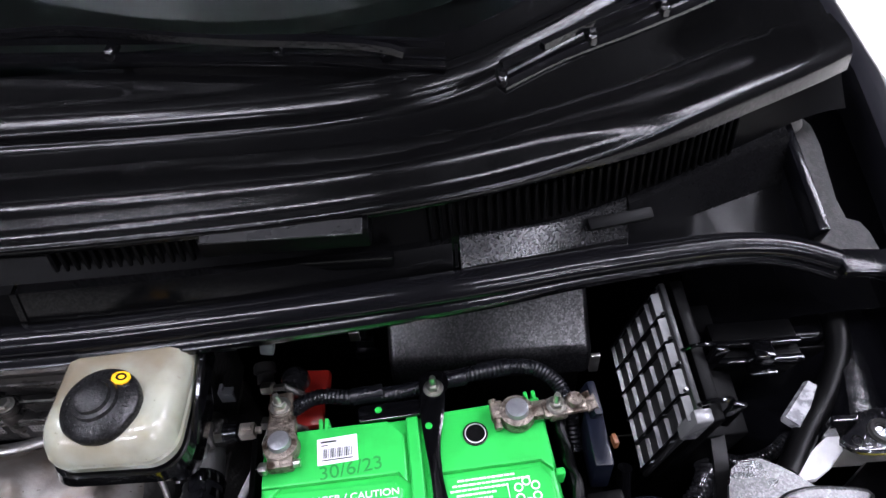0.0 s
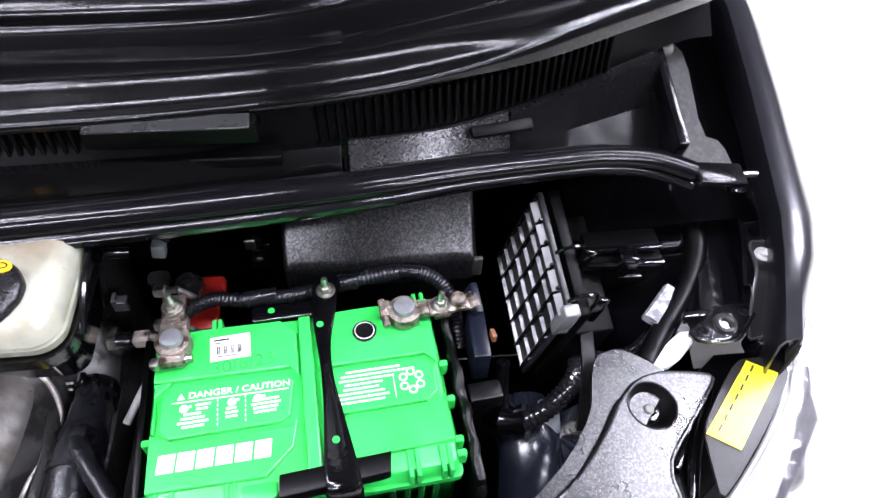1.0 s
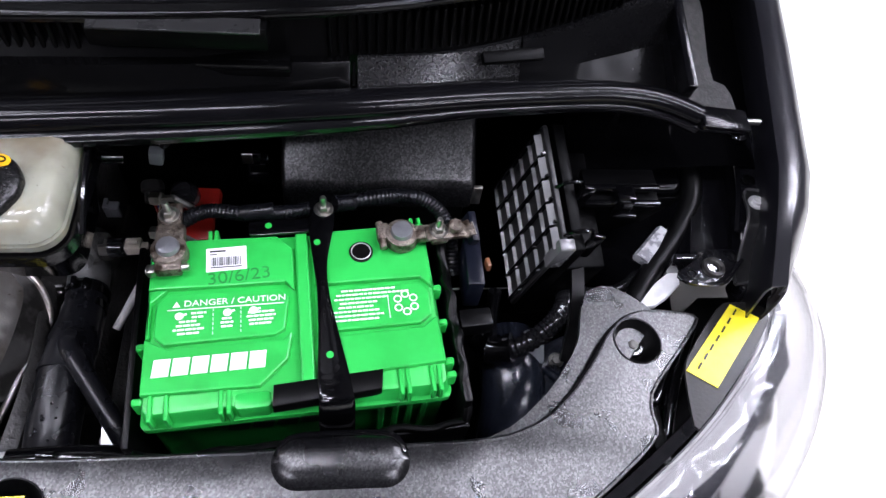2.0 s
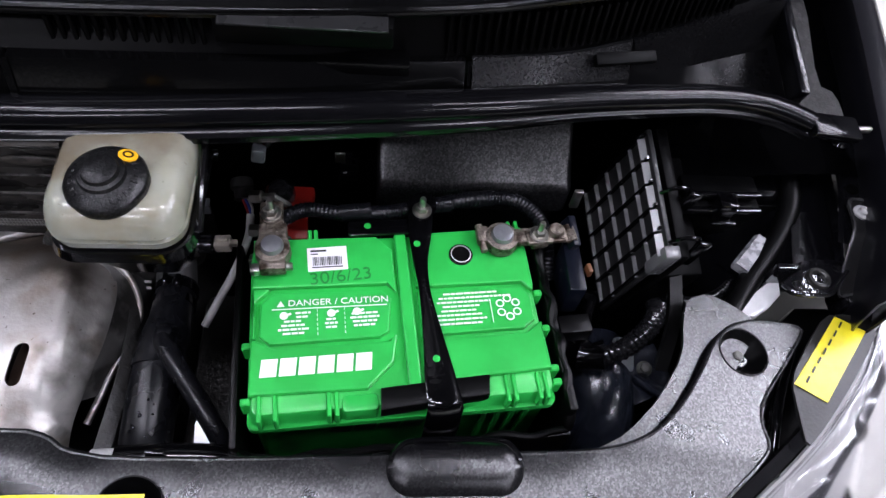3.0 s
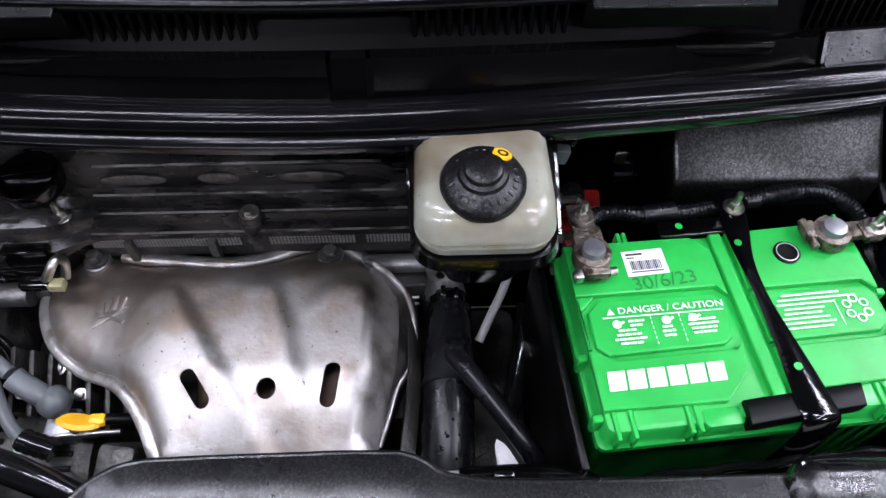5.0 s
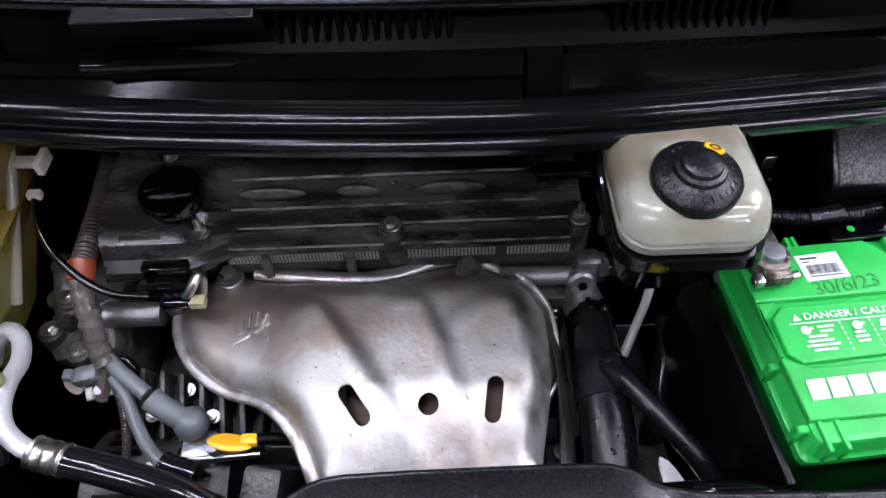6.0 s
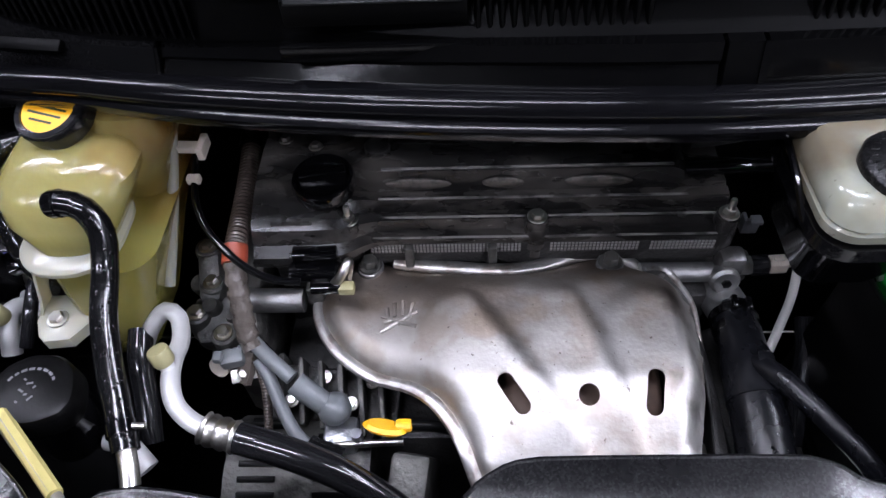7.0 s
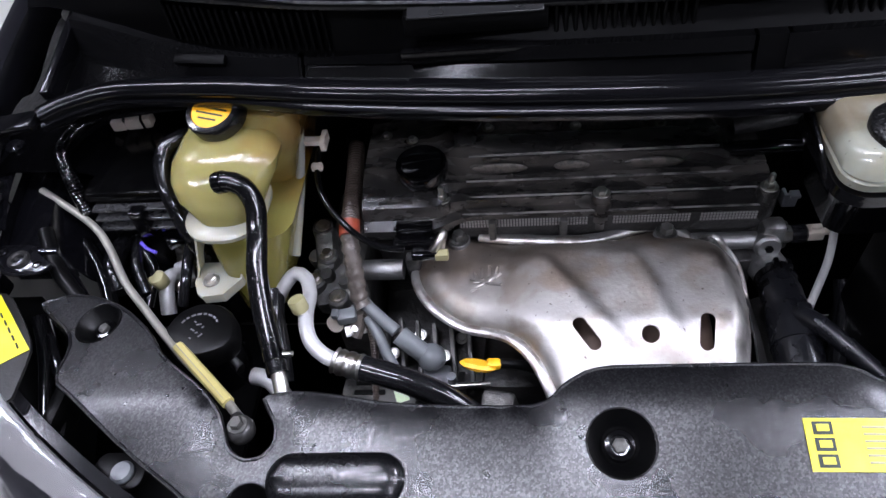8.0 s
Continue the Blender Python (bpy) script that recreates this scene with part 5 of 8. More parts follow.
part("link_plate", local(PT, join(box((0.038, 0.015, 0.005), pose(0.040, -0.002, 0.012, 3, 2, 4), 0.0018), box((0.017, 0.019, 0.011), pose(0.033, -0.001, 0.009, 0, 0, 8), 0.003), box((0.013, 0.012, 0.010), pose(0.052, -0.001, 0.011, 0, 8, -6), 0.003), lathe([(0.0075, 0), (0.008, 0.003), (0.0065, 0.006)], 9, pose(0.049, 0.001, 0.013)), box((0.010, 0.018, 0.004), pose(0.062, 0.0, 0.013, 0, -28, 4), 0.001))), M_LEAD, pos)
share("nut", STUD, PT @ pose(0.033, -0.001, 0.014), pos, "nut on the link plate")

link = thing("fuse_link_holder", "dark blue-black plastic fusible link block", "fuse holder", (0.462, 0.415, 0.85))
part("block", span(0.456, 0.472, 0.384, 0.436, 0.860, 0.903, 0.003), M_BLUE, link)
part("flap", box((0.008, 0.030, 0.020), pose(0.463, 0.440, 0.906, 10, 12, 8), 0.002), M_BLUE, link)
part("foot", box((0.030, 0.018, 0.020), pose(0.466, 0.368, 0.862, 0, 0, 6), 0.002), M_DEEP, link)
part("tag", box((0.004, 0.009, 0.010), pose(0.476, 0.405, 0.902, 0, 0, 10), 0.001), M_TAG, link, "dull orange plastic tag")
part("blade", box((0.008, 0.004, 0.024), pose(0.470, 0.470, 0.920, 0, 0, 0), 0.0008), M_STEEL, link)

cab = thing("battery_cable", "black corrugated cable along the back of the battery", "cable", (0.30, 0.465, 0.88))
part("conduit", ribbed([(0.200, 0.452, 0.898), (0.225, 0.468, 0.896), (0.26, 0.466, 0.895), (0.30, 0.468, 0.896), (0.36, 0.480, 0.898), (0.41, 0.486, 0.897), (0.437, 0.472, 0.893), (0.447, 0.448, 0.885), (0.45, 0.42, 0.86)], 0.0072, 0.0036, 0.1), M_HOSE, cab)
for x, y in ((0.27, 0.4665), (0.345, 0.477), (0.384, 0.4845)):
    part("tape", tube([(x - 0.014, y - 0.001, 0.896), (x + 0.014, y + 0.002, 0.8965)], 0.0080, 0.007, 14), M_HOSE, cab, "wrapping of black tape")

redcap = thing("terminal_cover", "red plastic terminal cover beside the cable", "terminal cover", (0.215, 0.505, 0.86))
part("cover", join(box((0.040, 0.026, 0.014), pose(0.210, 0.498, 0.870, 14, 0, -2), 0.003), box((0.032, 0.034, 0.012), pose(0.209, 0.474, 0.862, 6, 0, 4), 0.003), box((0.012, 0.010, 0.012), pose(0.192, 0.500, 0.880, 0, 20, 30), 0.002)), M_RED, redcap)
part("boot", lathe([(0.011, 0), (0.012, 0.004), (0.0115, 0.014), (0.009, 0.02), (0.005, 0.022)], 20, facing((0.203, 0.496, 0.880), (-0.2, -0.3, 1))), M_RUBBER, redcap)

# ---------------- fuse box cover ----------------
fb = thing("fuse_box", "black fuse box with a coarse grained cover", "fuse box", (0.385, 0.56, 0.80))
part("box", span(0.295, 0.472, 0.510, 0.60, 0.78, 0.878, 0.004), M_DEEP, fb)
def slope_box(x0, x1, y0, y1, zf, zb, drop, r):
    """A lid with a sloping top and rounded edges."""
    def loop(d, zfun):
        return [(x, y, zfun(x, y)) for x, y in rrect(x0 + d, x1 - d, y0 + d, y1 - d, max(0.002, r - d))]
    top = lambda x, y: zf + (zb - zf) * (y - y0) / (y1 - y0)
    return loft([loop(0, lambda x, y: top(x, y) - drop), loop(0, lambda x, y: top(x, y) - 0.006), loop(0.002, lambda x, y: top(x, y) - 0.0018), loop(0.006, top)])


part("lid", slope_box(0.289, 0.476, 0.495, 0.590, 0.897, 0.973, 0.03, 0.006), M_GRAIN, fb, "coarse grained lid")
part("latch", join(box((0.020, 0.018, 0.030), pose(0.262, 0.548, 0.862), 0.003), box((0.014, 0.012, 0.010), pose(0.258, 0.546, 0.882), 0.002), box((0.024, 0.006, 0.012), pose(0.263, 0.538, 0.858), 0.001)), M_GLOSS, fb)
part("latch_plate", box((0.010, 0.002, 0.014), pose(0.2535, 0.5395, 0.886), 0.0005, 1), M_STEEL, fb, "bright latch plate")

# ---------------- air filter housing ----------------
air = thing("air_filter_housing", "black air filter housing with a ribbed cover", "air filter box", (0.56, 0.47, 0.72))
A0, A1, A2, A3 = Vector((0.507, 0.530, 0.852)), Vector((0.517, 0.417, 0.812)), Vector((0.539, 0.408, 0.928)), Vector((0.527, 0.509, 0.968))


def face_at(u, v, d=0.0):
    """u from back to front, v from bottom to top, d outwards."""
    p = A0.lerp(A1, u).lerp(A3.lerp(A2, u), v)
    nrm = (A1 - A0).cross(A3 - A0).normalized()
    if nrm.x > 0:
        nrm = -nrm
    return p + nrm * d


def face_bar(u0, v0, u1, v1, half, d0, d1, along_u):
    bm = bmesh.new()
    du, dv = (0, half) if along_u else (half, 0)
    q = []
    for d in (d0, d1):
        k = 1.0 if d == d0 else 0.8
        drop = 2.6 * (d - d0) if along_u else 0.0
        for (u, v, s) in ((u0, v0, -1), (u0, v0, 1), (u1, v1, 1), (u1, v1, -1)):
            q.append(bm.verts.new(face_at(u + du * s * k, v + dv * s * k - drop, d)))
    for f in ((0, 1, 2, 3), (4, 5, 6, 7), (0, 1, 5, 4), (1, 2, 6, 5), (2, 3, 7, 6), (3, 0, 4, 7)):
        bm.faces.new([q[i] for i in f])
    return bm


def face_slab(u0, u1, v0, v1, d0, d1):
    bm = bmesh.new()
    q = [bm.verts.new(face_at(u, v, d)) for d in (d0, d1) for u, v in ((u0, v0), (u1, v0), (u1, v1), (u0, v1))]
    for f in ((0, 1, 2, 3), (4, 5, 6, 7), (0, 1, 5, 4), (1, 2, 6, 5), (2, 3, 7, 6), (3, 0, 4, 7)):
        bm.faces.new([q[i] for i in f])
    bmesh.ops.bevel(bm, geom=list(bm.edges), offset=0.002, segments=2, profile=0.5, affect="EDGES")
    return bm


cover = part("cover", face_slab(-0.03, 1.03, -0.03, 1.02, -0.006, 0.0), M_LID, air, "satin black ribbed cover")
for k in range(6):
    v = 0.05 + 0.185 * k
    for j in range(5):
        u0 = j / 5 + 0.012 + 0.02 * (k % 2)
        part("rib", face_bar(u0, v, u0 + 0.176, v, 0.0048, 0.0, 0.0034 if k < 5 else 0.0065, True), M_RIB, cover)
for k in range(6):
    u = 0.01 + 0.98 * k / 5
    part("rib", face_bar(u, 0.0, u, 1.0, 0.012, 0.0, 0.0035, False), M_GLOSS, cover)
part("body", join(face_slab(-0.02, 1.02, -0.3, 0.62, -0.07, -0.018), face_slab(-0.05, 1.05, -0.06, 1.0, -0.024, -0.012)), M_SLAT, air)
for u in (0.52, 0.93):
    c = face_at(u, 1.05, -0.012)
    clip = part("clamp_clip", tube([c + Vector((-0.010, 0.0, -0.004)), c + Vector((-0.002, -0.004, 0.009)), c + Vector((0.008, -0.004, 0.009)), c + Vector((0.016, 0, 0.002)), c + Vector((0.018, 0, -0.02))], 0.0020, 0.004, 8), M_GLOSS, air, "black wire clip")
    part("clip_lever", box((0.012, 0.004, 0.034), Matrix.Translation(c + Vector((0.017, -0.004, -0.014))) @ pose(0, 0, 0, 0, 14, 0), 0.001), M_GLOSS, air)
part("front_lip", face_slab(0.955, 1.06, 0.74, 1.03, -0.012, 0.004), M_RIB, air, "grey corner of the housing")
stay = part("stay", sweep(curve_points([(0.583, 0.47, 0.86), (0.572, 0.43, 0.875), (0.566, 0.38, 0.86), (0.560, 0.345, 0.82)], 0.01), [(-0.006, -0.003), (0.006, -0.003), (0.006, 0.003), (-0.006, 0.003)]), M_DEEP, air, "black stay")

conv = thing("convoluted_hose", "black corrugated hose below the air filter", "hose", (0.54, 0.38, 0.78))
part("hose", ribbed([(0.575, 0.44, 0.80), (0.572, 0.412, 0.822), (0.556, 0.386, 0.828), (0.528, 0.366, 0.822), (0.504, 0.360, 0.812)], 0.0105, 0.0052, 0.16), M_RUBBER, conv)
part("tape_joint", join(tube([(0.510, 0.362, 0.814), (0.492, 0.366, 0.806), (0.486, 0.378, 0.80)], 0.0165, 0.008, 12, scale_at=lambda s, i: 1 - 0.2 * (i % 2)), tube([(0.490, 0.37, 0.806), (0.489, 0.392, 0.84), (0.490, 0.402, 0.858)], 0.0065)), M_GLOSS, conv, "joint wrapped in black tape")

duct = thing("air_inlet_duct", "glossy blue-black plastic air intake duct", "air duct", (0.515, 0.33, 0.62))
part("tube", sweep(curve_points([(0.520, 0.400, 0.765), (0.519, 0.362, 0.772), (0.517, 0.32, 0.752), (0.515, 0.285, 0.70), (0.514, 0.27, 0.62)], 0.010), [(0.036 * math.cos(a), 0.026 * math.sin(a)) for a in [2 * math.pi * i / 24 for i in range(24)]], scale_at=lambda s, i: 0.82 + 0.4 * s), M_DUCT, duct)
part("end_plate", box((0.022, 0.034, 0.010), pose(0.540, 0.375, 0.788, 20, 12, 0), 0.004), M_GREYRUB, duct, "grey moulded rim")
brk = thing("support_bracket", "dark blue-grey pressed bracket with one bolt", "bracket", (0.555, 0.36, 0.74))
part("plate", box((0.050, 0.05, 0.006), pose(0.566, 0.362, 0.768, 12, -8, 20), 0.002), M_DUCT, brk)
part("arm", box((0.020, 0.075, 0.008), pose(0.578, 0.332, 0.785, -25, 30, 25), 0.003), M_DUCT, brk)
share("bolt", BOLT_D, pose(0.566, 0.366, 0.7725, 12, -8, 0), brk)

# relay box and loom by the inner wing
relay = thing("relay_box", "glossy black relay box with a latched lid", "relay box", (0.63, 0.53, 0.80))
part("body", span(0.572, 0.700, 0.488, 0.60, 0.78, 0.893, 0.006), M_DEEP, relay)
lidr = part("lid", slope_box(0.572, 0.690, 0.490, 0.60, 0.902, 0.922, 0.03, 0.012), M_SLICK, relay)
part("front_bead", span(0.574, 0.650, 0.474, 0.480, 0.9200, 0.9260, 0.002), M_GLOSS, lidr)
part("front_bead", span(0.572, 0.652, 0.463, 0.469, 0.9095, 0.9160, 0.002), M_GLOSS, lidr)
part("front_web", span(0.573, 0.651, 0.466, 0.496, 0.9000, 0.9150, 0.002), M_SLAT, lidr)
part("front_web", span(0.575, 0.649, 0.478, 0.500, 0.9140, 0.9240, 0.002), M_SLAT, lidr)
part("latch", join(span(0.604, 0.622, 0.459, 0.476, 0.900, 0.9285, 0.002), span(0.606, 0.630, 0.458, 0.470, 0.8985, 0.903, 0.001)), M_GLOSS, relay)

LOOM_LINE = [(0.700, 0.560, 0.915), (0.700, 0.516, 0.905), (0.695, 0.483, 0.898), (0.675, 0.449, 0.886), (0.646, 0.416, 0.876), (0.620, 0.383, 0.868)]
loom = thing("wiring_loom", "black wiring loom along the inner wing", "wiring", (0.68, 0.46, 0.83))
part("conduit", tube(LOOM_LINE, 0.0105, 0.008), M_DEEP, loom)
part("branch", ribbed([(0.575, 0.418, 0.836), (0.60, 0.412, 0.832), (0.63, 0.418, 0.835), (0.655, 0.437, 0.842)], 0.0062, 0.0034, 0.12), M_RUBBER, loom)
part("white_wrap", sweep(curve_points([(0.633, 0.421, 0.880), (0.649, 0.437, 0.882), (0.664, 0.452, 0.884)], 0.006), [(-0.007, -0.005), (0.007, -0.005), (0.0088, 0.0), (0.006, 0.006), (-0.006, 0.006), (-0.0088, 0.0)]), M_WRAP, loom, "white printed wrap label")
part("connector", box((0.020, 0.016, 0.012), pose(0.690, 0.478, 0.860, 10, 0, 45), 0.003), M_DARKGREY, loom)

mount = thing("lamp_mount", "shiny black stamped bracket behind the headlamp", "bracket", (0.69, 0.39, 0.86), "lamp mounts")
mount_l = thing("lamp_mount", "shiny black stamped bracket behind the headlamp", "bracket", (2 * CX - 0.69, 0.39, 0.86), "lamp mounts")
for owner, f in ((mount, lambda b: b), (mount_l, mirror)):
    part("plate", f(join(prism(rounded([(0.651, 0.392), (0.662, 0.381), (0.694, 0.380), (0.719, 0.404), (0.723, 0.418), (0.680, 0.418), (0.672, 0.405)], 1), 0.900, 0.906, 0.002), span(0.655, 0.722, 0.408, 0.414, 0.86, 0.905, 0.002))), M_MOUNT, owner)
    part("grommet", f(lathe([(0.0105, 0.0), (0.0110, 0.002), (0.0100, 0.0045), (0.0075, 0.0050), (0.0060, 0.0035), (0.0058, -0.004), (0.004, -0.0045)], 22, pose(0.688, 0.396, 0.9055))), M_DARKGREY, owner, "rubber grommet")
    for hx, hy in ((0.711, 0.408), (0.666, 0.390)):
        part("plate_hole", f(lathe([(0.0045, 0.0), (0.0048, 0.0012), (0.0036, 0.0016), (0.0034, 0.0004)], 16, pose(hx, hy, 0.9055))), M_DEEP, owner)
    part("rim", f(tube([(0.653, 0.391, 0.905), (0.663, 0.381, 0.905), (0.692, 0.380, 0.905), (0.706, 0.391, 0.906), (0.720, 0.405, 0.906)], 0.0022, 0.005, 8)), M_MOUNT, owner)
    part("lug", f(join(span(0.738, 0.750, 0.375, 0.405, 0.86, 0.893, 0.004), span(0.722, 0.732, 0.380, 0.402, 0.86, 0.892, 0.004))), M_MOUNT, owner)
    arm_out = rounded([(0.733, 0.472), (0.752, 0.471), (0.750, 0.440), (0.743, 0.412), (0.735, 0.390), (0.712, 0.386), (0.719, 0.414), (0.730, 0.445)], 1)
    arm_z = lambda x, y: 0.927 - 0.75 * max(0.0, 0.435 - y)
    part("arm", f(sheet(dense(arm_out, 0.006), arm_z, 0.003, 0.006)), M_LID, owner, "dark grey plastic arm")
    rim_line = [(x, y, arm_z(x, y) + 0.001) for x, y in arm_out]
    part("arm_rim", f(tube(rim_line + rim_line[:1], 0.0018, 0.006, 8)), M_RIDGE, owner)
    sc = part("screw", f(join(lathe([(0.0082, 0), (0.0082, 0.0016), (0.006, 0.002)], 22, pose(0.7415, 0.456, 0.9275)), lathe([(0.005, 0.001), (0.0048, 0.005), (0.003, 0.0056), (0.002, 0.004)], 16, pose(0.7415, 0.456, 0.9275)))), M_PIPE, owner, "bright pan-head screw")
    part("rail", f(sweep(curve_points([(0.731, 0.430, 0.914), (0.744, 0.475, 0.922), (0.751, 0.515, 0.927), (0.755, 0.555, 0.931)], 0.01), [(-0.012, -0.003), (-0.010, 0.002), (-0.008, 0.0005), (0.009, 0.0005), (0.011, 0.003), (0.013, -0.003)])), M_MOUNT, owner)
    part("rail_plug", f(lathe([(0.010, 0), (0.0105, 0.003), (0.008, 0.006), (0.003, 0.007)], 20, pose(0.749, 0.541, 0.931))), M_MOUNT, owner)
    for y in (0.486, 0.512):
        part("rail_hole", f(lathe([(0.006, 0), (0.0062, 0.0015), (0.004, 0.002)], 16, pose(0.744 + 0.2 * (y - 0.48), y, 0.9245))), M_DEEP, owner)
    part("seam_sealer", f(tube([(0.745, 0.549, 0.889), (0.742, 0.525, 0.888), (0.738, 0.507, 0.888), (0.728, 0.490, 0.887), (0.713, 0.471, 0.886), (0.705, 0.458, 0.884)], 0.0032, 0.004, 8, scale_at=lambda s, i: 0.8 + 0.35 * math.sin(i * 1.7))), M_WETHOSE, owner)
    part("tie_web", f(prism([(0.618, 0.371), (0.640, 0.396), (0.671, 0.417), (0.668, 0.396), (0.652, 0.382), (0.637, 0.373)], 0.872, 0.878, 0.002)), M_BARE if owner is mount else M_WING, owner, "bare pale metal web" if owner is mount else "")

for sgn in (1, -1):
    f = (lambda b: b) if sgn > 0 else mirror
    hinge = part("bonnet_hinge", f(sheet(dense(rounded([(0.655, 0.505), (0.718, 0.505), (0.712, 0.548), (0.692, 0.552), (0.702, 0.648), (0.686, 0.668), (0.668, 0.655), (0.655, 0.56)], 1), 0.01), lambda x, y: 0.988 + 0.25 * (y - 0.5) - 0.2 * (x - 0.66), 0.004, 0.01)), M_HINGE, car, "dusty black steel bonnet hinge")
    part("arm", f(box((0.010, 0.15, 0.022), pose(0.660, 0.595, 1.020, 12, 0, -2), 0.002)), M_WING, hinge)
    part("link", f(box((0.014, 0.07, 0.012), pose(0.672, 0.672, 1.036, 8, 0, -5), 0.002)), M_PIPE, hinge, "pale bare steel link")
    part("pivot", f(lathe([(0.008, 0), (0.008, 0.012), (0.005, 0.016)], 18, facing((0.664, 0.640, 1.030), (1, 0, 0)))), M_DARKCAST, hinge)
    part("stop", f(box((0.034, 0.004, 0.006), pose(0.716, 0.507, 0.985), 0.001)), M_STEEL, hinge)

# ---------------- brake fluid reservoir ----------------
br = thing("brake_fluid_reservoir", "milky white brake fluid reservoir with a black cap", "fluid reservoir", (0.118, 0.43, 0.90))


def tank_loops(spec):
    return [[(x, y, z) for x, y in rrect(x0, x1, y0, y1, r, 6)] for x0, x1, y0, y1, r, z in spec]


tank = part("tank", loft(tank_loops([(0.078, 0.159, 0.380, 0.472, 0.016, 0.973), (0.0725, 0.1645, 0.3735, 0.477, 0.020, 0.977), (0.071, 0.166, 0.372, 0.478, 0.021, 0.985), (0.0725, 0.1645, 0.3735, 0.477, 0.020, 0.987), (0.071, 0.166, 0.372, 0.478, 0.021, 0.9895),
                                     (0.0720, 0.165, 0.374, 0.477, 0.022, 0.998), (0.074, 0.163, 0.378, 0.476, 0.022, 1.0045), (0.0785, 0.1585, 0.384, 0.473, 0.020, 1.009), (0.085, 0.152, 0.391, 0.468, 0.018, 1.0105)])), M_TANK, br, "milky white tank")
CAPM = facing((0.1165, 0.405, 1.007), (-0.02, -0.10, 1))
CAPS = CAPM @ Matrix.Diagonal((0.9, 0.9, 0.78, 1.0))
cap = part("cap", local(CAPS, lathe([(0.0285, 0.0), (0.0305, 0.002), (0.0312, 0.0105), (0.0295, 0.0138), (0.0240, 0.0172), (0.0180, 0.0205), (0.0170, 0.0240), (0.0140, 0.0252), (0.0130, 0.0288), (0.0110, 0.0302), (0.004, 0.0306)], 48,
            wobble=lambda a, z: 1 + (0.006 * math.sin(36 * a) if 0.001 < z < 0.011 else 0))), M_CAP, br, "black embossed screw cap")
BADGE = pose(0, 0, 0, 0, 0, 63) @ pose(0.0238, 0, 0.0178, 0, 30, 0)
for i in range(26):
    a = 2 * math.pi * i / 26
    part("emboss", local(CAPS @ pose(0, 0, 0, 0, 0, math.degrees(a)) @ pose(0.0238, 0, 0.0174, 0, 30, 0), box((0.0036 if i % 3 else 0.0052, 0.0022, 0.0012), None, 0.0003, 1)), M_CAP, cap)
part("badge", local(CAPS, lathe([(0.0074, -0.0008), (0.0074, 0.0008), (0.0066, 0.0011)], 9, BADGE)), M_ORANGE, cap, "painted orange badge")
part("badge_ring", local(CAPS, lathe([(0.0042, 0.0008), (0.0042, 0.0015), (0.0026, 0.0015), (0.0025, 0.0008), (0.0042, 0.0008)], 20, BADGE, None, False)), M_CAP, cap)
part("bracket", loft(tank_loops([(0.090, 0.150, 0.400, 0.480, 0.016, 0.900), (0.078, 0.160, 0.382, 0.486, 0.02, 0.945), (0.068, 0.170, 0.368, 0.490, 0.022, 0.966), (0.070, 0.168, 0.370, 0.488, 0.022, 0.9745)])), M_GLOSS, br, "glossy black holder")
part("side_strap", tube([(0.170, 0.395, 0.968), (0.170, 0.43, 0.985), (0.170, 0.465, 0.995), (0.166, 0.49, 0.995)], 0.003, 0.006, 8), M_GLOSS, br)
part("side_strap", tube([(0.070, 0.40, 0.968), (0.068, 0.43, 0.985), (0.068, 0.465, 0.993)], 0.0025, 0.006, 8), M_GLOSS, br)
br.matrix_basis = pose(0.112, 0.416, 0.919) @ Matrix.Scale(0.96, 4)
for y, z in ((0.475, 0.905), (0.45, 0.888), (0.43, 0.87)):
    fit_ = thing("brake_fitting", "small metal brake line fitting", "pipe fitting", (0.185, y, z), "brake line fittings")
    part("nut", lathe([(0.006, 0), (0.0065, 0.002), (0.006, 0.010), (0.0035, 0.011), (0.0035, 0.022)], 6, facing((0.178, y, z), (1, -0.15, 0.25))), M_STEEL, fit_)
    part("line", tube([(0.198, y - 0.003, z + 0.005), (0.21, y - 0.002, z - 0.01), (0.205, y + 0.02, z - 0.05)], 0.003, 0.005, 8), M_DARKCAST, fit_)
sensor = thing("level_sensor_plug", "small grey wiring plug with a thin lead", "connector", (0.190, 0.505, 0.93))
part("plug", box((0.012, 0.010, 0.016), pose(0.186, 0.498, 0.937, 0, 10, 0), 0.002), M_GREYRUB, sensor)
part("lead", ribbed([(0.192, 0.500, 0.945), (0.202, 0.51, 0.955), (0.210, 0.53, 0.985)], 0.004, 0.003, 0.15), M_RUBBER, sensor)

# ---------------- engine ----------------
engine = thing("engine", "dusty four-cylinder engine with a black valve cover", "engine", (-0.13, 0.5, 0.50))


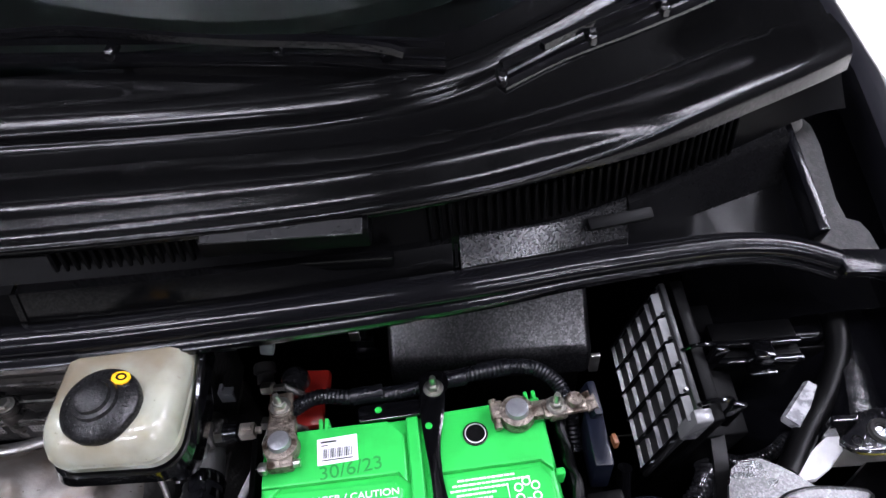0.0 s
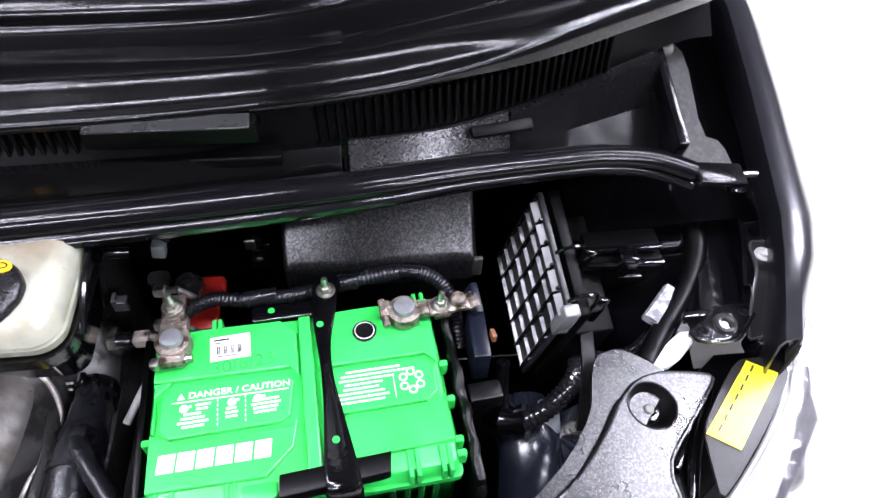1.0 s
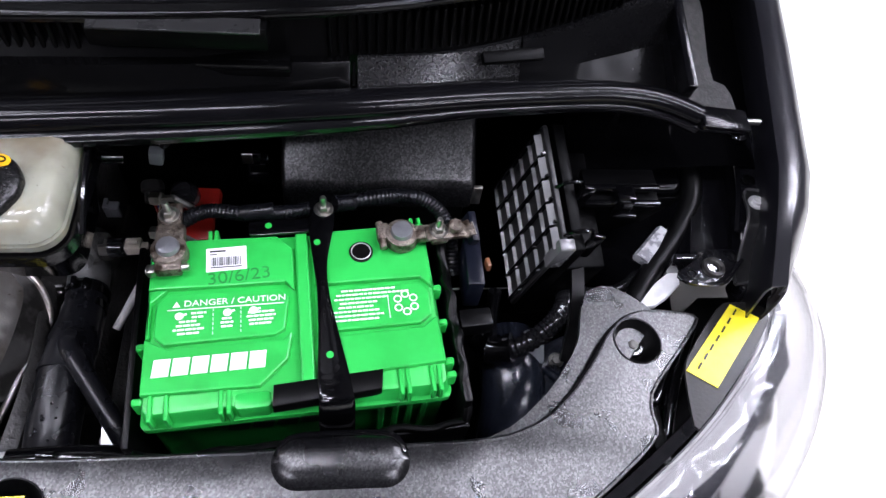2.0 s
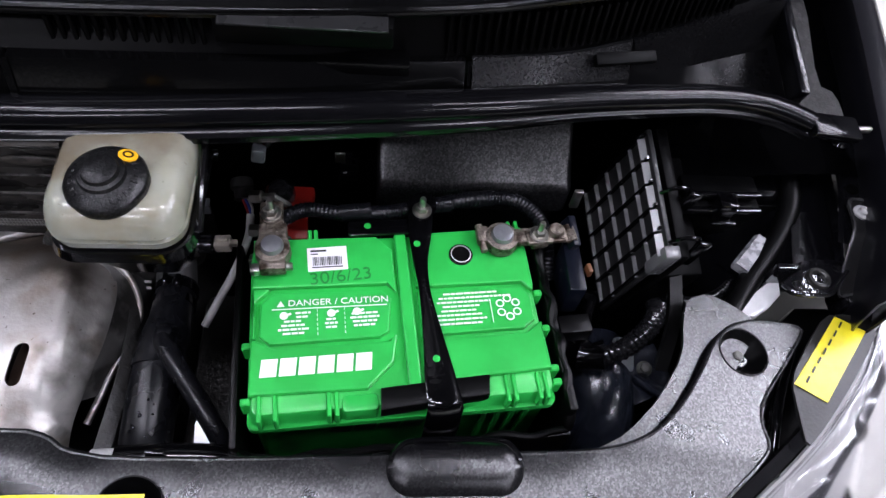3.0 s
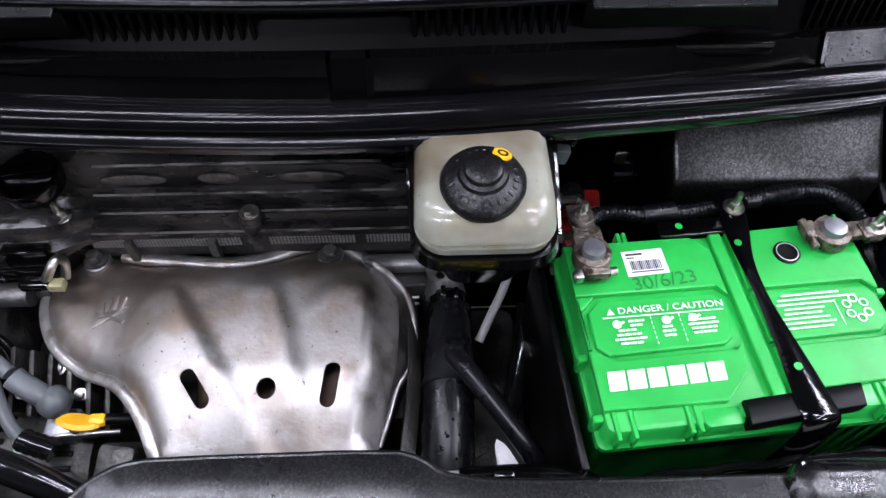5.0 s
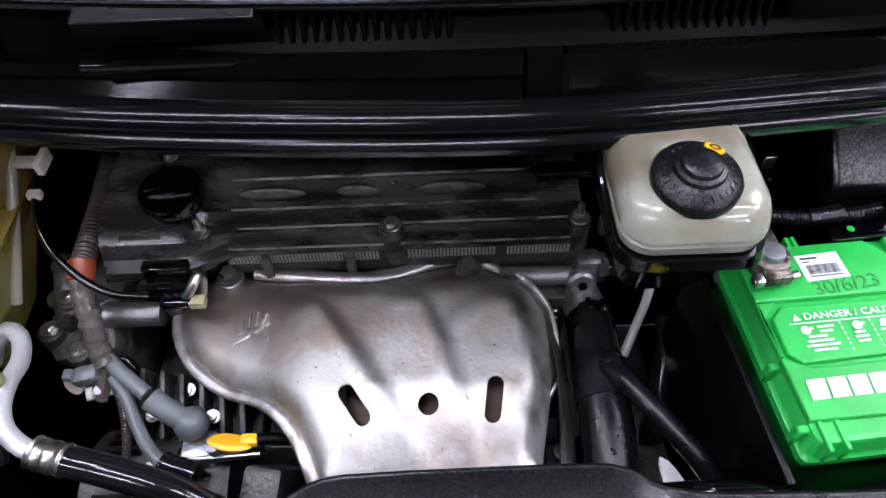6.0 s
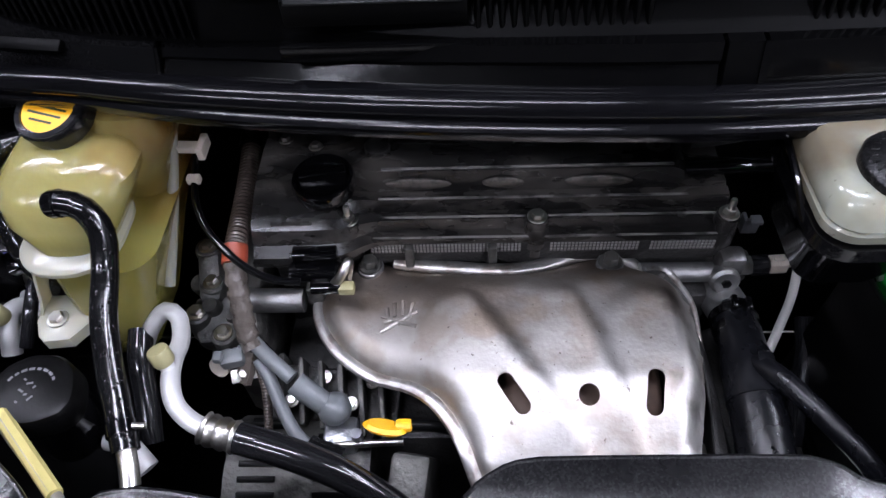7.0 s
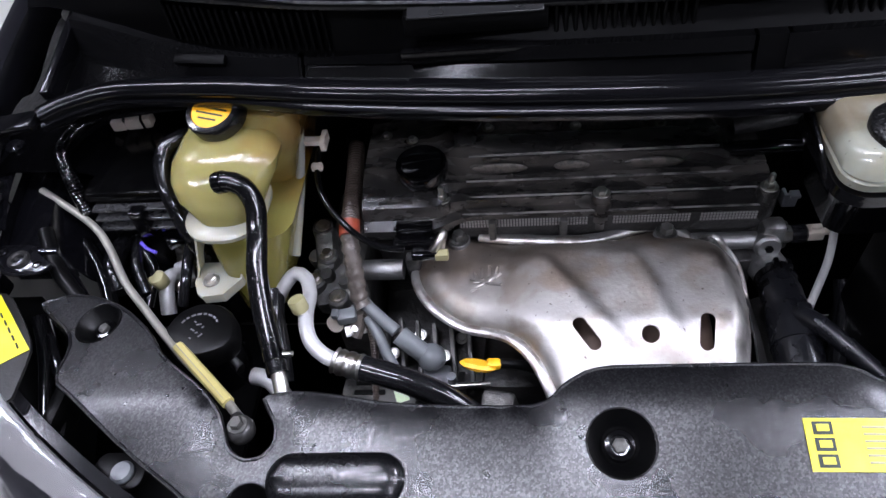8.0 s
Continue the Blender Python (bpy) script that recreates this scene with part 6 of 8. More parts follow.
def vc_section(x):
    """Front to back line of the valve cover at x."""
    t = 1 / (1 + math.exp((x + 0.245) / 0.008))       # the square head at the chain end
    k = 1 / (1 + math.exp((x - 0.047) / 0.004))       # the raised middle stops short of the other end
    pts = [(0.494, 0.842), (0.4905, 0.843), (0.4905, 0.8485), (0.501, 0.8505), (0.5035, 0.8605), (0.5128, 0.8620), (0.5155, 0.8550), (0.5172, 0.8725), (0.5258, 0.8740), (0.5285, 0.8670), (0.5315, 0.8935), (0.541, 0.8990), (0.558, 0.902), (0.564, 0.899), (0.569, 0.890), (0.61, 0.887)]
    head = [(0.474, 0.835), (0.470, 0.838), (0.470, 0.850), (0.480, 0.856), (0.485, 0.870), (0.492, 0.876), (0.500, 0.879), (0.510, 0.882), (0.520, 0.885), (0.535, 0.887), (0.550, 0.888), (0.570, 0.888), (0.600, 0.886), (0.620, 0.882), (0.625, 0.86), (0.626, 0.83)]
    low = [(y, min(z, 0.8745)) for y, z in pts]
    out = []
    for (y, z), (yl, zl), (yh, zh) in zip(pts, low, head):
        yy, zz = y * k + yl * (1 - k), z * k + zl * (1 - k)
        out.append((x, yy * (1 - t) + yh * t, zz * (1 - t) + zh * t))
    return out


vx = [-0.338] + list(np.linspace(-0.336, -0.262, 12)) + list(np.linspace(-0.258, -0.225, 14)) + list(np.linspace(-0.20, 0.03, 14)) + list(np.linspace(0.036, 0.060, 9)) + [0.075, 0.084, 0.086]
secs = [vc_section(x) for x in vx]
for s in (0, -1):
    secs[s] = [(x, y, 0.825 + (z - 0.825) * 0.8) for x, y, z in secs[s]]
vb = strip(secs)
for s in (secs[0], secs[-1]):
    vb.faces.new([vb.verts.new(v) for v in s])
bmesh.ops.remove_doubles(vb, verts=vb.verts, dist=0.0002)
vcov = part("valve_cover", vb, M_VALVE, engine, "dusty black valve cover", sharp=22)
for x in (-0.252, -0.085, 0.081):
    part("bolt_tower", join(lathe([(0.0115, 0.832), (0.0110, 0.86), (0.0100, 0.866), (0.006, 0.8665)], 20, pose(x, 0.500, 0.0)), lathe([(0.0085, 0.82), (0.0085, 0.838)], 16, pose(x, 0.4985, 0))), M_VALVE, vcov)
    share("bolt", STUD if x != -0.085 else BOLT, pose(x, 0.500, 0.8665), vcov)
for x, y in ((-0.202, 0.584), (-0.107, 0.581), (-0.017, 0.579), (-0.317, 0.583), (-0.287, 0.573)):
    share("bolt", BOLT_S, pose(x, y, 0.8905 if x > -0.25 else 0.8875), vcov)
part("rear_ledge", span(-0.235, 0.040, 0.572, 0.616, 0.880, 0.8905, 0.003), M_DUST, vcov, "dusty ledge behind the cover")
for x in (-0.215, -0.125, -0.035, 0.05):
    part("coil_lead", tube([(x, 0.578, 0.894), (x + 0.012, 0.590, 0.910), (x + 0.030, 0.606, 0.925), (x + 0.05, 0.63, 0.935)], 0.0035, 0.006, 10), M_RUBBER, vcov, "black coil lead")
    part("coil_top", box((0.030, 0.022, 0.016), pose(x - 0.016, 0.600, 0.897, 0, 0, 12), 0.004), M_GLOSS, vcov, "black ignition coil top")
part("breather_pipe", tube([(0.045, 0.536, 0.888), (0.075, 0.536, 0.889), (0.105, 0.538, 0.888), (0.135, 0.545, 0.88)], 0.0075, 0.006, 14), M_GLOSS, vcov, "black breather pipe")
for x in (-0.226, 0.022):
    part("boss", lathe([(0.012, 0.893), (0.012, 0.9045), (0.010, 0.9060), (0.004, 0.9062)], 22, pose(x, 0.556, 0)), M_VALVE, vcov)
for x, w in ((-0.190, 0.030), (-0.114, 0.019), (-0.030, 0.031)):
    sc_ = bmesh.new()
    bmesh.ops.create_uvsphere(sc_, u_segments=24, v_segments=10, radius=1.0)
    sc_.transform(pose(x, 0.5300, 0.8795, 14, 0, -1) @ Matrix.Diagonal((w, 0.0035, 0.0085, 1)))
    part("scallop", sc_, M_DUST, vcov, "dusty moulded swelling")
# Thin pale beads stand in for highlights along the step edges.
for y, z, x0, x1 in ((0.4925, 0.8490, -0.232, 0.078), (0.5062, 0.8612, -0.228, 0.072), (0.5180, 0.8733, -0.226, 0.048), (0.5335, 0.8955, -0.222, 0.034)):
    part("edge_highlight", tube([(x0, y, z), ((x0 + x1) / 2, y, z), (x1, y, z)], 0.0012, 0.03, 6), M_EDGE, vcov)
part("embossed_line", box((0.05, 0.004, 0.0012), pose(-0.012, 0.5110, 0.8620, 4, 0, 0), 0.0004, 1), M_VALVE, vcov, "worn embossed line")
part("casting_marks", box((0.036, 0.004, 0.0012), pose(-0.300, 0.4885, 0.8755, 20, 0, 0), 0.0004, 1), M_VALVE, vcov)
oc = part("oil_filler_cap", lathe([(0.0265, 0.0), (0.0275, 0.003), (0.0280, 0.012), (0.0265, 0.0155), (0.024, 0.0165), (0.0225, 0.0125), (0.005, 0.012)], 40, facing((-0.2715, 0.520, 0.8870), (0, -0.05, 1)), wobble=lambda a, z: 1 + (0.012 * math.sin(18 * a) if 0.002 < z < 0.013 else 0)), M_GLOSS, vcov, "round black oil filler cap")
part("grip_bar", box((0.042, 0.011, 0.016), facing((-0.2715, 0.520, 0.8960), (0, -0.05, 1)) @ pose(0, 0.002, 0.004, 0, 0, 8), 0.003), M_GLOSS, oc)
# cylinder head below, gasket mesh, block
part("cylinder_head", join(span(-0.335, 0.082, 0.500, 0.64, 0.70, 0.828, 0.006), span(-0.245, 0.078, 0.462, 0.51, 0.70, 0.795, 0.008)), M_BLOCK, engine)
part("block", span(-0.34, 0.09, 0.36, 0.63, 0.45, 0.71, 0.02), M_BLOCK, engine)
gasket = part("gasket_strip", span(-0.236, 0.078, 0.4915, 0.4945, 0.815, 0.8425, 0.0005, 1), M_BLOCK, engine, "perforated metal strip")
cell = mesh_of("cell", box((0.0021, 0.0012, 0.0026)), M_GASKET)
for r in range(3):
    for i in range(97):
        x = -0.234 + 0.0032 * i
        if abs(x + 0.085) < 0.012 or (-0.205 < x < -0.196) or (-0.128 < x < -0.120) or (0.008 < x < 0.016):
            continue
        share("cell", cell, pose(x, 0.4908, 0.8395 - 0.0040 * r), gasket)
for x in (-0.200, -0.124):
    part("web", span(x - 0.004, x + 0.004, 0.484, 0.492, 0.81, 0.842, 0.0015), M_DARKCAST, engine)
# oil rail and sensor at the end of the head
part("oil_rail", join(tube([(0.012, 0.482, 0.806), (0.078, 0.482, 0.806)], 0.0095, 0.01, 16), lathe([(0.0135, 0), (0.0135, 0.010), (0.011, 0.013)], 20, facing((0.086, 0.478, 0.806), (0, -1, 0.3))), box((0.024, 0.020, 0.034), pose(0.092, 0.486, 0.812), 0.005)), M_ALU, engine, "pale cast aluminium housing")
part("rail_plug", lathe([(0.0045, 0), (0.0045, 0.002), (0.002, 0.0022)], 6, facing((0.086, 0.4655, 0.810), (0, -1, 0.3))), M_DEEP, engine)
part("ribbed_pad", join(*[box((0.026, 0.0025, 0.003), pose(0.052, 0.470 - 0.0055 * i, 0.786 - 0.003 * i, 30, 0, 0)) for i in range(4)]), M_ALU, engine)
sens = thing("temperature_sensor", "steel sensor with an ivory wiring plug", "sensor", (0.13, 0.487, 0.80))
part("hex", lathe([(0.009, 0), (0.0095, 0.001), (0.0095, 0.008), (0.009, 0.009)], 6, facing((0.104, 0.487, 0.808), (1, 0, 0.05))), M_STEEL, sens)
part("barrel", lathe([(0.0095, 0), (0.010, 0.002), (0.010, 0.014), (0.008, 0.016)], 20, facing((0.113, 0.487, 0.8085), (1, 0, 0.05))), M_RUBBER, sens)
part("plug", join(box((0.016, 0.014, 0.012), pose(0.137, 0.487, 0.810, 0, -4, 0), 0.0015), box((0.008, 0.006, 0.006), pose(0.147, 0.487, 0.811), 0.001), box((0.010, 0.004, 0.004), pose(0.137, 0.487, 0.8175), 0.001)), M_IVORY, sens)
clip2 = thing("wiring_clip", "small grey metal wiring clip", "clip", (0.118, 0.520, 0.82))
part("clip", join(box((0.014, 0.004, 0.018), pose(0.116, 0.518, 0.828), 0.001), box((0.004, 0.012, 0.018), pose(0.110, 0.522, 0.828), 0.001), box((0.010, 0.010, 0.004), pose(0.119, 0.518, 0.836), 0.001)), M_POST, clip2)
knock = thing("wiring_plug", "dark grey round wiring plug with a pale cable", "connector", (0.155, 0.53, 0.83))
part("plug", lathe([(0.010, 0), (0.0115, 0.003), (0.0115, 0.010), (0.0085, 0.012), (0.0085, 0.022)], 20, facing((0.152, 0.548, 0.838), (0.12, -1, -0.4))), M_DARKGREY, knock)
for i, mt in enumerate((M_RED, material("blue_wire", (0.03, 0.06, 0.4), 0.4), M_WIRE)):
    part("wire", tube([(0.153 + 0.003 * i, 0.530, 0.832), (0.158 + 0.003 * i, 0.521, 0.824), (0.162, 0.512, 0.815)], 0.0014, 0.004, 6), mt, knock)
part("cable", tube([(0.162, 0.517, 0.820), (0.160, 0.495, 0.808), (0.148, 0.462, 0.795), (0.134, 0.437, 0.782), (0.121, 0.415, 0.769)], 0.0042, 0.006, 10), M_WIRE, knock, "pale grey sheathed cable")
# ---------------- exhaust heat shield ----------------
SH = [(-0.268, 0.488), (-0.252, 0.500), (-0.232, 0.501), (-0.215, 0.492), (-0.190, 0.487), (-0.161, 0.484), (-0.135, 0.479), (-0.109, 0.477), (-0.080, 0.484), (-0.055, 0.494), (-0.024, 0.500), (0.006, 0.494), (0.030, 0.474), (0.045, 0.440),
      (0.047, 0.400), (0.043, 0.360), (0.032, 0.310), (0.016, 0.235), (-0.055, 0.222), (-0.118, 0.235), (-0.136, 0.285), (-0.158, 0.332), (-0.188, 0.363), (-0.228, 0.383), (-0.262, 0.412), (-0.281, 0.447), (-0.281, 0.474)]
sh_line = smooth_outline(SH, 0.009)


def shield_z(x, y):
    d = min((x - a) ** 2 + (y - b) ** 2 for a, b in sh_line) ** 0.5
    z = 0.815 + 0.030 * smooth01((0.49 - y) / 0.05)
    z -= 0.75 * max(0.0, 0.355 - y) ** 1.25
    west = smooth01((-0.135 - x) / 0.10)
    z -= 0.030 * west * smooth01((0.49 - y) / 0.05) + 0.10 * max(0.0, -0.22 - x)
    # runners pressed into the sheet: each swells up gently from one side, falls off sharply on the other and starts in a round arch
    for x0, lean, w in ((-0.1325, -0.65, 0.030), (-0.0530, -0.30, 0.034), (0.020, -0.12, 0.030)):
        u = x - x0 - lean * (y - 0.41)
        top = 0.447 - 18.0 * (u + 0.014) ** 2 if u > -0.05 else 0.424
        swell = math.exp(u / w) if u < 0 else math.exp(-(u / 0.0065) ** 2)
        z += 0.0056 * swell * smooth01((top - y) / 0.014) * (1 - 0.45 * smooth01((0.37 - y) / 0.06))
    edge = 0.018 if y > 0.30 else 0.004
    east = smooth01((x + 0.02) / 0.06)
    z -= (0.012 + 0.022 * east) * max(0.0, 1 - d / (edge + 0.012 * east)) ** 2
    return z


shield = thing("heat_shield", "stamped bare metal exhaust heat shield with heat stains", "heat shield", (-0.11, 0.36, 0.72))
H_L, H_C, H_R = slot_loop(-0.1125, 0.3420, 0.0110, 0.0062, -55), disc_loop(-0.0558, 0.3405, 0.0080, 22), slot_loop(-0.0055, 0.3430, 0.0110, 0.0064, 80)
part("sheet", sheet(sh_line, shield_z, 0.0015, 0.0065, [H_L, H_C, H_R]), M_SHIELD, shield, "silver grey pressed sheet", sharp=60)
lipline = [Vector((x, y, shield_z(x, y) + 0.001)) for x, y in sh_line]
i0 = min(range(len(sh_line)), key=lambda i: (sh_line[i][0] + 0.218) ** 2 + (sh_line[i][1] - 0.493) ** 2)
i1 = min(range(len(sh_line)), key=lambda i: (sh_line[i][0] - 0.012) ** 2 + (sh_line[i][1] - 0.468) ** 2)
part("rolled_edge", sweep([v + Vector((0, 0.001, 0.0088)) for v in lipline[i0:i1]], [(u * 1.3, v) for u, v in circle(0.0052, 12)]), M_ROLL, shield)
j0 = min(range(len(sh_line)), key=lambda i: (sh_line[i][0] + 0.13) ** 2 + (sh_line[i][1] - 0.262) ** 2)
j1 = min(range(len(sh_line)), key=lambda i: (sh_line[i][0] + 0.281) ** 2 + (sh_line[i][1] - 0.474) ** 2)
RIM = [tuple(lipline[i1 - 1] + Vector((0, 0.001, 0.0075))), (0.0255, 0.463, 0.834), (0.038, 0.458, 0.822), (0.053, 0.448, 0.802), (0.060, 0.427, 0.780), (0.058, 0.394, 0.775), (0.044, 0.369, 0.770), (0.036, 0.342, 0.765), (0.028, 0.319, 0.760)]
TURN = [tuple(lipline[i1 - 1] + Vector((-0.003, -0.003, 0.003))), (0.019, 0.456, 0.834), (0.028, 0.450, 0.828), (0.040, 0.440, 0.818), (0.046, 0.423, 0.812), (0.045, 0.393, 0.810), (0.036, 0.366, 0.806), (0.028, 0.340, 0.800), (0.020, 0.318, 0.792)]
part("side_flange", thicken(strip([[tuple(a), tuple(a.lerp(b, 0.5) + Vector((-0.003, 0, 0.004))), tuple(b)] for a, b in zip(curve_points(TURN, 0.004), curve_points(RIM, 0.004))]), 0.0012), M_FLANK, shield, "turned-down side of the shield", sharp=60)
part("rolled_edge", tube(RIM, 0.0034, 0.005, 10), M_ROLL, shield)
part("rolled_edge", sweep([v + Vector((-0.003, -0.002, -0.004)) for v in lipline[j0:j1 + 1]], [(u * 1.5, v) for u, v in circle(0.0042, 10)]), M_ROLL, shield)
for x, y in ((-0.2375, 0.4855), (-0.0170, 0.4825)):
    z = shield_z(x, y)
    part("washer", lathe([(0.0125, -0.004), (0.0125, 0.004), (0.009, 0.0052)], 24, pose(x, y, z)), M_ALU, shield)
    share("bolt", BOLT_D, pose(x, y, z + 0.0045, 0, 0, 15) @ Matrix.Diagonal((1.35, 1.35, 1.5, 1)), shield, "dark flanged bolt")
STROKES = ((-0.016, 0.000, 0.016, 0.014), (-0.016, 0.016, 0.016, -0.002), (-0.010, 0.012, -0.012, 0.024), (-0.004, 0.013, -0.005, 0.028), (0.003, 0.013, 0.003, 0.028), (0.010, 0.012, 0.012, 0.024), (-0.013, 0.010, 0.012, 0.010))
for u0, v0, u1, v1 in STROKES:
    line = []
    for i in range(6):
        x, y = -0.207 + u0 + (u1 - u0) * i / 5, 0.414 + v0 + (v1 - v0) * i / 5
        line.append(Vector((x, y, shield_z(x, y) + 0.0006)))
    part("pressed_mark", sweep(line, [(u, v * 0.7) for u, v in circle(0.0019, 8)]), M_SHIELD, shield)
manifold = thing("exhaust_manifold", "rusty cast iron exhaust manifold under the shield", "exhaust manifold", (-0.09, 0.36, 0.70))
for x in (-0.11, -0.055, -0.005):
    part("runner", tube([(x, 0.48, 0.775), (x, 0.42, 0.79), (x * 0.9 - 0.005, 0.35, 0.800), (x * 0.6 - 0.02, 0.29, 0.76), (-0.05, 0.26, 0.70)], 0.019, 0.012, 14), M_AMBER, manifold)
inner = thing("inner_shield", "dark pressed steel shield beside the exhaust", "heat shield", (0.05, 0.38, 0.72))
part("sheet", thicken(strip([[(0.050 + 0.006 * math.sin(i * 0.5), 0.46 - 0.022 * i, 0.795 - 0.002 * i), (0.062 + 0.004 * math.sin(i * 0.5), 0.462 - 0.022 * i, 0.775), (0.064, 0.46 - 0.022 * i, 0.68)] for i in range(9)]), 0.002), M_BLOCK, inner)

# ---------------- radiator hose ----------------
th = thing("thermostat_housing", "dirty cast aluminium water outlet", "water outlet", (0.09, 0.48, 0.75))
part("neck", tube([(0.080, 0.52, 0.775), (0.085, 0.49, 0.779), (0.0935, 0.445, 0.786)], 0.0195, 0.006, 22), M_ALU, th)
part("flange", join(lathe([(0.027, 0), (0.028, 0.003), (0.028, 0.009), (0.024, 0.012)], 28, facing((0.083, 0.503, 0.776), (0.1, -1, 0.05))), box((0.018, 0.02, 0.03), pose(0.104, 0.492, 0.802), 0.005)), M_DARKCAST, th)
hose = thing("radiator_hose", "black rubber upper radiator hose", "hose", (0.09, 0.37, 0.75))
part("hose", tube([(0.0935, 0.452, 0.786), (0.0935, 0.440, 0.787), (0.093, 0.410, 0.789), (0.091, 0.373, 0.788), (0.0895, 0.333, 0.784), (0.088, 0.295, 0.775), (0.086, 0.262, 0.755)], 0.0225, 0.008, 24, scale_at=lambda s, i: 0.86 + 0.14 * smooth01((s - 0.22) / 0.1)), M_HOSE, hose)
for y, r in ((0.444, 0.0212), (0.430, 0.0208)):
    part("clamp", tube([(0.0935, y + 0.004, 0.7855), (0.0935, y - 0.004, 0.7862)], r, 0.004, 24), M_GLOSS, hose, "black spring clamp")
part("clamp_ear", join(box((0.005, 0.012, 0.010), pose(0.088, 0.446, 0.809, 10, 0, 0), 0.0015), box((0.005, 0.012, 0.010), pose(0.100, 0.444, 0.809, 10, 0, 0), 0.0015)), M_GLOSS, hose)
part("ridge", tube([(0.0905, 0.3665, 0.788), (0.0903, 0.3600, 0.788)], 0.0238, 0.004, 26), M_HOSE, hose)
part("branch", tube([(0.093, 0.388, 0.804), (0.100, 0.374, 0.814), (0.112, 0.356, 0.816), (0.132, 0.328, 0.813), (0.150, 0.302, 0.808), (0.160, 0.286, 0.798), (0.164, 0.272, 0.78)], 0.0088, 0.006, 16), M_HOSE, hose)
part("branch_collar", lathe([(0.013, 0), (0.0135, 0.003), (0.0115, 0.010), (0.009, 0.012)], 22, facing((0.095, 0.386, 0.804), (1, -0.15, 0.3))), M_HOSE, hose)
rng = random.Random(5)
drops = [lathe([(0.0010 * k, 0), (0.0011 * k, 0.0006 * k), (0.0006 * k, 0.0011 * k), (0.0002, 0.0012 * k)], 8, facing((0.0885 + 0.021 * math.sin(a), y, 0.784 + 0.021 * math.cos(a) - 0.10 * max(0, 0.333 - y)), (math.sin(a), 0, math.cos(a))))
         for k, a, y in [(rng.uniform(0.8, 1.9), rng.uniform(-0.7, 0.5), 0.275 + 0.08 * rng.random() ** 2) for _ in range(22)]]
part("droplets", join(*drops), M_DROP, hose, "drops of water")
lp = thing("coolant_pipe", "wet black coolant pipe with a bright end", "pipe", (0.14, 0.26, 0.84))
part("pipe", tube([(0.094, 0.259, 0.856), (0.12, 0.260, 0.856), (0.145, 0.260, 0.856), (0.175, 0.258, 0.854), (0.196, 0.250, 0.850), (0.212, 0.236, 0.842)], 0.0105, 0.006, 18), M_GLOSS, lp)
part("end", tube([(0.076, 0.258, 0.856), (0.105, 0.259, 0.856)], 0.0088, 0.006, 18), M_PIPE, lp, "bright metal pipe end")
part("clip", box((0.014, 0.006, 0.008), pose(0.125, 0.260, 0.868, 0, 0, 0), 0.0015), M_GLOSS, lp)
stay_w = thing("pipe_stay", "pale bare metal stay beside the radiator hose", "bracket", (0.135, 0.30, 0.775))
part("plate", sheet(dense(rounded([(0.128, 0.318), (0.138, 0.312), (0.150, 0.292), (0.148, 0.282), (0.130, 0.286)], 1), 0.004), lambda x, y: 0.775 + 0.2 * (y - 0.3), 0.003, 0.005), M_PIPE, stay_w)
part("leg", tube([(0.132, 0.300, 0.774), (0.130, 0.305, 0.73), (0.128, 0.31, 0.69)], 0.005, 0.01, 8), M_BLOCK, stay_w)
low = thing("gearbox_casting", "dirty aluminium gearbox casting low in the bay", "gearbox", (0.13, 0.38, 0.60))
part("casting", join(span(0.095, 0.17, 0.30, 0.50, 0.58, 0.69, 0.015), lathe([(0.03, 0), (0.032, 0.01), (0.026, 0.03)], 24, pose(0.135, 0.30, 0.69)), box((0.03, 0.05, 0.04), pose(0.060, 0.33, 0.70), 0.006)), M_BLOCK, low)
share("bolt", BOLT, pose(0.062, 0.345, 0.7205), low)
hz = thing("breather_hose", "black ribbed breather hose beside the battery", "hose", (0.15, 0.40, 0.74))
part("hose", tube([(0.172, 0.46, 0.76), (0.168, 0.43, 0.745), (0.160, 0.40, 0.725), (0.150, 0.36, 0.70)], 0.0095, 0.006, 14), M_RUBBER, hz)

# ---------------- coolant reservoir ----------------
res = thing("coolant_reservoir", "yellowed translucent coolant reservoir with a black cap", "coolant tank", (-0.44, 0.48, 0.78))
part("upper_tank", loft(tank_loops([(-0.488, -0.430, 0.424, 0.515, 0.028, 0.906), (-0.494, -0.423, 0.424, 0.530, 0.030, 0.915), (-0.507, -0.411, 0.428, 0.555, 0.032, 0.937), (-0.509, -0.402, 0.436, 0.575, 0.030, 0.951), (-0.505, -0.399, 0.446, 0.585, 0.028, 0.962),
                                          (-0.495, -0.404, 0.462, 0.588, 0.026, 0.971), (-0.478, -0.414, 0.478, 0.584, 0.022, 0.976)])), M_COOL, res, "yellowed upper tank")
part("lower_tank", loft(tank_loops([(-0.466, -0.432, 0.412, 0.47, 0.012, 0.79), (-0.472, -0.424, 0.406, 0.50, 0.018, 0.80), (-0.480, -0.408, 0.408, 0.545, 0.022, 0.86), (-0.484, -0.392, 0.414, 0.585, 0.026, 0.906)])), M_COOL, res, "yellowed lower tank with coolant in it")
part("rear_tank", loft(tank_loops([(-0.455, -0.404, 0.50, 0.61, 0.02, 0.88), (-0.455, -0.396, 0.49, 0.64, 0.02, 0.93), (-0.450, -0.382, 0.49, 0.645, 0.02, 0.965), (-0.440, -0.385, 0.50, 0.640, 0.018, 0.985), (-0.43, -0.391, 0.51, 0.63, 0.016, 0.988)])), M_COOL, res)
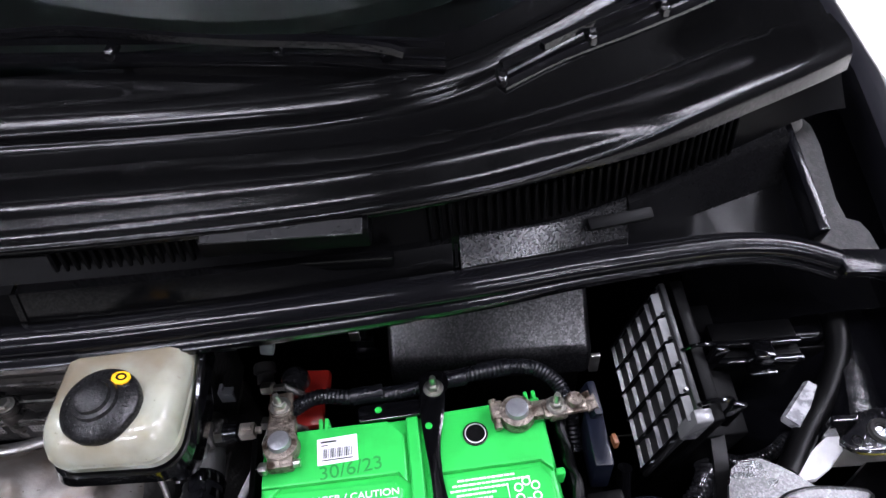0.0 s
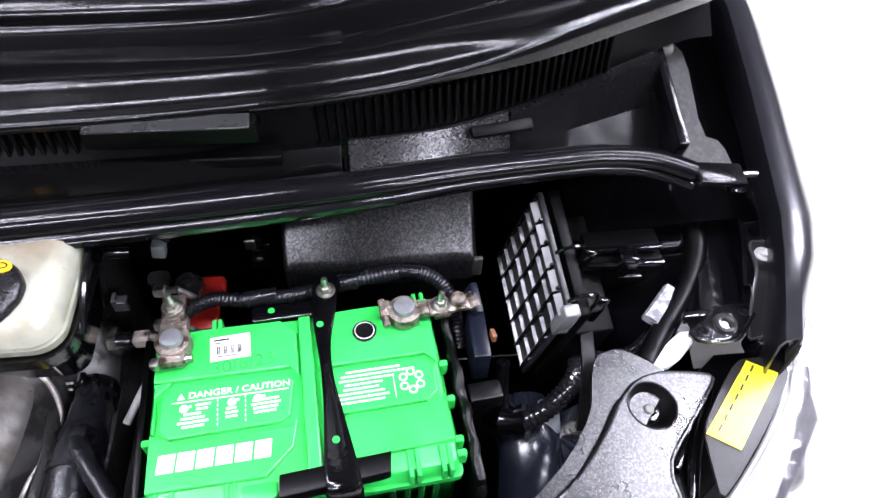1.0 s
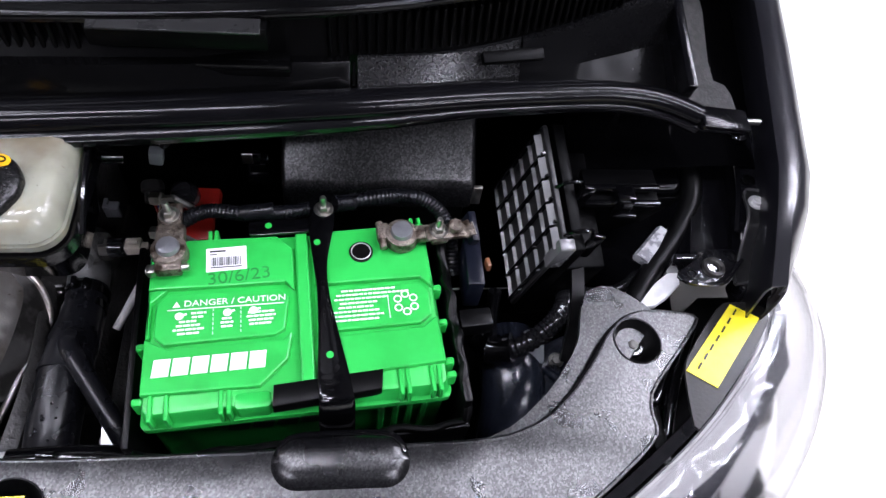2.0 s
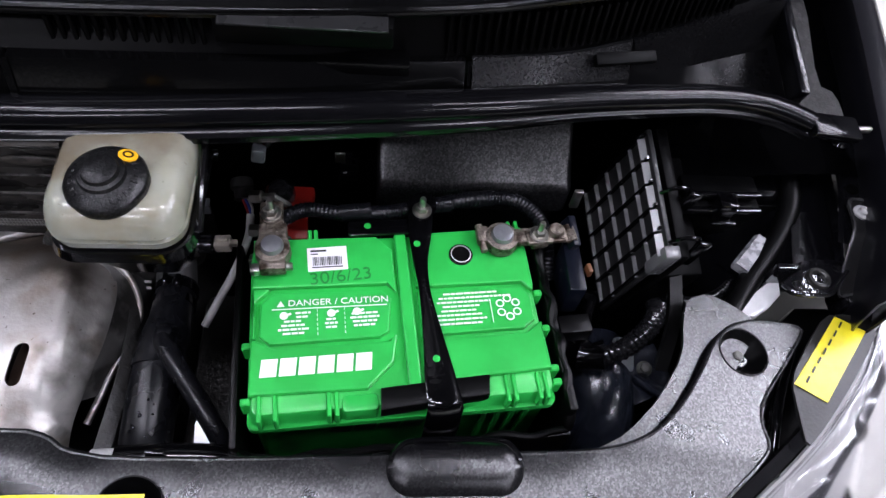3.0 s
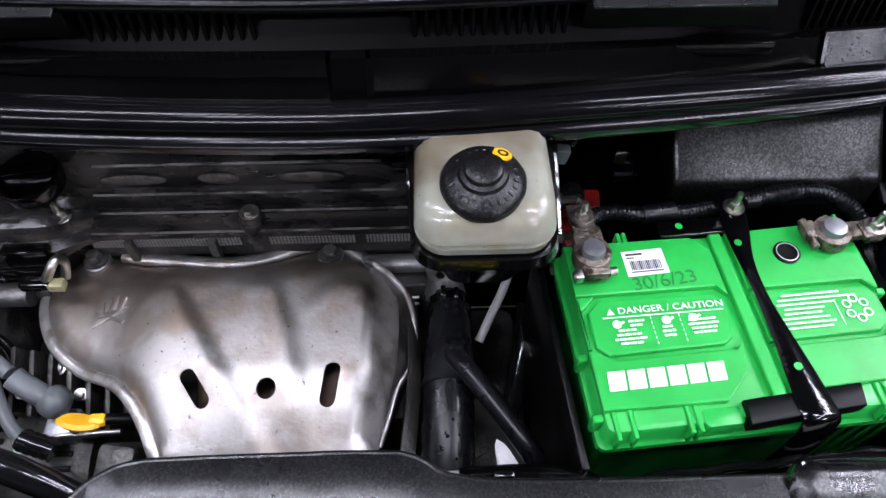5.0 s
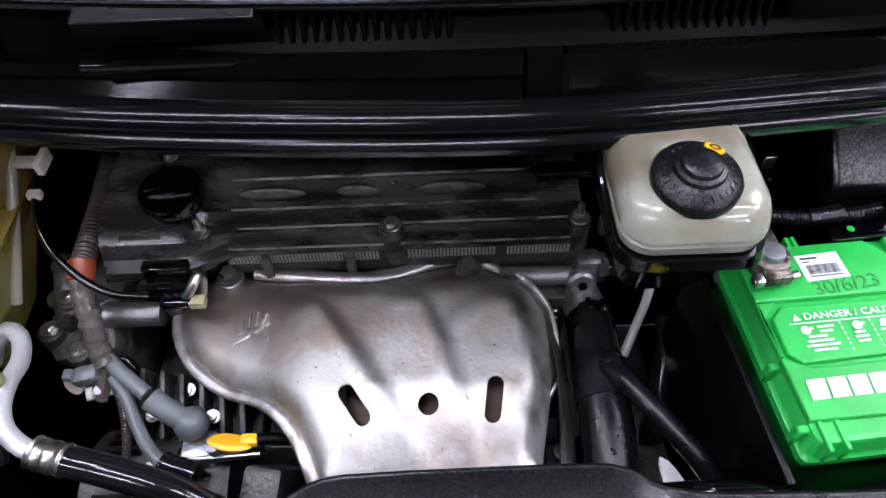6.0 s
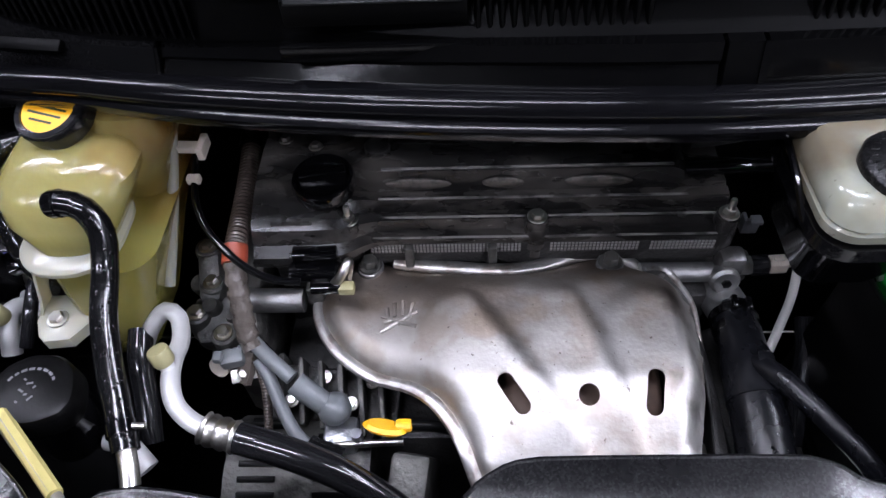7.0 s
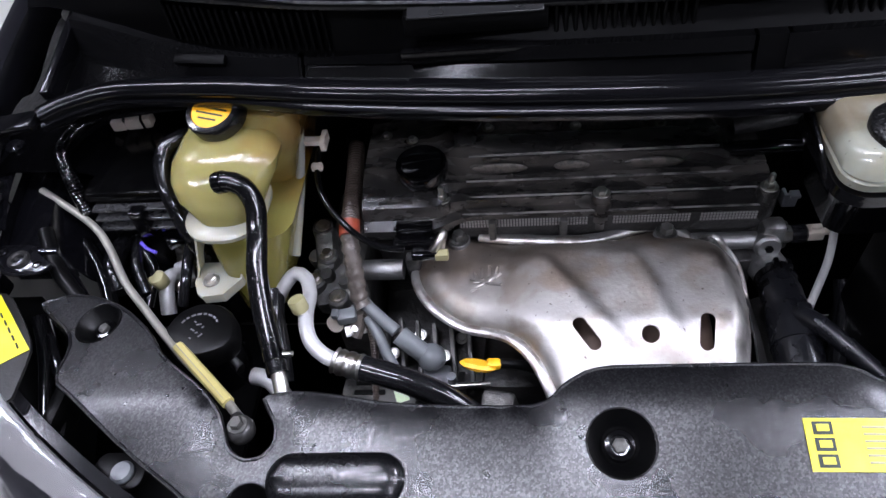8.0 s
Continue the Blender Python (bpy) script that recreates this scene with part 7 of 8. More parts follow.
part("ring", loft(tank_loops([(-0.498, -0.424, 0.412, 0.500, 0.034, 0.905), (-0.502, -0.420, 0.408, 0.504, 0.036, 0.908), (-0.502, -0.420, 0.408, 0.504, 0.036, 0.912), (-0.497, -0.425, 0.413, 0.500, 0.034, 0.915)])), M_COOLW, res, "pale welded seam ring")
part("gusset", tube([(-0.402, 0.575, 0.962), (-0.397, 0.530, 0.93), (-0.400, 0.49, 0.89), (-0.410, 0.45, 0.84)], 0.0050, 0.008, 10), M_COOLW, res, "pale moulded rib")
FOOT = [(-0.503, 0.430), (-0.504, 0.404), (-0.497, 0.389), (-0.488, 0.382), (-0.467, 0.384), (-0.453, 0.403), (-0.456, 0.430)]
part("foot", prism(FOOT, 0.851, 0.8555, 0.0012), M_COOLW, res, "pale mounting foot")
part("foot_web", thicken(strip([[(x, y, 0.854), (x * 0.86 - 0.0665, y * 0.94 + 0.029, 0.866), (x * 0.6 - 0.190, y * 0.7 + 0.135, 0.900)] for x, y in ((-0.503, 0.432), (-0.504, 0.418), (-0.503, 0.408))]), 0.002), M_COOLW, res, "pale web of the foot")
part("foot_web", thicken(strip([[(x, y, 0.850), (x, y, 0.861)] for x, y in ((-0.487, 0.3825), (-0.467, 0.3845), (-0.4535, 0.4035), (-0.4565, 0.430))]), 0.002), M_COOLW, res, "upturned rim of the foot")
share("bolt", BOLT, pose(-0.486, 0.405, 0.856), res, "bright flanged bolt")
CM = facing((-0.457, 0.508, 0.975), (-0.10, -0.30, 1))
part("neck", local(CM, lathe([(0.040, -0.020), (0.034, -0.012), (0.024, -0.004), (0.020, 0.004), (0.023, 0.005), (0.023, 0.008)], 26)), M_COOL, res)
rc = part("cap", local(CM, lathe([(0.0260, 0.006), (0.0280, 0.008), (0.0285, 0.022), (0.0270, 0.0250), (0.0225, 0.0255), (0.0220, 0.0240), (0.004, 0.0240)], 44)), M_RUBBER, res, "black screw cap with a yellow disc")
part("disc", local(CM, lathe([(0.0215, 0.0238), (0.0215, 0.0247), (0.003, 0.0248)], 40)), M_ORANGE, rc, "amber warning disc")
for i in range(5):
    w = 0.034 * (0.6, 0.95, 1.0, 0.9, 0.6)[i]
    part("disc_line", local(CM @ pose(0, 0.012 - 0.0060 * i, 0.0250, 0, 0, 0), box((w, 0.0019, 0.0003))), M_INK, rc)
rh = thing("coolant_hose", "wet black rubber hose from the coolant reservoir", "hose", (-0.41, 0.36, 0.88), "reservoir hoses")
part("hose", tube([(-0.450, 0.4345, 0.963), (-0.438, 0.434, 0.965), (-0.424, 0.431, 0.961), (-0.4145, 0.421, 0.945), (-0.414, 0.400, 0.925), (-0.412, 0.371, 0.910), (-0.405, 0.342, 0.895), (-0.395, 0.314, 0.882), (-0.384, 0.285, 0.872)], 0.0098, 0.006, 18), M_WETHOSE, rh)
part("clamp", tube([(-0.4475, 0.4345, 0.9635), (-0.4410, 0.4342, 0.9648)], 0.0108, 0.003, 18), M_GLOSS, rh)
part("clamp", tube([(-0.391, 0.303, 0.8785), (-0.388, 0.295, 0.876)], 0.0108, 0.003, 18), M_GLOSS, rh)
part("clamp_tab", box((0.010, 0.004, 0.004), pose(-0.376, 0.300, 0.881), 0.001), M_STEEL, rh)
part("pipe_stub", tube([(-0.386, 0.290, 0.8735), (-0.381, 0.277, 0.869), (-0.378, 0.264, 0.863)], 0.0068, 0.005, 16), M_STEEL, rh, "bright metal pipe stub")
r2 = thing("coolant_hose", "thin black hose behind the coolant reservoir", "hose", (-0.51, 0.46, 0.90), "reservoir hoses")
part("hose", tube([(-0.495, 0.525, 0.950), (-0.508, 0.516, 0.956), (-0.524, 0.500, 0.955), (-0.527, 0.478, 0.942), (-0.519, 0.458, 0.925), (-0.510, 0.444, 0.900), (-0.503, 0.437, 0.875), (-0.495, 0.44, 0.83)], 0.0085, 0.006, 16), M_WETHOSE, r2)
r3 = thing("overflow_hose", "short black hose below the coolant reservoir", "hose", (-0.425, 0.37, 0.80))
part("hose", tube([(-0.428, 0.41, 0.83), (-0.425, 0.385, 0.82), (-0.42, 0.36, 0.80), (-0.415, 0.33, 0.78)], 0.0105, 0.006, 16), M_RUBBER, r3)

# ---------------- pipes and plugs at the engine's front ----------------
ac = thing("aircon_pipe", "whitish aluminium air conditioning pipe with a black hose", "pipe", (-0.37, 0.34, 0.82))
part("pipe", tube([(-0.428, 0.408, 0.815), (-0.416, 0.412, 0.835), (-0.402, 0.418, 0.848), (-0.389, 0.411, 0.848), (-0.3815, 0.390, 0.847), (-0.3775, 0.365, 0.857), (-0.373, 0.343, 0.860), (-0.365, 0.326, 0.857), (-0.350, 0.3145, 0.852), (-0.335, 0.310, 0.850)], 0.0072, 0.005, 18), M_PIPE, ac)
part("ferrule", tube([(-0.3420, 0.3115, 0.851), (-0.339, 0.3105, 0.8505), (-0.334, 0.309, 0.850), (-0.326, 0.307, 0.8495), (-0.318, 0.305, 0.849), (-0.314, 0.304, 0.849)], 0.0128, 0.0022, 22, scale_at=lambda s, i: 0.93 + 0.07 * math.cos(i * 1.9)), M_STEEL, ac, "crimped steel ferrule")
part("hose", tube([(-0.316, 0.3045, 0.849), (-0.290, 0.298, 0.846), (-0.262, 0.291, 0.838), (-0.235, 0.283, 0.825), (-0.203, 0.27, 0.80), (-0.17, 0.25, 0.77)], 0.0118, 0.006, 18), M_RUBBER, ac, "black rubber hose")
part("valve_stem", tube([(-0.374, 0.352, 0.857), (-0.379, 0.358, 0.868)], 0.0060, 0.004, 14), M_PIPE, ac)
part("valve_cap", lathe([(0.0078, 0), (0.0085, 0.002), (0.0085, 0.012), (0.0078, 0.0135), (0.004, 0.0138)], 24, facing((-0.379, 0.358, 0.866), (-0.25, 0.3, 1)), wobble=lambda a, z: 1 + 0.02 * math.sin(14 * a)), M_OLIVE, ac, "olive plastic valve cap")
acl = thing("aircon_valve", "aluminium service valve with an olive cap", "valve", (-0.55, 0.43, 0.78))
part("body", join(tube([(-0.549, 0.46, 0.79), (-0.551, 0.448, 0.815), (-0.556, 0.43, 0.825), (-0.556, 0.405, 0.80)], 0.0085, 0.005, 14), box((0.022, 0.022, 0.018), pose(-0.546, 0.452, 0.815, 0, 0, 20), 0.004)), M_PIPE, acl)
part("valve_cap", lathe([(0.0082, 0), (0.0090, 0.002), (0.0090, 0.013), (0.008, 0.0145), (0.004, 0.0148)], 24, facing((-0.557, 0.424, 0.829), (-0.1, -0.1, 1))), M_OLIVE, acl, "olive plastic valve cap")

part("fitting", join(lathe([(0.0105, 0), (0.0125, 0.002), (0.0125, 0.006), (0.0095, 0.007), (0.0095, 0.010), (0.0125, 0.011), (0.0125, 0.016), (0.010, 0.018), (0.004, 0.0182)], 22, facing((-0.549, 0.470, 0.812), (0.15, 0.35, 1))), box((0.030, 0.020, 0.016), pose(-0.546, 0.446, 0.808, 20, 10, 40), 0.004), tube([(-0.549, 0.474, 0.828), (-0.545, 0.482, 0.84), (-0.54, 0.495, 0.85)], 0.006, 0.004, 12)), M_STEEL, acl, "bright steel pipe union")
uni = thing("wiring_plug", "small black wiring plug with blue and red leads", "connector", (-0.553, 0.470, 0.85))
part("plug", box((0.018, 0.020, 0.014), pose(-0.549, 0.468, 0.853, 20, 0, 35), 0.002), M_GLOSS, uni)
for dx, mt in ((-0.006, material("violet_blue_wire", (0.05, 0.05, 0.45), 0.35)), (0.000, material("violet_pale_wire", (0.12, 0.10, 0.5), 0.35)), (0.006, M_RED)):
    part("wire", tube([(-0.552 + dx, 0.474 + 0.3 * dx, 0.858), (-0.557 + dx, 0.481 + 0.3 * dx, 0.862), (-0.563 + dx, 0.486, 0.856)], 0.0019, 0.003, 6), mt, uni)

ps = thing("power_steering_reservoir", "black round fluid reservoir with a white-printed lid", "fluid reservoir", (-0.468, 0.33, 0.80))
part("body", lathe([(0.026, 0.80), (0.029, 0.81), (0.030, 0.850), (0.0305, 0.855)], 32, pose(-0.4685, 0.331, 0)), M_GLOSS, ps)
psl = part("lid", loft([[(x, y, z) for x, y in rounded([(-0.4685 + (0.0335 + d) * math.cos(radians(a)) * k, 0.331 + (0.0300 + d) * math.sin(radians(a)) * k) for a, k in ((0, 1), (35, 1), (70, 1), (105, 1), (140, 1), (180, 1), (215, 1), (250, 1), (290, 1), (322, 1.12), (340, 1.1))], 2)] for z, d in ((0.856, 0.001), (0.860, 0.0015), (0.874, 0.001), (0.8775, -0.001), (0.8785, -0.004))]), M_DEEP, ps, "flat black lid")
for i in range(8):
    a = radians(150 - 17 * i)
    part("print", box((0.0042 - 0.0012 * (i % 3 == 1), 0.0020, 0.0003), pose(-0.4690 + 0.019 * math.cos(a), 0.330 + 0.0165 * math.sin(a), 0.8789, 0, 0, math.degrees(a) - 90)), M_MARK, psl)
for i in range(7):
    part("print", box((0.0026 + 0.0022 * (i % 2), 0.0015, 0.0003), pose(-0.4735 + 0.0045 * (i % 3), 0.3375 - 0.0030 * i, 0.8789, 0, 0, 40 * (i % 3) - 30)), M_MARK, psl)
part("pipe", tube([(-0.435, 0.32, 0.81), (-0.418, 0.315, 0.81), (-0.40, 0.30, 0.80)], 0.0085, 0.006, 14), M_PIPE, ps)

rod = thing("bonnet_prop_rod", "grey steel bonnet prop rod with a yellowed sleeve", "prop rod", (-0.394, 0.225, 0.87))
part("rod", tube([(-0.402, 0.235, 0.884), (-0.418, 0.253, 0.880), (-0.473, 0.299, 0.876), (-0.537, 0.361, 0.876), (-0.564, 0.389, 0.878), (-0.596, 0.432, 0.881), (-0.622, 0.459, 0.887), (-0.664, 0.485, 0.897), (-0.694, 0.503, 0.900)], 0.0040, 0.01, 12), M_ROD, rod)
part("sleeve", sweep(curve_points([(-0.417, 0.252, 0.8815), (-0.45, 0.282, 0.8795), (-0.482, 0.311, 0.8775)], 0.01), [(0.0056 * math.cos(a), 0.0056 * math.sin(a)) for a in [2 * math.pi * i / 8 for i in range(8)]]), M_SLEEVE, rod, "yellowed plastic sleeve")
part("sleeve_groove", tube([(-0.4185, 0.2525, 0.8858), (-0.482, 0.3105, 0.8822)], 0.0010, 0.01, 6), M_ROD, rod)
part("ball_joint", join(lathe([(0.006, -0.008), (0.0105, -0.004), (0.0115, 0.001), (0.0105, 0.006), (0.007, 0.009), (0.003, 0.0095)], 22, pose(-0.394, 0.222, 0.893)), tube([(-0.396, 0.225, 0.890), (-0.405, 0.238, 0.884)], 0.0055, 0.004, 12)), M_DARKGREY, rod)
share("pin", BOLT_D, pose(-0.394, 0.222, 0.902), rod)

har = thing("engine_loom", "taped brown and grey wiring loom at the chain end", "wiring", (-0.345, 0.45, 0.80))
part("conduit", ribbed([(-0.362, 0.62, 0.862), (-0.357, 0.575, 0.862), (-0.353, 0.53, 0.862), (-0.350, 0.490, 0.864), (-0.349, 0.470, 0.864)], 0.0100, 0.0042, 0.1, 16), M_BROWNCON, har, "brown corrugated conduit")
part("conduit_end", tube([(-0.3625, 0.617, 0.8625), (-0.3605, 0.60, 0.8625)], 0.0118, 0.004, 14), M_DEEP, har)
part("red_tape", tube([(-0.3495, 0.474, 0.864), (-0.3485, 0.458, 0.858)], 0.0112, 0.004, 14), M_REDTAPE, har, "faded orange-red tape")
part("taped_run", sweep(curve_points([(-0.3485, 0.460, 0.860), (-0.347, 0.445, 0.845), (-0.345, 0.430, 0.825), (-0.343, 0.418, 0.806), (-0.338, 0.410, 0.798)], 0.004), circle(0.0100, 12), scale_at=lambda s, i: 0.95 + 0.10 * math.sin(i * 2.1)), M_TAPE, har, "brown tape wrapping")
part("grey_lead", tube([(-0.342, 0.418, 0.803), (-0.330, 0.407, 0.797), (-0.317, 0.397, 0.791), (-0.303, 0.387, 0.785)], 0.0068, 0.005, 14), M_GREYRUB, har)
part("boot", join(tube([(-0.300, 0.384, 0.783), (-0.290, 0.378, 0.777), (-0.272, 0.369, 0.766)], 0.0105, 0.004, 18), lathe([(0.004, -0.0135), (0.011, -0.010), (0.0150, -0.003), (0.0150, 0.004), (0.011, 0.0105), (0.004, 0.0135)], 22, pose(-0.2665, 0.3675, 0.764))), M_GREYRUB, har, "grey rubber boot")
part("second_lead", tube([(-0.336, 0.405, 0.787), (-0.325, 0.390, 0.778), (-0.311, 0.364, 0.770), (-0.298, 0.345, 0.766), (-0.286, 0.334, 0.764)], 0.0058, 0.005, 12), M_GREYRUB, har)
part("grommet", tube([(-0.286, 0.334, 0.764), (-0.279, 0.331, 0.762), (-0.264, 0.327, 0.758), (-0.258, 0.325, 0.756)], 0.0108, 0.003, 16, scale_at=lambda s, i: 0.9 + 0.1 * (i % 2)), M_RUBBER, har, "black ribbed grommet")
part("thin_conduit", ribbed([(-0.336, 0.402, 0.785), (-0.331, 0.385, 0.765), (-0.329, 0.36, 0.745), (-0.327, 0.32, 0.73)], 0.0042, 0.003, 0.14, 10), M_BROWNCON, har)
part("plug", join(box((0.022, 0.014, 0.016), pose(-0.358, 0.404, 0.790, 10, 0, 12), 0.003), box((0.008, 0.010, 0.008), pose(-0.368, 0.400, 0.800), 0.002)), M_GREYRUB, har, "grey wiring plug")
part("tape_tail", sweep(curve_points([(-0.343, 0.410, 0.795), (-0.348, 0.398, 0.78), (-0.352, 0.39, 0.772)], 0.004), [(-0.008, -0.003), (0.008, -0.003), (0.006, 0.003), (-0.006, 0.003)]), M_TAPE, har)

wire = thing("sensor_wire", "thin black cable with an ivory clip and black plug", "cable", (-0.36, 0.50, 0.86))
part("cable", tube([(-0.374, 0.555, 0.92), (-0.379, 0.532, 0.918), (-0.3805, 0.513, 0.908), (-0.377, 0.492, 0.898), (-0.366, 0.472, 0.889), (-0.350, 0.4565, 0.880), (-0.332, 0.446, 0.868), (-0.312, 0.441, 0.859), (-0.29, 0.443, 0.852)], 0.0034, 0.005, 10), M_GLOSS, wire)
part("clip", join(box((0.030, 0.010, 0.006), pose(-0.388, 0.532, 0.928, 0, 0, -3), 0.001), box((0.006, 0.022, 0.012), pose(-0.372, 0.533, 0.927), 0.001)), M_IVORY, wire, "ivory plastic clip")
part("collar", box((0.012, 0.008, 0.008), pose(-0.3805, 0.512, 0.909), 0.002), M_IVORY, wire)
part("plug", join(box((0.044, 0.018, 0.012), pose(-0.281, 0.459, 0.845, -20, 0, 0), 0.002), box((0.040, 0.012, 0.014), pose(-0.281, 0.472, 0.852, 0, 0, 0), 0.002), box((0.028, 0.010, 0.010), pose(-0.27, 0.4455, 0.840), 0.002)), M_GLOSS, wire, "black wiring plug")
part("olive_tip", box((0.014, 0.010, 0.009), pose(-0.252, 0.4445, 0.840), 0.0015), M_OLIVE, wire)
cyl = thing("cam_sensor_body", "short bright metal cylinder by the chain cover", "sensor", (-0.325, 0.46, 0.78))
part("cylinder", tube([(-0.352, 0.462, 0.797), (-0.300, 0.462, 0.797)], 0.0115, 0.01, 20), M_ALU, cyl)
part("bracket", box((0.016, 0.014, 0.03), pose(-0.288, 0.466, 0.80), 0.003), M_DARKCAST, cyl)
part("coiled_pipe", tube([(-0.272, 0.452, 0.830), (-0.258, 0.448, 0.848), (-0.250, 0.458, 0.858), (-0.252, 0.468, 0.842), (-0.256, 0.462, 0.825)], 0.0042, 0.004, 10), M_STEEL, cyl)

chain = thing("chain_cover", "dirty cast aluminium timing cover with bolts", "timing cover", (-0.37, 0.47, 0.60))
part("casting", join(span(-0.395, -0.345, 0.44, 0.60, 0.60, 0.795, 0.012), box((0.06, 0.05, 0.04), pose(-0.375, 0.455, 0.775, 20, 0, 12), 0.01)), M_DARKCAST, chain)
for x, y, z in ((-0.385, 0.472, 0.812), (-0.398, 0.446, 0.800), (-0.372, 0.430, 0.790)):
    part("boss", lathe([(0.012, -0.03), (0.012, 0), (0.010, 0.002)], 20, pose(x, y, z)), M_DARKCAST, chain)
    share("bolt", BOLT, pose(x, y, z + 0.002), chain)
part("lug", join(lathe([(0.014, -0.06), (0.0135, -0.004), (0.0120, 0.0)], 22, pose(-0.393, 0.505, 0.826)), box((0.022, 0.05, 0.05), pose(-0.390, 0.487, 0.795, 25, 0, 8), 0.007)), M_DARKCAST, chain, "cast lug with a bolt")
share("bolt", BOLT, pose(-0.393, 0.505, 0.826), chain)
for x, y, z, r in ((-0.386, 0.452, 0.806, 0.007), (-0.402, 0.478, 0.806, 0.008), (-0.366, 0.446, 0.800, 0.006)):
    part("boss", lathe([(r * 1.3, -0.025), (r * 1.2, -0.003), (r, 0)], 16, pose(x, y, z, 14, -6, 0)), M_DARKCAST, chain)
knock = thing("knock_sensor_plug", "round grey ribbed wiring plug with an ivory collar", "connector", (-0.37, 0.413, 0.76))
kp = part("shell", ribbed([(-0.372, 0.405, 0.778), (-0.368, 0.418, 0.772), (-0.362, 0.432, 0.764)], 0.0105, 0.0045, 0.16, 14), M_GREYRUB, knock)
part("collar", tube([(-0.3725, 0.4035, 0.7785), (-0.3735, 0.4005, 0.7800)], 0.0098, 0.002, 16), M_IVORY, kp, "ivory collar")
part("lead", tube([(-0.362, 0.432, 0.764), (-0.350, 0.440, 0.755), (-0.338, 0.430, 0.74), (-0.335, 0.41, 0.72)], 0.005, 0.005, 10), M_RUBBER, knock)
stay = thing("loom_bracket", "small bent steel bracket holding the loom", "bracket", (-0.335, 0.41, 0.74))
part("plate", join(box((0.034, 0.012, 0.0025), pose(-0.345, 0.398, 0.775, 24, 8, 20), 0.0006), box((0.0025, 0.012, 0.022), pose(-0.329, 0.404, 0.764, 0, 8, 20), 0.0006)), M_STEEL, stay)
share("bolt", BOLT_S, pose(-0.350, 0.396, 0.777, 24, 8, 0), stay)
rail = thing("block_casting", "dark ribbed engine block casting with small bolts", "engine block", (-0.30, 0.41, 0.70))
for i in range(6):
    part("rib", box((0.005, 0.062, 0.036), pose(-0.322 + 0.019 * i, 0.402 - 0.004 * i, 0.735, 18, 0, 6), 0.0015), M_DARKCAST, rail)
part("web", box((0.125, 0.06, 0.012), pose(-0.275, 0.396, 0.722, 18, 0, -6), 0.003), M_BLOCK, rail)
for x, y in ((-0.312, 0.386), (-0.284, 0.410), (-0.256, 0.382), (-0.238, 0.404)):
    share("bolt", BOLT_S, pose(x, y, 0.744, 18, 0, 20), rail)
alt = thing("alternator", "dirty aluminium alternator with cooling slots", "alternator", (-0.30, 0.33, 0.62))
part("body", tube([(-0.365, 0.335, 0.675), (-0.35, 0.335, 0.675), (-0.25, 0.335, 0.675), (-0.235, 0.335, 0.675)], 0.062, 0.02, 40), M_DARKCAST, alt)
for i in range(7):
    for x in (-0.335, -0.268):
        a = radians(48 + 12 * i)
        part("slot", box((0.034, 0.0055, 0.006), pose(x, 0.335 + 0.0615 * math.cos(a), 0.675 + 0.0615 * math.sin(a), math.degrees(a) - 90, 0, 0), 0.001), M_DEEP, alt)
part("terminal", join(box((0.03, 0.03, 0.02), pose(-0.262, 0.352, 0.742), 0.004), lathe([(0.005, 0), (0.005, 0.014)], 10, pose(-0.245, 0.345, 0.75))), M_POST, alt)
part("tag", box((0.014, 0.016, 0.0015), pose(-0.300, 0.338, 0.738, 10, 0, 20)), material("pale_green_tag", (0.6, 0.72, 0.45), 0.4), alt, "pale green paper tag")
part("cross_bolt", tube([(-0.285, 0.340, 0.748), (-0.205, 0.342, 0.752)], 0.0034, 0.01, 10), M_STEEL, alt)
dip = thing("dipstick", "yellow looped oil dipstick handle", "dipstick", (-0.212, 0.328, 0.80))
hb = lathe([(0.002, -0.0032), (0.010, -0.0030), (0.0125, 0.0), (0.010, 0.0030), (0.002, 0.0034)], 28)
hb.transform(pose(-0.214, 0.329, 0.811, -38, 8, -8) @ Matrix.Diagonal((1.45, 0.85, 1.0, 1)))
part("handle", join(hb, box((0.014, 0.010, 0.009), pose(-0.199, 0.331, 0.810, 0, 0, 0), 0.003)), M_YELLOW, dip, "yellow plastic pull")
part("stem", tube([(-0.196, 0.332, 0.809), (-0.182, 0.333, 0.806), (-0.168, 0.334, 0.80), (-0.155, 0.336, 0.785)], 0.0048, 0.005, 12), M_DEEP, dip)
bolt_block = thing("engine_bracket", "plain aluminium engine bracket", "bracket", (-0.195, 0.31, 0.68))
part("bracket", box((0.034, 0.05, 0.11), pose(-0.196, 0.318, 0.715, 20, 0, -8), 0.006), M_DARKCAST, bolt_block)

# coil plugs just under the seal
for x in (-0.262, -0.120, -0.034, 0.046):
    co = thing("ignition_lead", "black ignition coil lead behind the valve cover", "ignition coil", (x, 0.625, 0.87), "ignition coil leads")
    part("coil", box((0.030, 0.03, 0.022), pose(x - 0.012, 0.625, 0.878, 0, 0, 20), 0.005), M_DEEP, co)
    part("lead", tube([(x - 0.006, 0.610, 0.900), (x + 0.008, 0.618, 0.907), (x + 0.02, 0.632, 0.910)], 0.0042, 0.005, 10), M_GLOSS, co)
part_in = thing("intake_manifold", "dusty dark intake casting behind the engine", "intake manifold", (-0.12, 0.63, 0.80))
part("casting", join(span(-0.31, 0.08, 0.622, 0.652, 0.80, 0.925, 0.012), tube([(0.06, 0.58, 0.88), (0.10, 0.582, 0.885), (0.155, 0.59, 0.89)], 0.009, 0.01, 14)), M_DARKCAST, part_in)

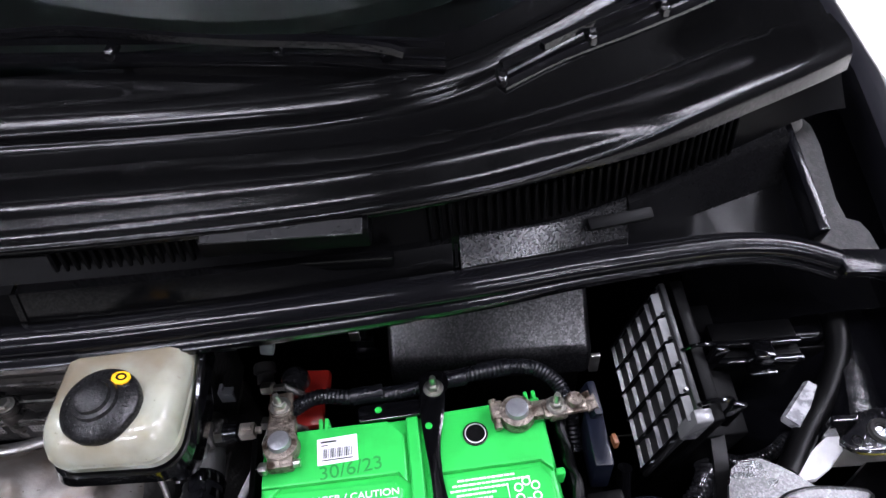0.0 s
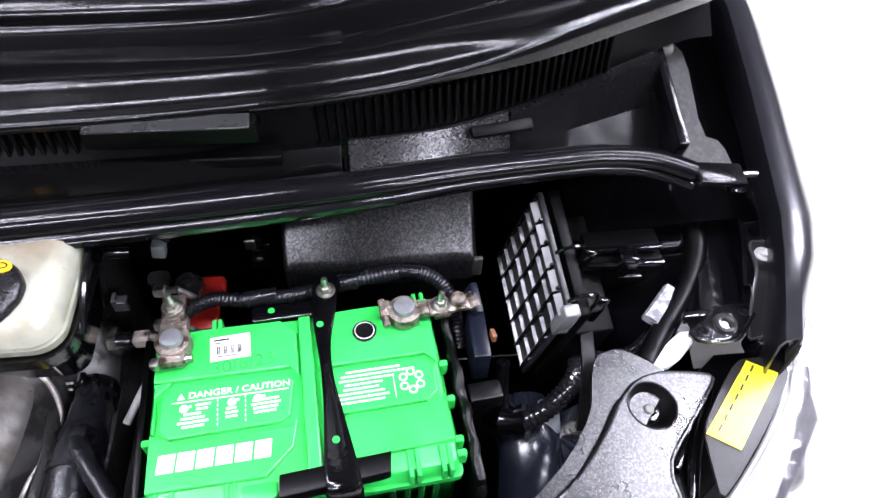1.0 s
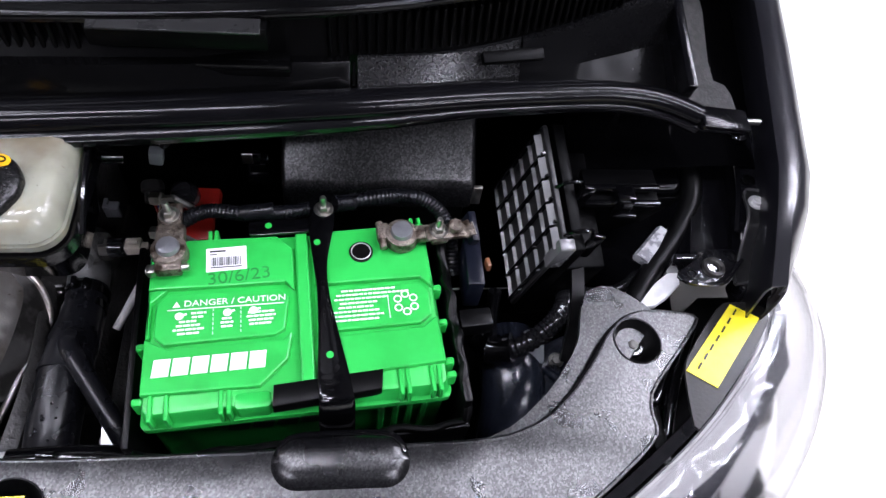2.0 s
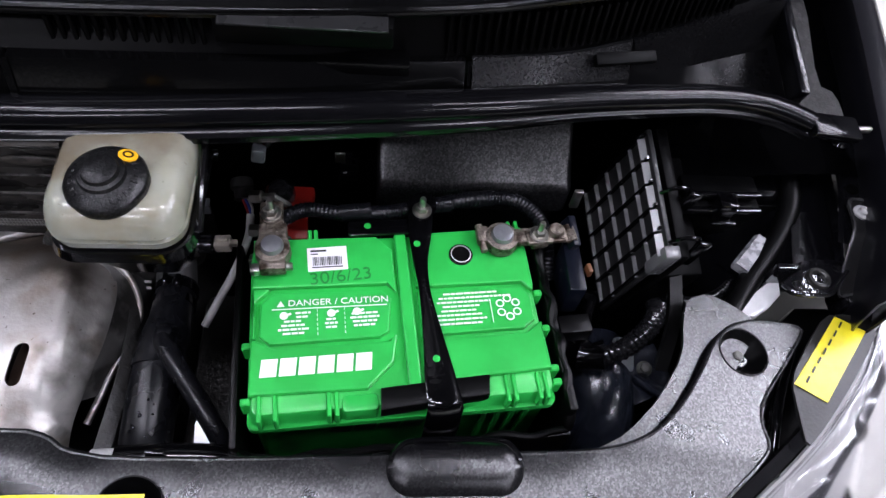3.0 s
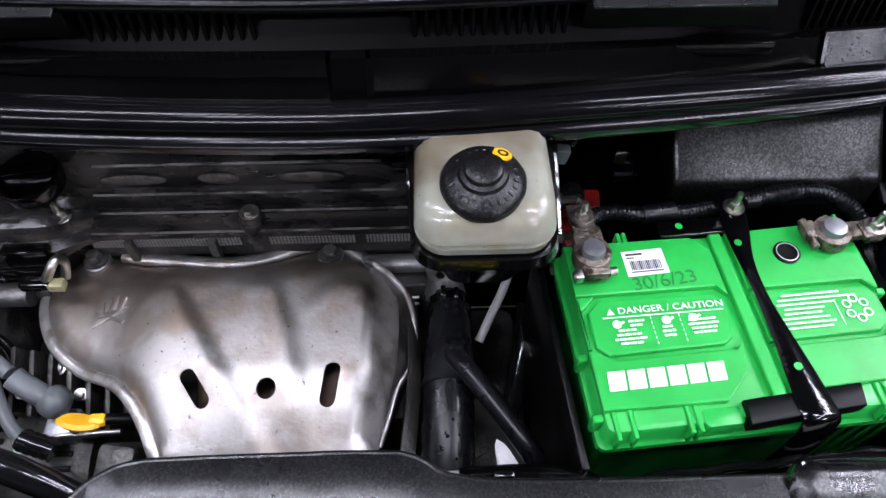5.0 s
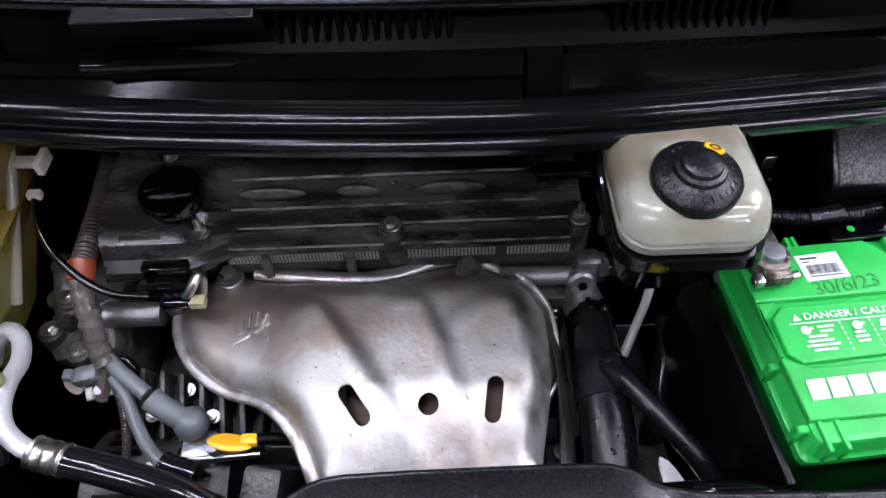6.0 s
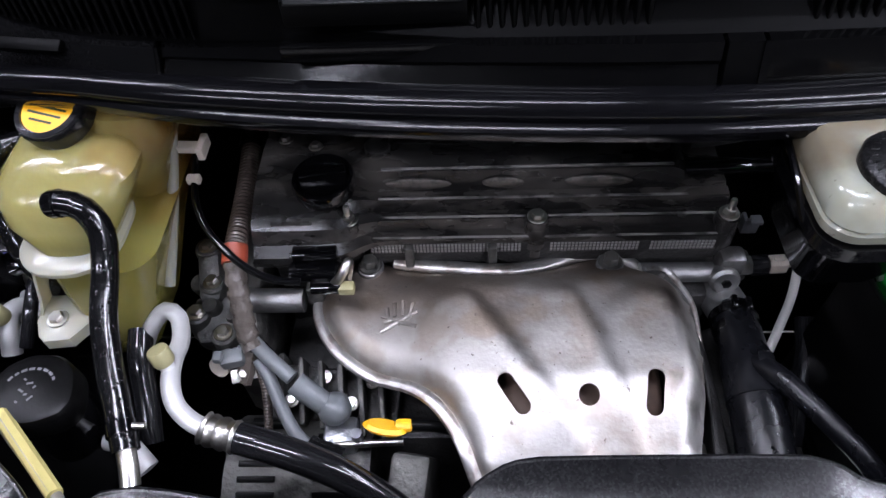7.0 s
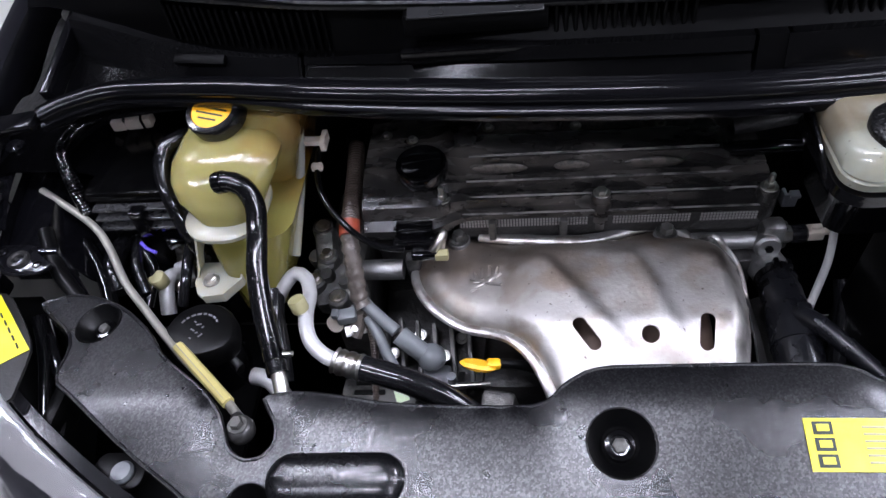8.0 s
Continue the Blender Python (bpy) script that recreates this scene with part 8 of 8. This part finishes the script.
# left relay box, plug and its conduit
lbx = thing("relay_box", "black relay box with a ridged front edge", "relay box", (-0.565, 0.51, 0.80))
part("body", span(-0.622, -0.512, 0.478, 0.60, 0.78, 0.905, 0.005), M_DEEP, lbx)
part("lid", span(-0.626, -0.508, 0.474, 0.60, 0.905, 0.918, 0.004), M_COWL, lbx)
for i in range(3):
    part("ridge", span(-0.620, -0.514, 0.466 - 0.003 * i, 0.477, 0.898 - 0.011 * i, 0.902 - 0.011 * i, 0.001, 1), M_RIDGE, lbx)
part("latch", span(-0.575, -0.560, 0.456, 0.470, 0.868, 0.905, 0.002), M_GLOSS, lbx)
lcn = thing("wiring_plug", "white wiring plug on a black conduit", "connector", (-0.60, 0.575, 0.92))
part("plug", box((0.046, 0.016, 0.014), pose(-0.600, 0.577, 0.932, 0, 0, 6), 0.003), M_IVORY, lcn)
for x in (-0.608, -0.588):
    part("band", box((0.003, 0.018, 0.016), pose(x, 0.577, 0.932, 0, 0, 20), 0.001), M_GLOSS, lcn)
part("conduit", ribbed([(-0.622, 0.577, 0.933), (-0.638, 0.580, 0.940), (-0.650, 0.562, 0.941), (-0.656, 0.540, 0.941), (-0.653, 0.515, 0.940), (-0.640, 0.490, 0.925), (-0.632, 0.474, 0.89)], 0.0078, 0.0036, 0.1), M_GLOSS, lcn)
ljunk = thing("front_loom", "tangle of black taped leads by the headlamp", "wiring", (-0.60, 0.42, 0.80))
for pts, r, mt in (([(-0.645, 0.46, 0.86), (-0.62, 0.43, 0.855), (-0.60, 0.40, 0.85), (-0.585, 0.37, 0.845)], 0.008, M_GLOSS), ([(-0.59, 0.47, 0.845), (-0.575, 0.45, 0.852), (-0.565, 0.43, 0.84), (-0.57, 0.40, 0.82)], 0.0065, M_GLOSS),
                   ([(-0.53, 0.465, 0.85), (-0.525, 0.43, 0.845), (-0.53, 0.40, 0.82)], 0.006, M_RUBBER), ([(-0.578, 0.455, 0.862), (-0.570, 0.448, 0.860), (-0.56, 0.446, 0.855)], 0.002, material("violet_wire", (0.08, 0.05, 0.4), 0.4)),
                   ([(-0.66, 0.44, 0.90), (-0.635, 0.40, 0.89), (-0.605, 0.37, 0.875), (-0.58, 0.35, 0.85)], 0.008, M_DEEP),
                   ([(-0.568, 0.494, 0.855), (-0.583, 0.482, 0.857), (-0.584, 0.459, 0.857), (-0.576, 0.428, 0.855), (-0.562, 0.402, 0.840)], 0.0062, M_WETHOSE), ([(-0.603, 0.472, 0.850), (-0.604, 0.446, 0.857), (-0.600, 0.422, 0.856), (-0.587, 0.400, 0.846)], 0.0105, M_WETHOSE)):
    part("lead", tube(pts, r, 0.006, 12), mt, ljunk)
for x, y, z, a in ((-0.585, 0.455, 0.845, 20), (-0.60, 0.425, 0.835, -30), (-0.575, 0.438, 0.83, 50)):
    part("plug", box((0.022, 0.016, 0.014), pose(x, y, z, 15, 10, a), 0.003), M_GLOSS, ljunk)
tab = thing("lamp_tab", "black lamp fixing tab with a grey grommet", "bracket", (-0.51, 0.205, 0.84))
part("plate", prism(rrect(-0.535, -0.488, 0.190, 0.222, 0.01), 0.846, 0.852, 0.002), M_DEEP, tab)
part("grommet", lathe([(0.0095, 0), (0.010, 0.003), (0.008, 0.006), (0.004, 0.0062)], 22, pose(-0.506, 0.203, 0.852)), M_GREYRUB, tab)
